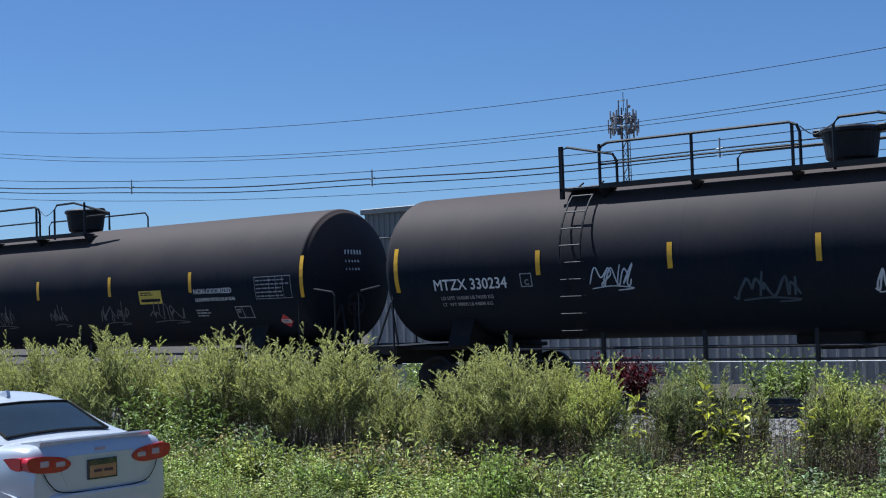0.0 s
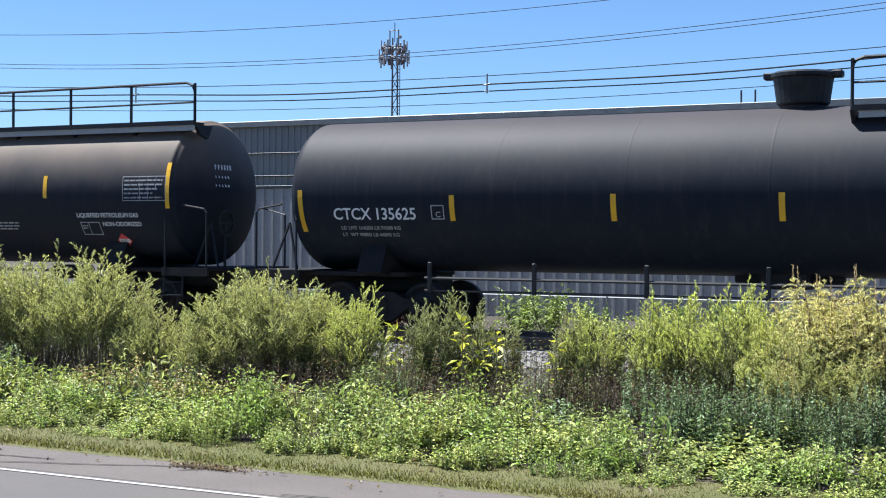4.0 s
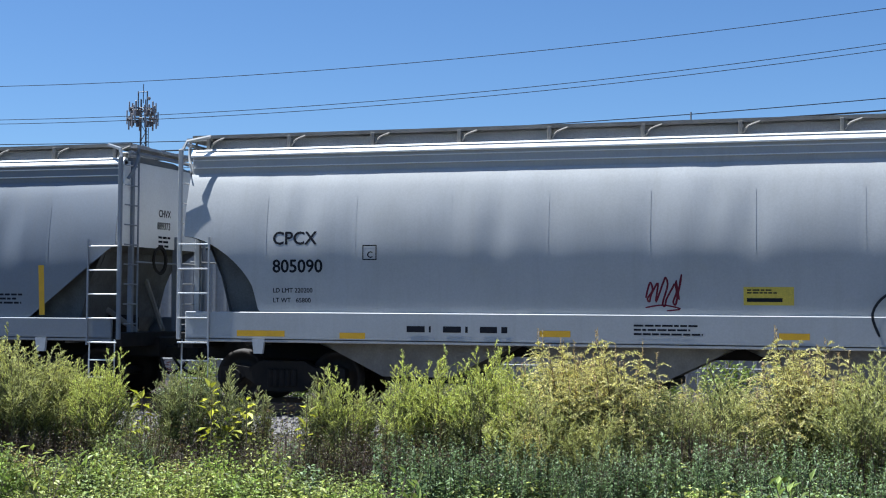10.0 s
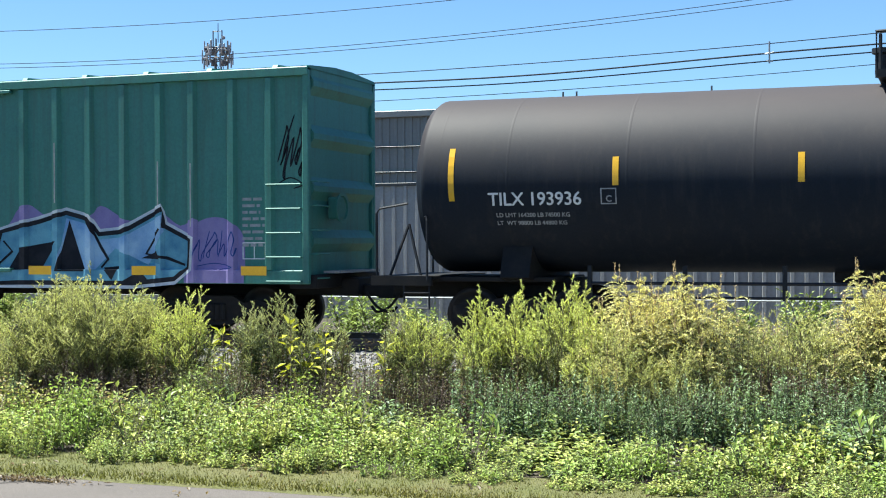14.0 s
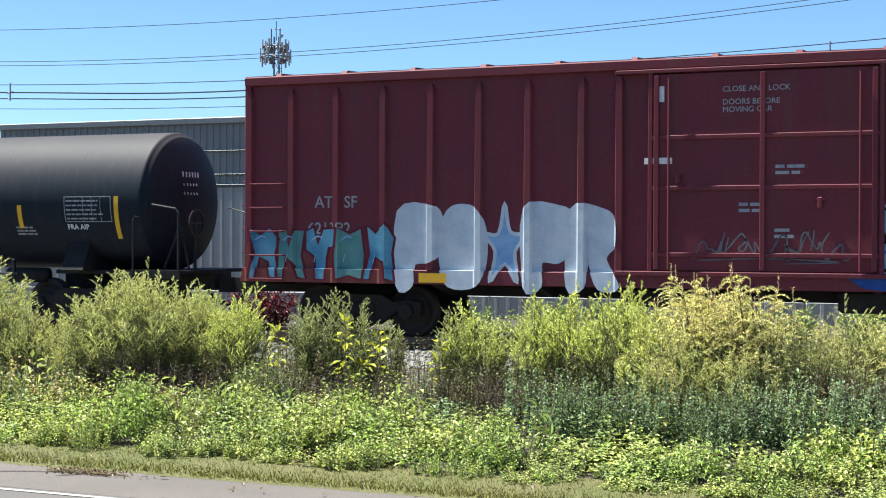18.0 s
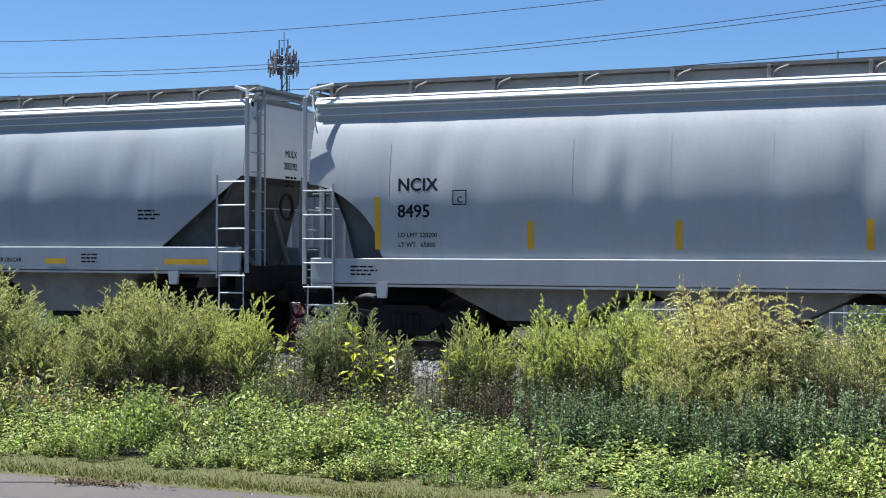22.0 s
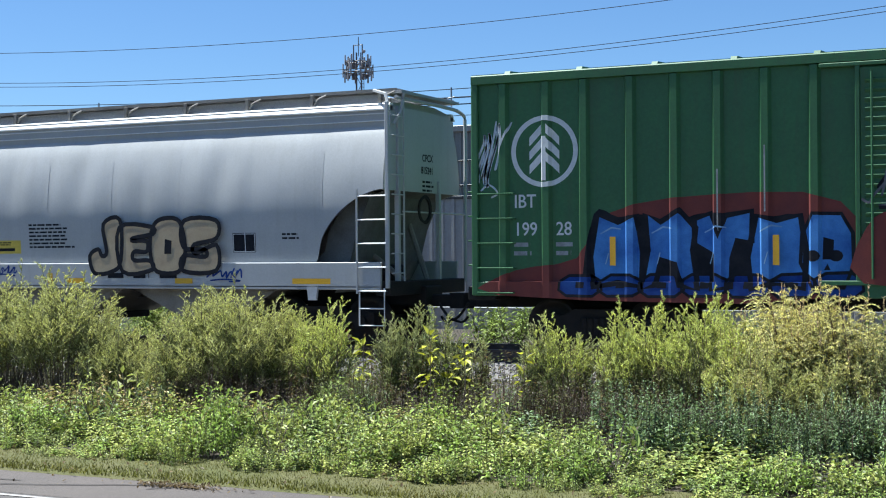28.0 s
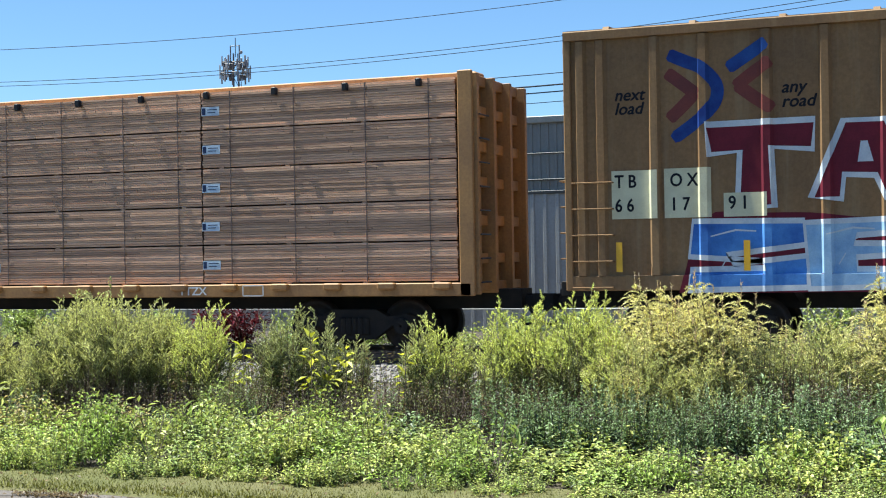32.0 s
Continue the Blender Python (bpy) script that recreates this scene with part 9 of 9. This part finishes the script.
    fill_polygon(s, smooth_line([(1.25, 1.22), (1.35, 1.8), (1.9, 2.1), (2.36, 2.2), (2.36, 1.22)], 3, closed=True), lift(on_door, 0.001))
    part("graffiti_cloud", s, SPRAY["blue"], car, "blue sprayed patch on the door")
    s = Shape()
    fill_polygon(s, smooth_line([(2.2, 0.98), (2.3, 2.0), (2.7, 2.35), (3.9, 2.52), (5.4, 2.58), (7.0, 2.52), (8.0, 2.4), (8.7, 2.05), (9.0, 1.0)], 3, closed=True), lift(out, 0.0005))
    part("graffiti_cloud", s, SPRAY["dark_blue"], car, "dark blue sprayed background")
    s = Shape()
    fill_polygon(s, smooth_line([(7.5, 1.0), (7.3, 1.7), (7.6, 2.2), (8.3, 2.1), (8.95, 1.6), (8.9, 1.0)], 3, closed=True), lift(out, 0.0015))
    part("graffiti_cloud", s, SPRAY["pale_blue"], car, "pale blue sprayed patch")
    graffiti(car, out, 2.5, 0.98, 5.0, 1.35, r, ("black",), "white", (7, 2, 3, 4, 1), thick=0.075, outer="white", back="pale_blue", back_h=0.98, label="black block-letter graffiti outlined in white")
    scribble(car, out, 7.70, 3.05, 1.1, 0.45, r, SPRAY["white"], strokes=5, thick=0.045)
    scribble(car, out, 8.50, 3.6, 0.5, 0.45, r, SPRAY["white"], strokes=5, thick=0.04)
    scribble(car, out, -8.95, 2.9, 0.35, 1.0, r, SPRAY["white"], strokes=5, thick=0.04)
    s = Shape()
    lettering(s, "YOOO", 7.72, 1.24, 0.10, lift(out, 0.01), 1.0, 0.01)
    lettering(s, "NAH!", 7.72, 1.08, 0.10, lift(out, 0.01), 1.0, 0.01)
    frame_lines(s, 7.80, 1.42, 0.48, 0.30, 0.018, lift(out, 0.01))
    patch(s, 8.03, 8.045, 1.42, 1.72, lift(out, 0.01), 1)
    part("graffiti_words", s, SPRAY["white"], car, "small white painted words: YOOO NAH!")
    for q in (-6.53, -3.87, 3.67, 6.34, 8.81):
        s = Shape()
        patch(s, q - 0.05, q + 0.05, 1.48, 1.95, lambda a, b: (a, -1.53, b), 1)
        part("reflective_mark", s, YELLOW_MARK, car, "yellow reflective strip")
    yellow_marks(car, lambda x, z, o=0.0: (x, -1.508 - o, z), (-1.13, 1.42), 0.96)

    centre_beam_car(276.25, 298.5, R(17))

    posts = [-9.46, -9.13, -8.26, -7.49, -6.51, -5.63, -4.75, -3.87, -2.99, 3.0, 3.9, 4.8, 5.7, 6.6, 7.5, 8.3, 9.1]
    car, wrap, half = box_car(300.15, 319.6, BOX_TAN, "weathered tan high-cube boxcar with a crossed-arrow mark and graffiti", eave=5.20, sill=1.05, posts=posts, doors=((-1.9, 2.0, "plug"),), end_ribs=5)
    r = R(118)
    out = Skin(posts, sill=(1.29, 1.48))
    s = Shape()
    for x0, x1, z1 in ((-8.97, -8.22, 2.96), (-8.12, -7.38, 2.97), (-7.19, -6.52, 2.56)):
        patch(s, x0, x1, 2.19, z1, lift(out, 0.034), 1)
    part("stencil_panel", s, SPRAY["cream"], car, "cream stencil panels")
    for txt, q, z in (("T B", -8.92, 2.69), ("O X", -8.03, 2.69), ("6 6", -8.92, 2.31), ("1 7", -8.03, 2.31), ("9 1", -7.12, 2.31)):
        s = Shape()
        lettering(s, txt, q, z, 0.20, lift(out, 0.038), 0.85, 0.03)
        part("lettering", s, BLACK_MARK, car, "black stencil: " + txt)
    for txt, q, z in (("next", -8.91, 4.08), ("load", -8.91, 3.86), ("any", -6.29, 4.07), ("road", -6.29, 3.85)):
        s = Shape()
        lettering(s, txt, q, z, 0.185, out, 1.0, 0.014, slant=0.25)
        part("lettering", s, BLACK_MARK, car, "black slanting stencil: " + txt)
    for k, (mat, pts) in enumerate(((SPRAY["rust_red"], [(-8.06, 4.49), (-7.83, 4.31), (-7.58, 4.11)]), (SPRAY["rust_red"], [(-7.60, 4.15), (-7.80, 3.95), (-8.03, 3.74)]),
                                    (SPRAY["rust_red"], [(-6.44, 4.58), (-6.72, 4.40), (-6.99, 4.20)]), (SPRAY["rust_red"], [(-6.97, 4.24), (-6.70, 4.03), (-6.41, 3.83)]),
                                    (SPRAY["dark_blue"], [(-8.03, 4.77), (-7.75, 4.64), (-7.50, 4.52), (-7.28, 4.26), (-7.30, 3.99), (-7.53, 3.74), (-7.97, 3.43)]), (SPRAY["dark_blue"], [(-6.50, 4.87), (-6.80, 4.68), (-7.10, 4.49)]))):
        s = Shape()
        ribbon(s, smooth_line(pts, 5), 0.20, lift(out, 0.002 + 0.0012 * k))
        part("crossed_arrow", s, mat, car, "crossed blue and red arrows")
    graffiti(car, lift(out, 0.012), -7.45, 2.32, 6.2, 1.30, r, ("maroon",), "white", (10, 2, 18, 1), thick=0.10, lean=0.05, label="maroon block-letter graffiti outlined in white")
    graffiti(car, lift(out, 0.004), -7.75, 1.06, 7.0, 1.15, r, ("blue", "pale_blue"), "white", (11, 1, 13, 0), back="maroon", back_h=1.05, thick=0.09, gloss="white", label="blue block-letter graffiti outlined in white")
    for q in (-8.84, -6.83):
        s = Shape()
        patch(s, q - 0.05, q + 0.05, 1.35, 1.82, lambda a, b: (a, -1.53, b), 1)
        part("reflective_mark", s, YELLOW_MARK, car, "yellow reflective strip")


def motions():
    times = [float(t) for t in range(0, 33)]
    for row in MOVING:
        ob, x0 = row[0], row[1]
        home = ob.matrix_basis.copy()
        if len(row) == 3:
            rows = [(t, Matrix.Translation((x0 - row[2] * t, home.translation.y, home.translation.z))) for t in (0.0, 4.0, 8.0, 16.0, 32.0)]
        else:
            rows = [(t, Matrix.Translation((x0 - shift(t), home.translation.y, home.translation.z))) for t in times[::4]]
        walk(ob, rows)


build_ground()
build_shed()
build_tower()
build_cables()
build_poles()
build_fence()
build_train()
sedan(-10.5, 8.65)
build_plants()
motions()
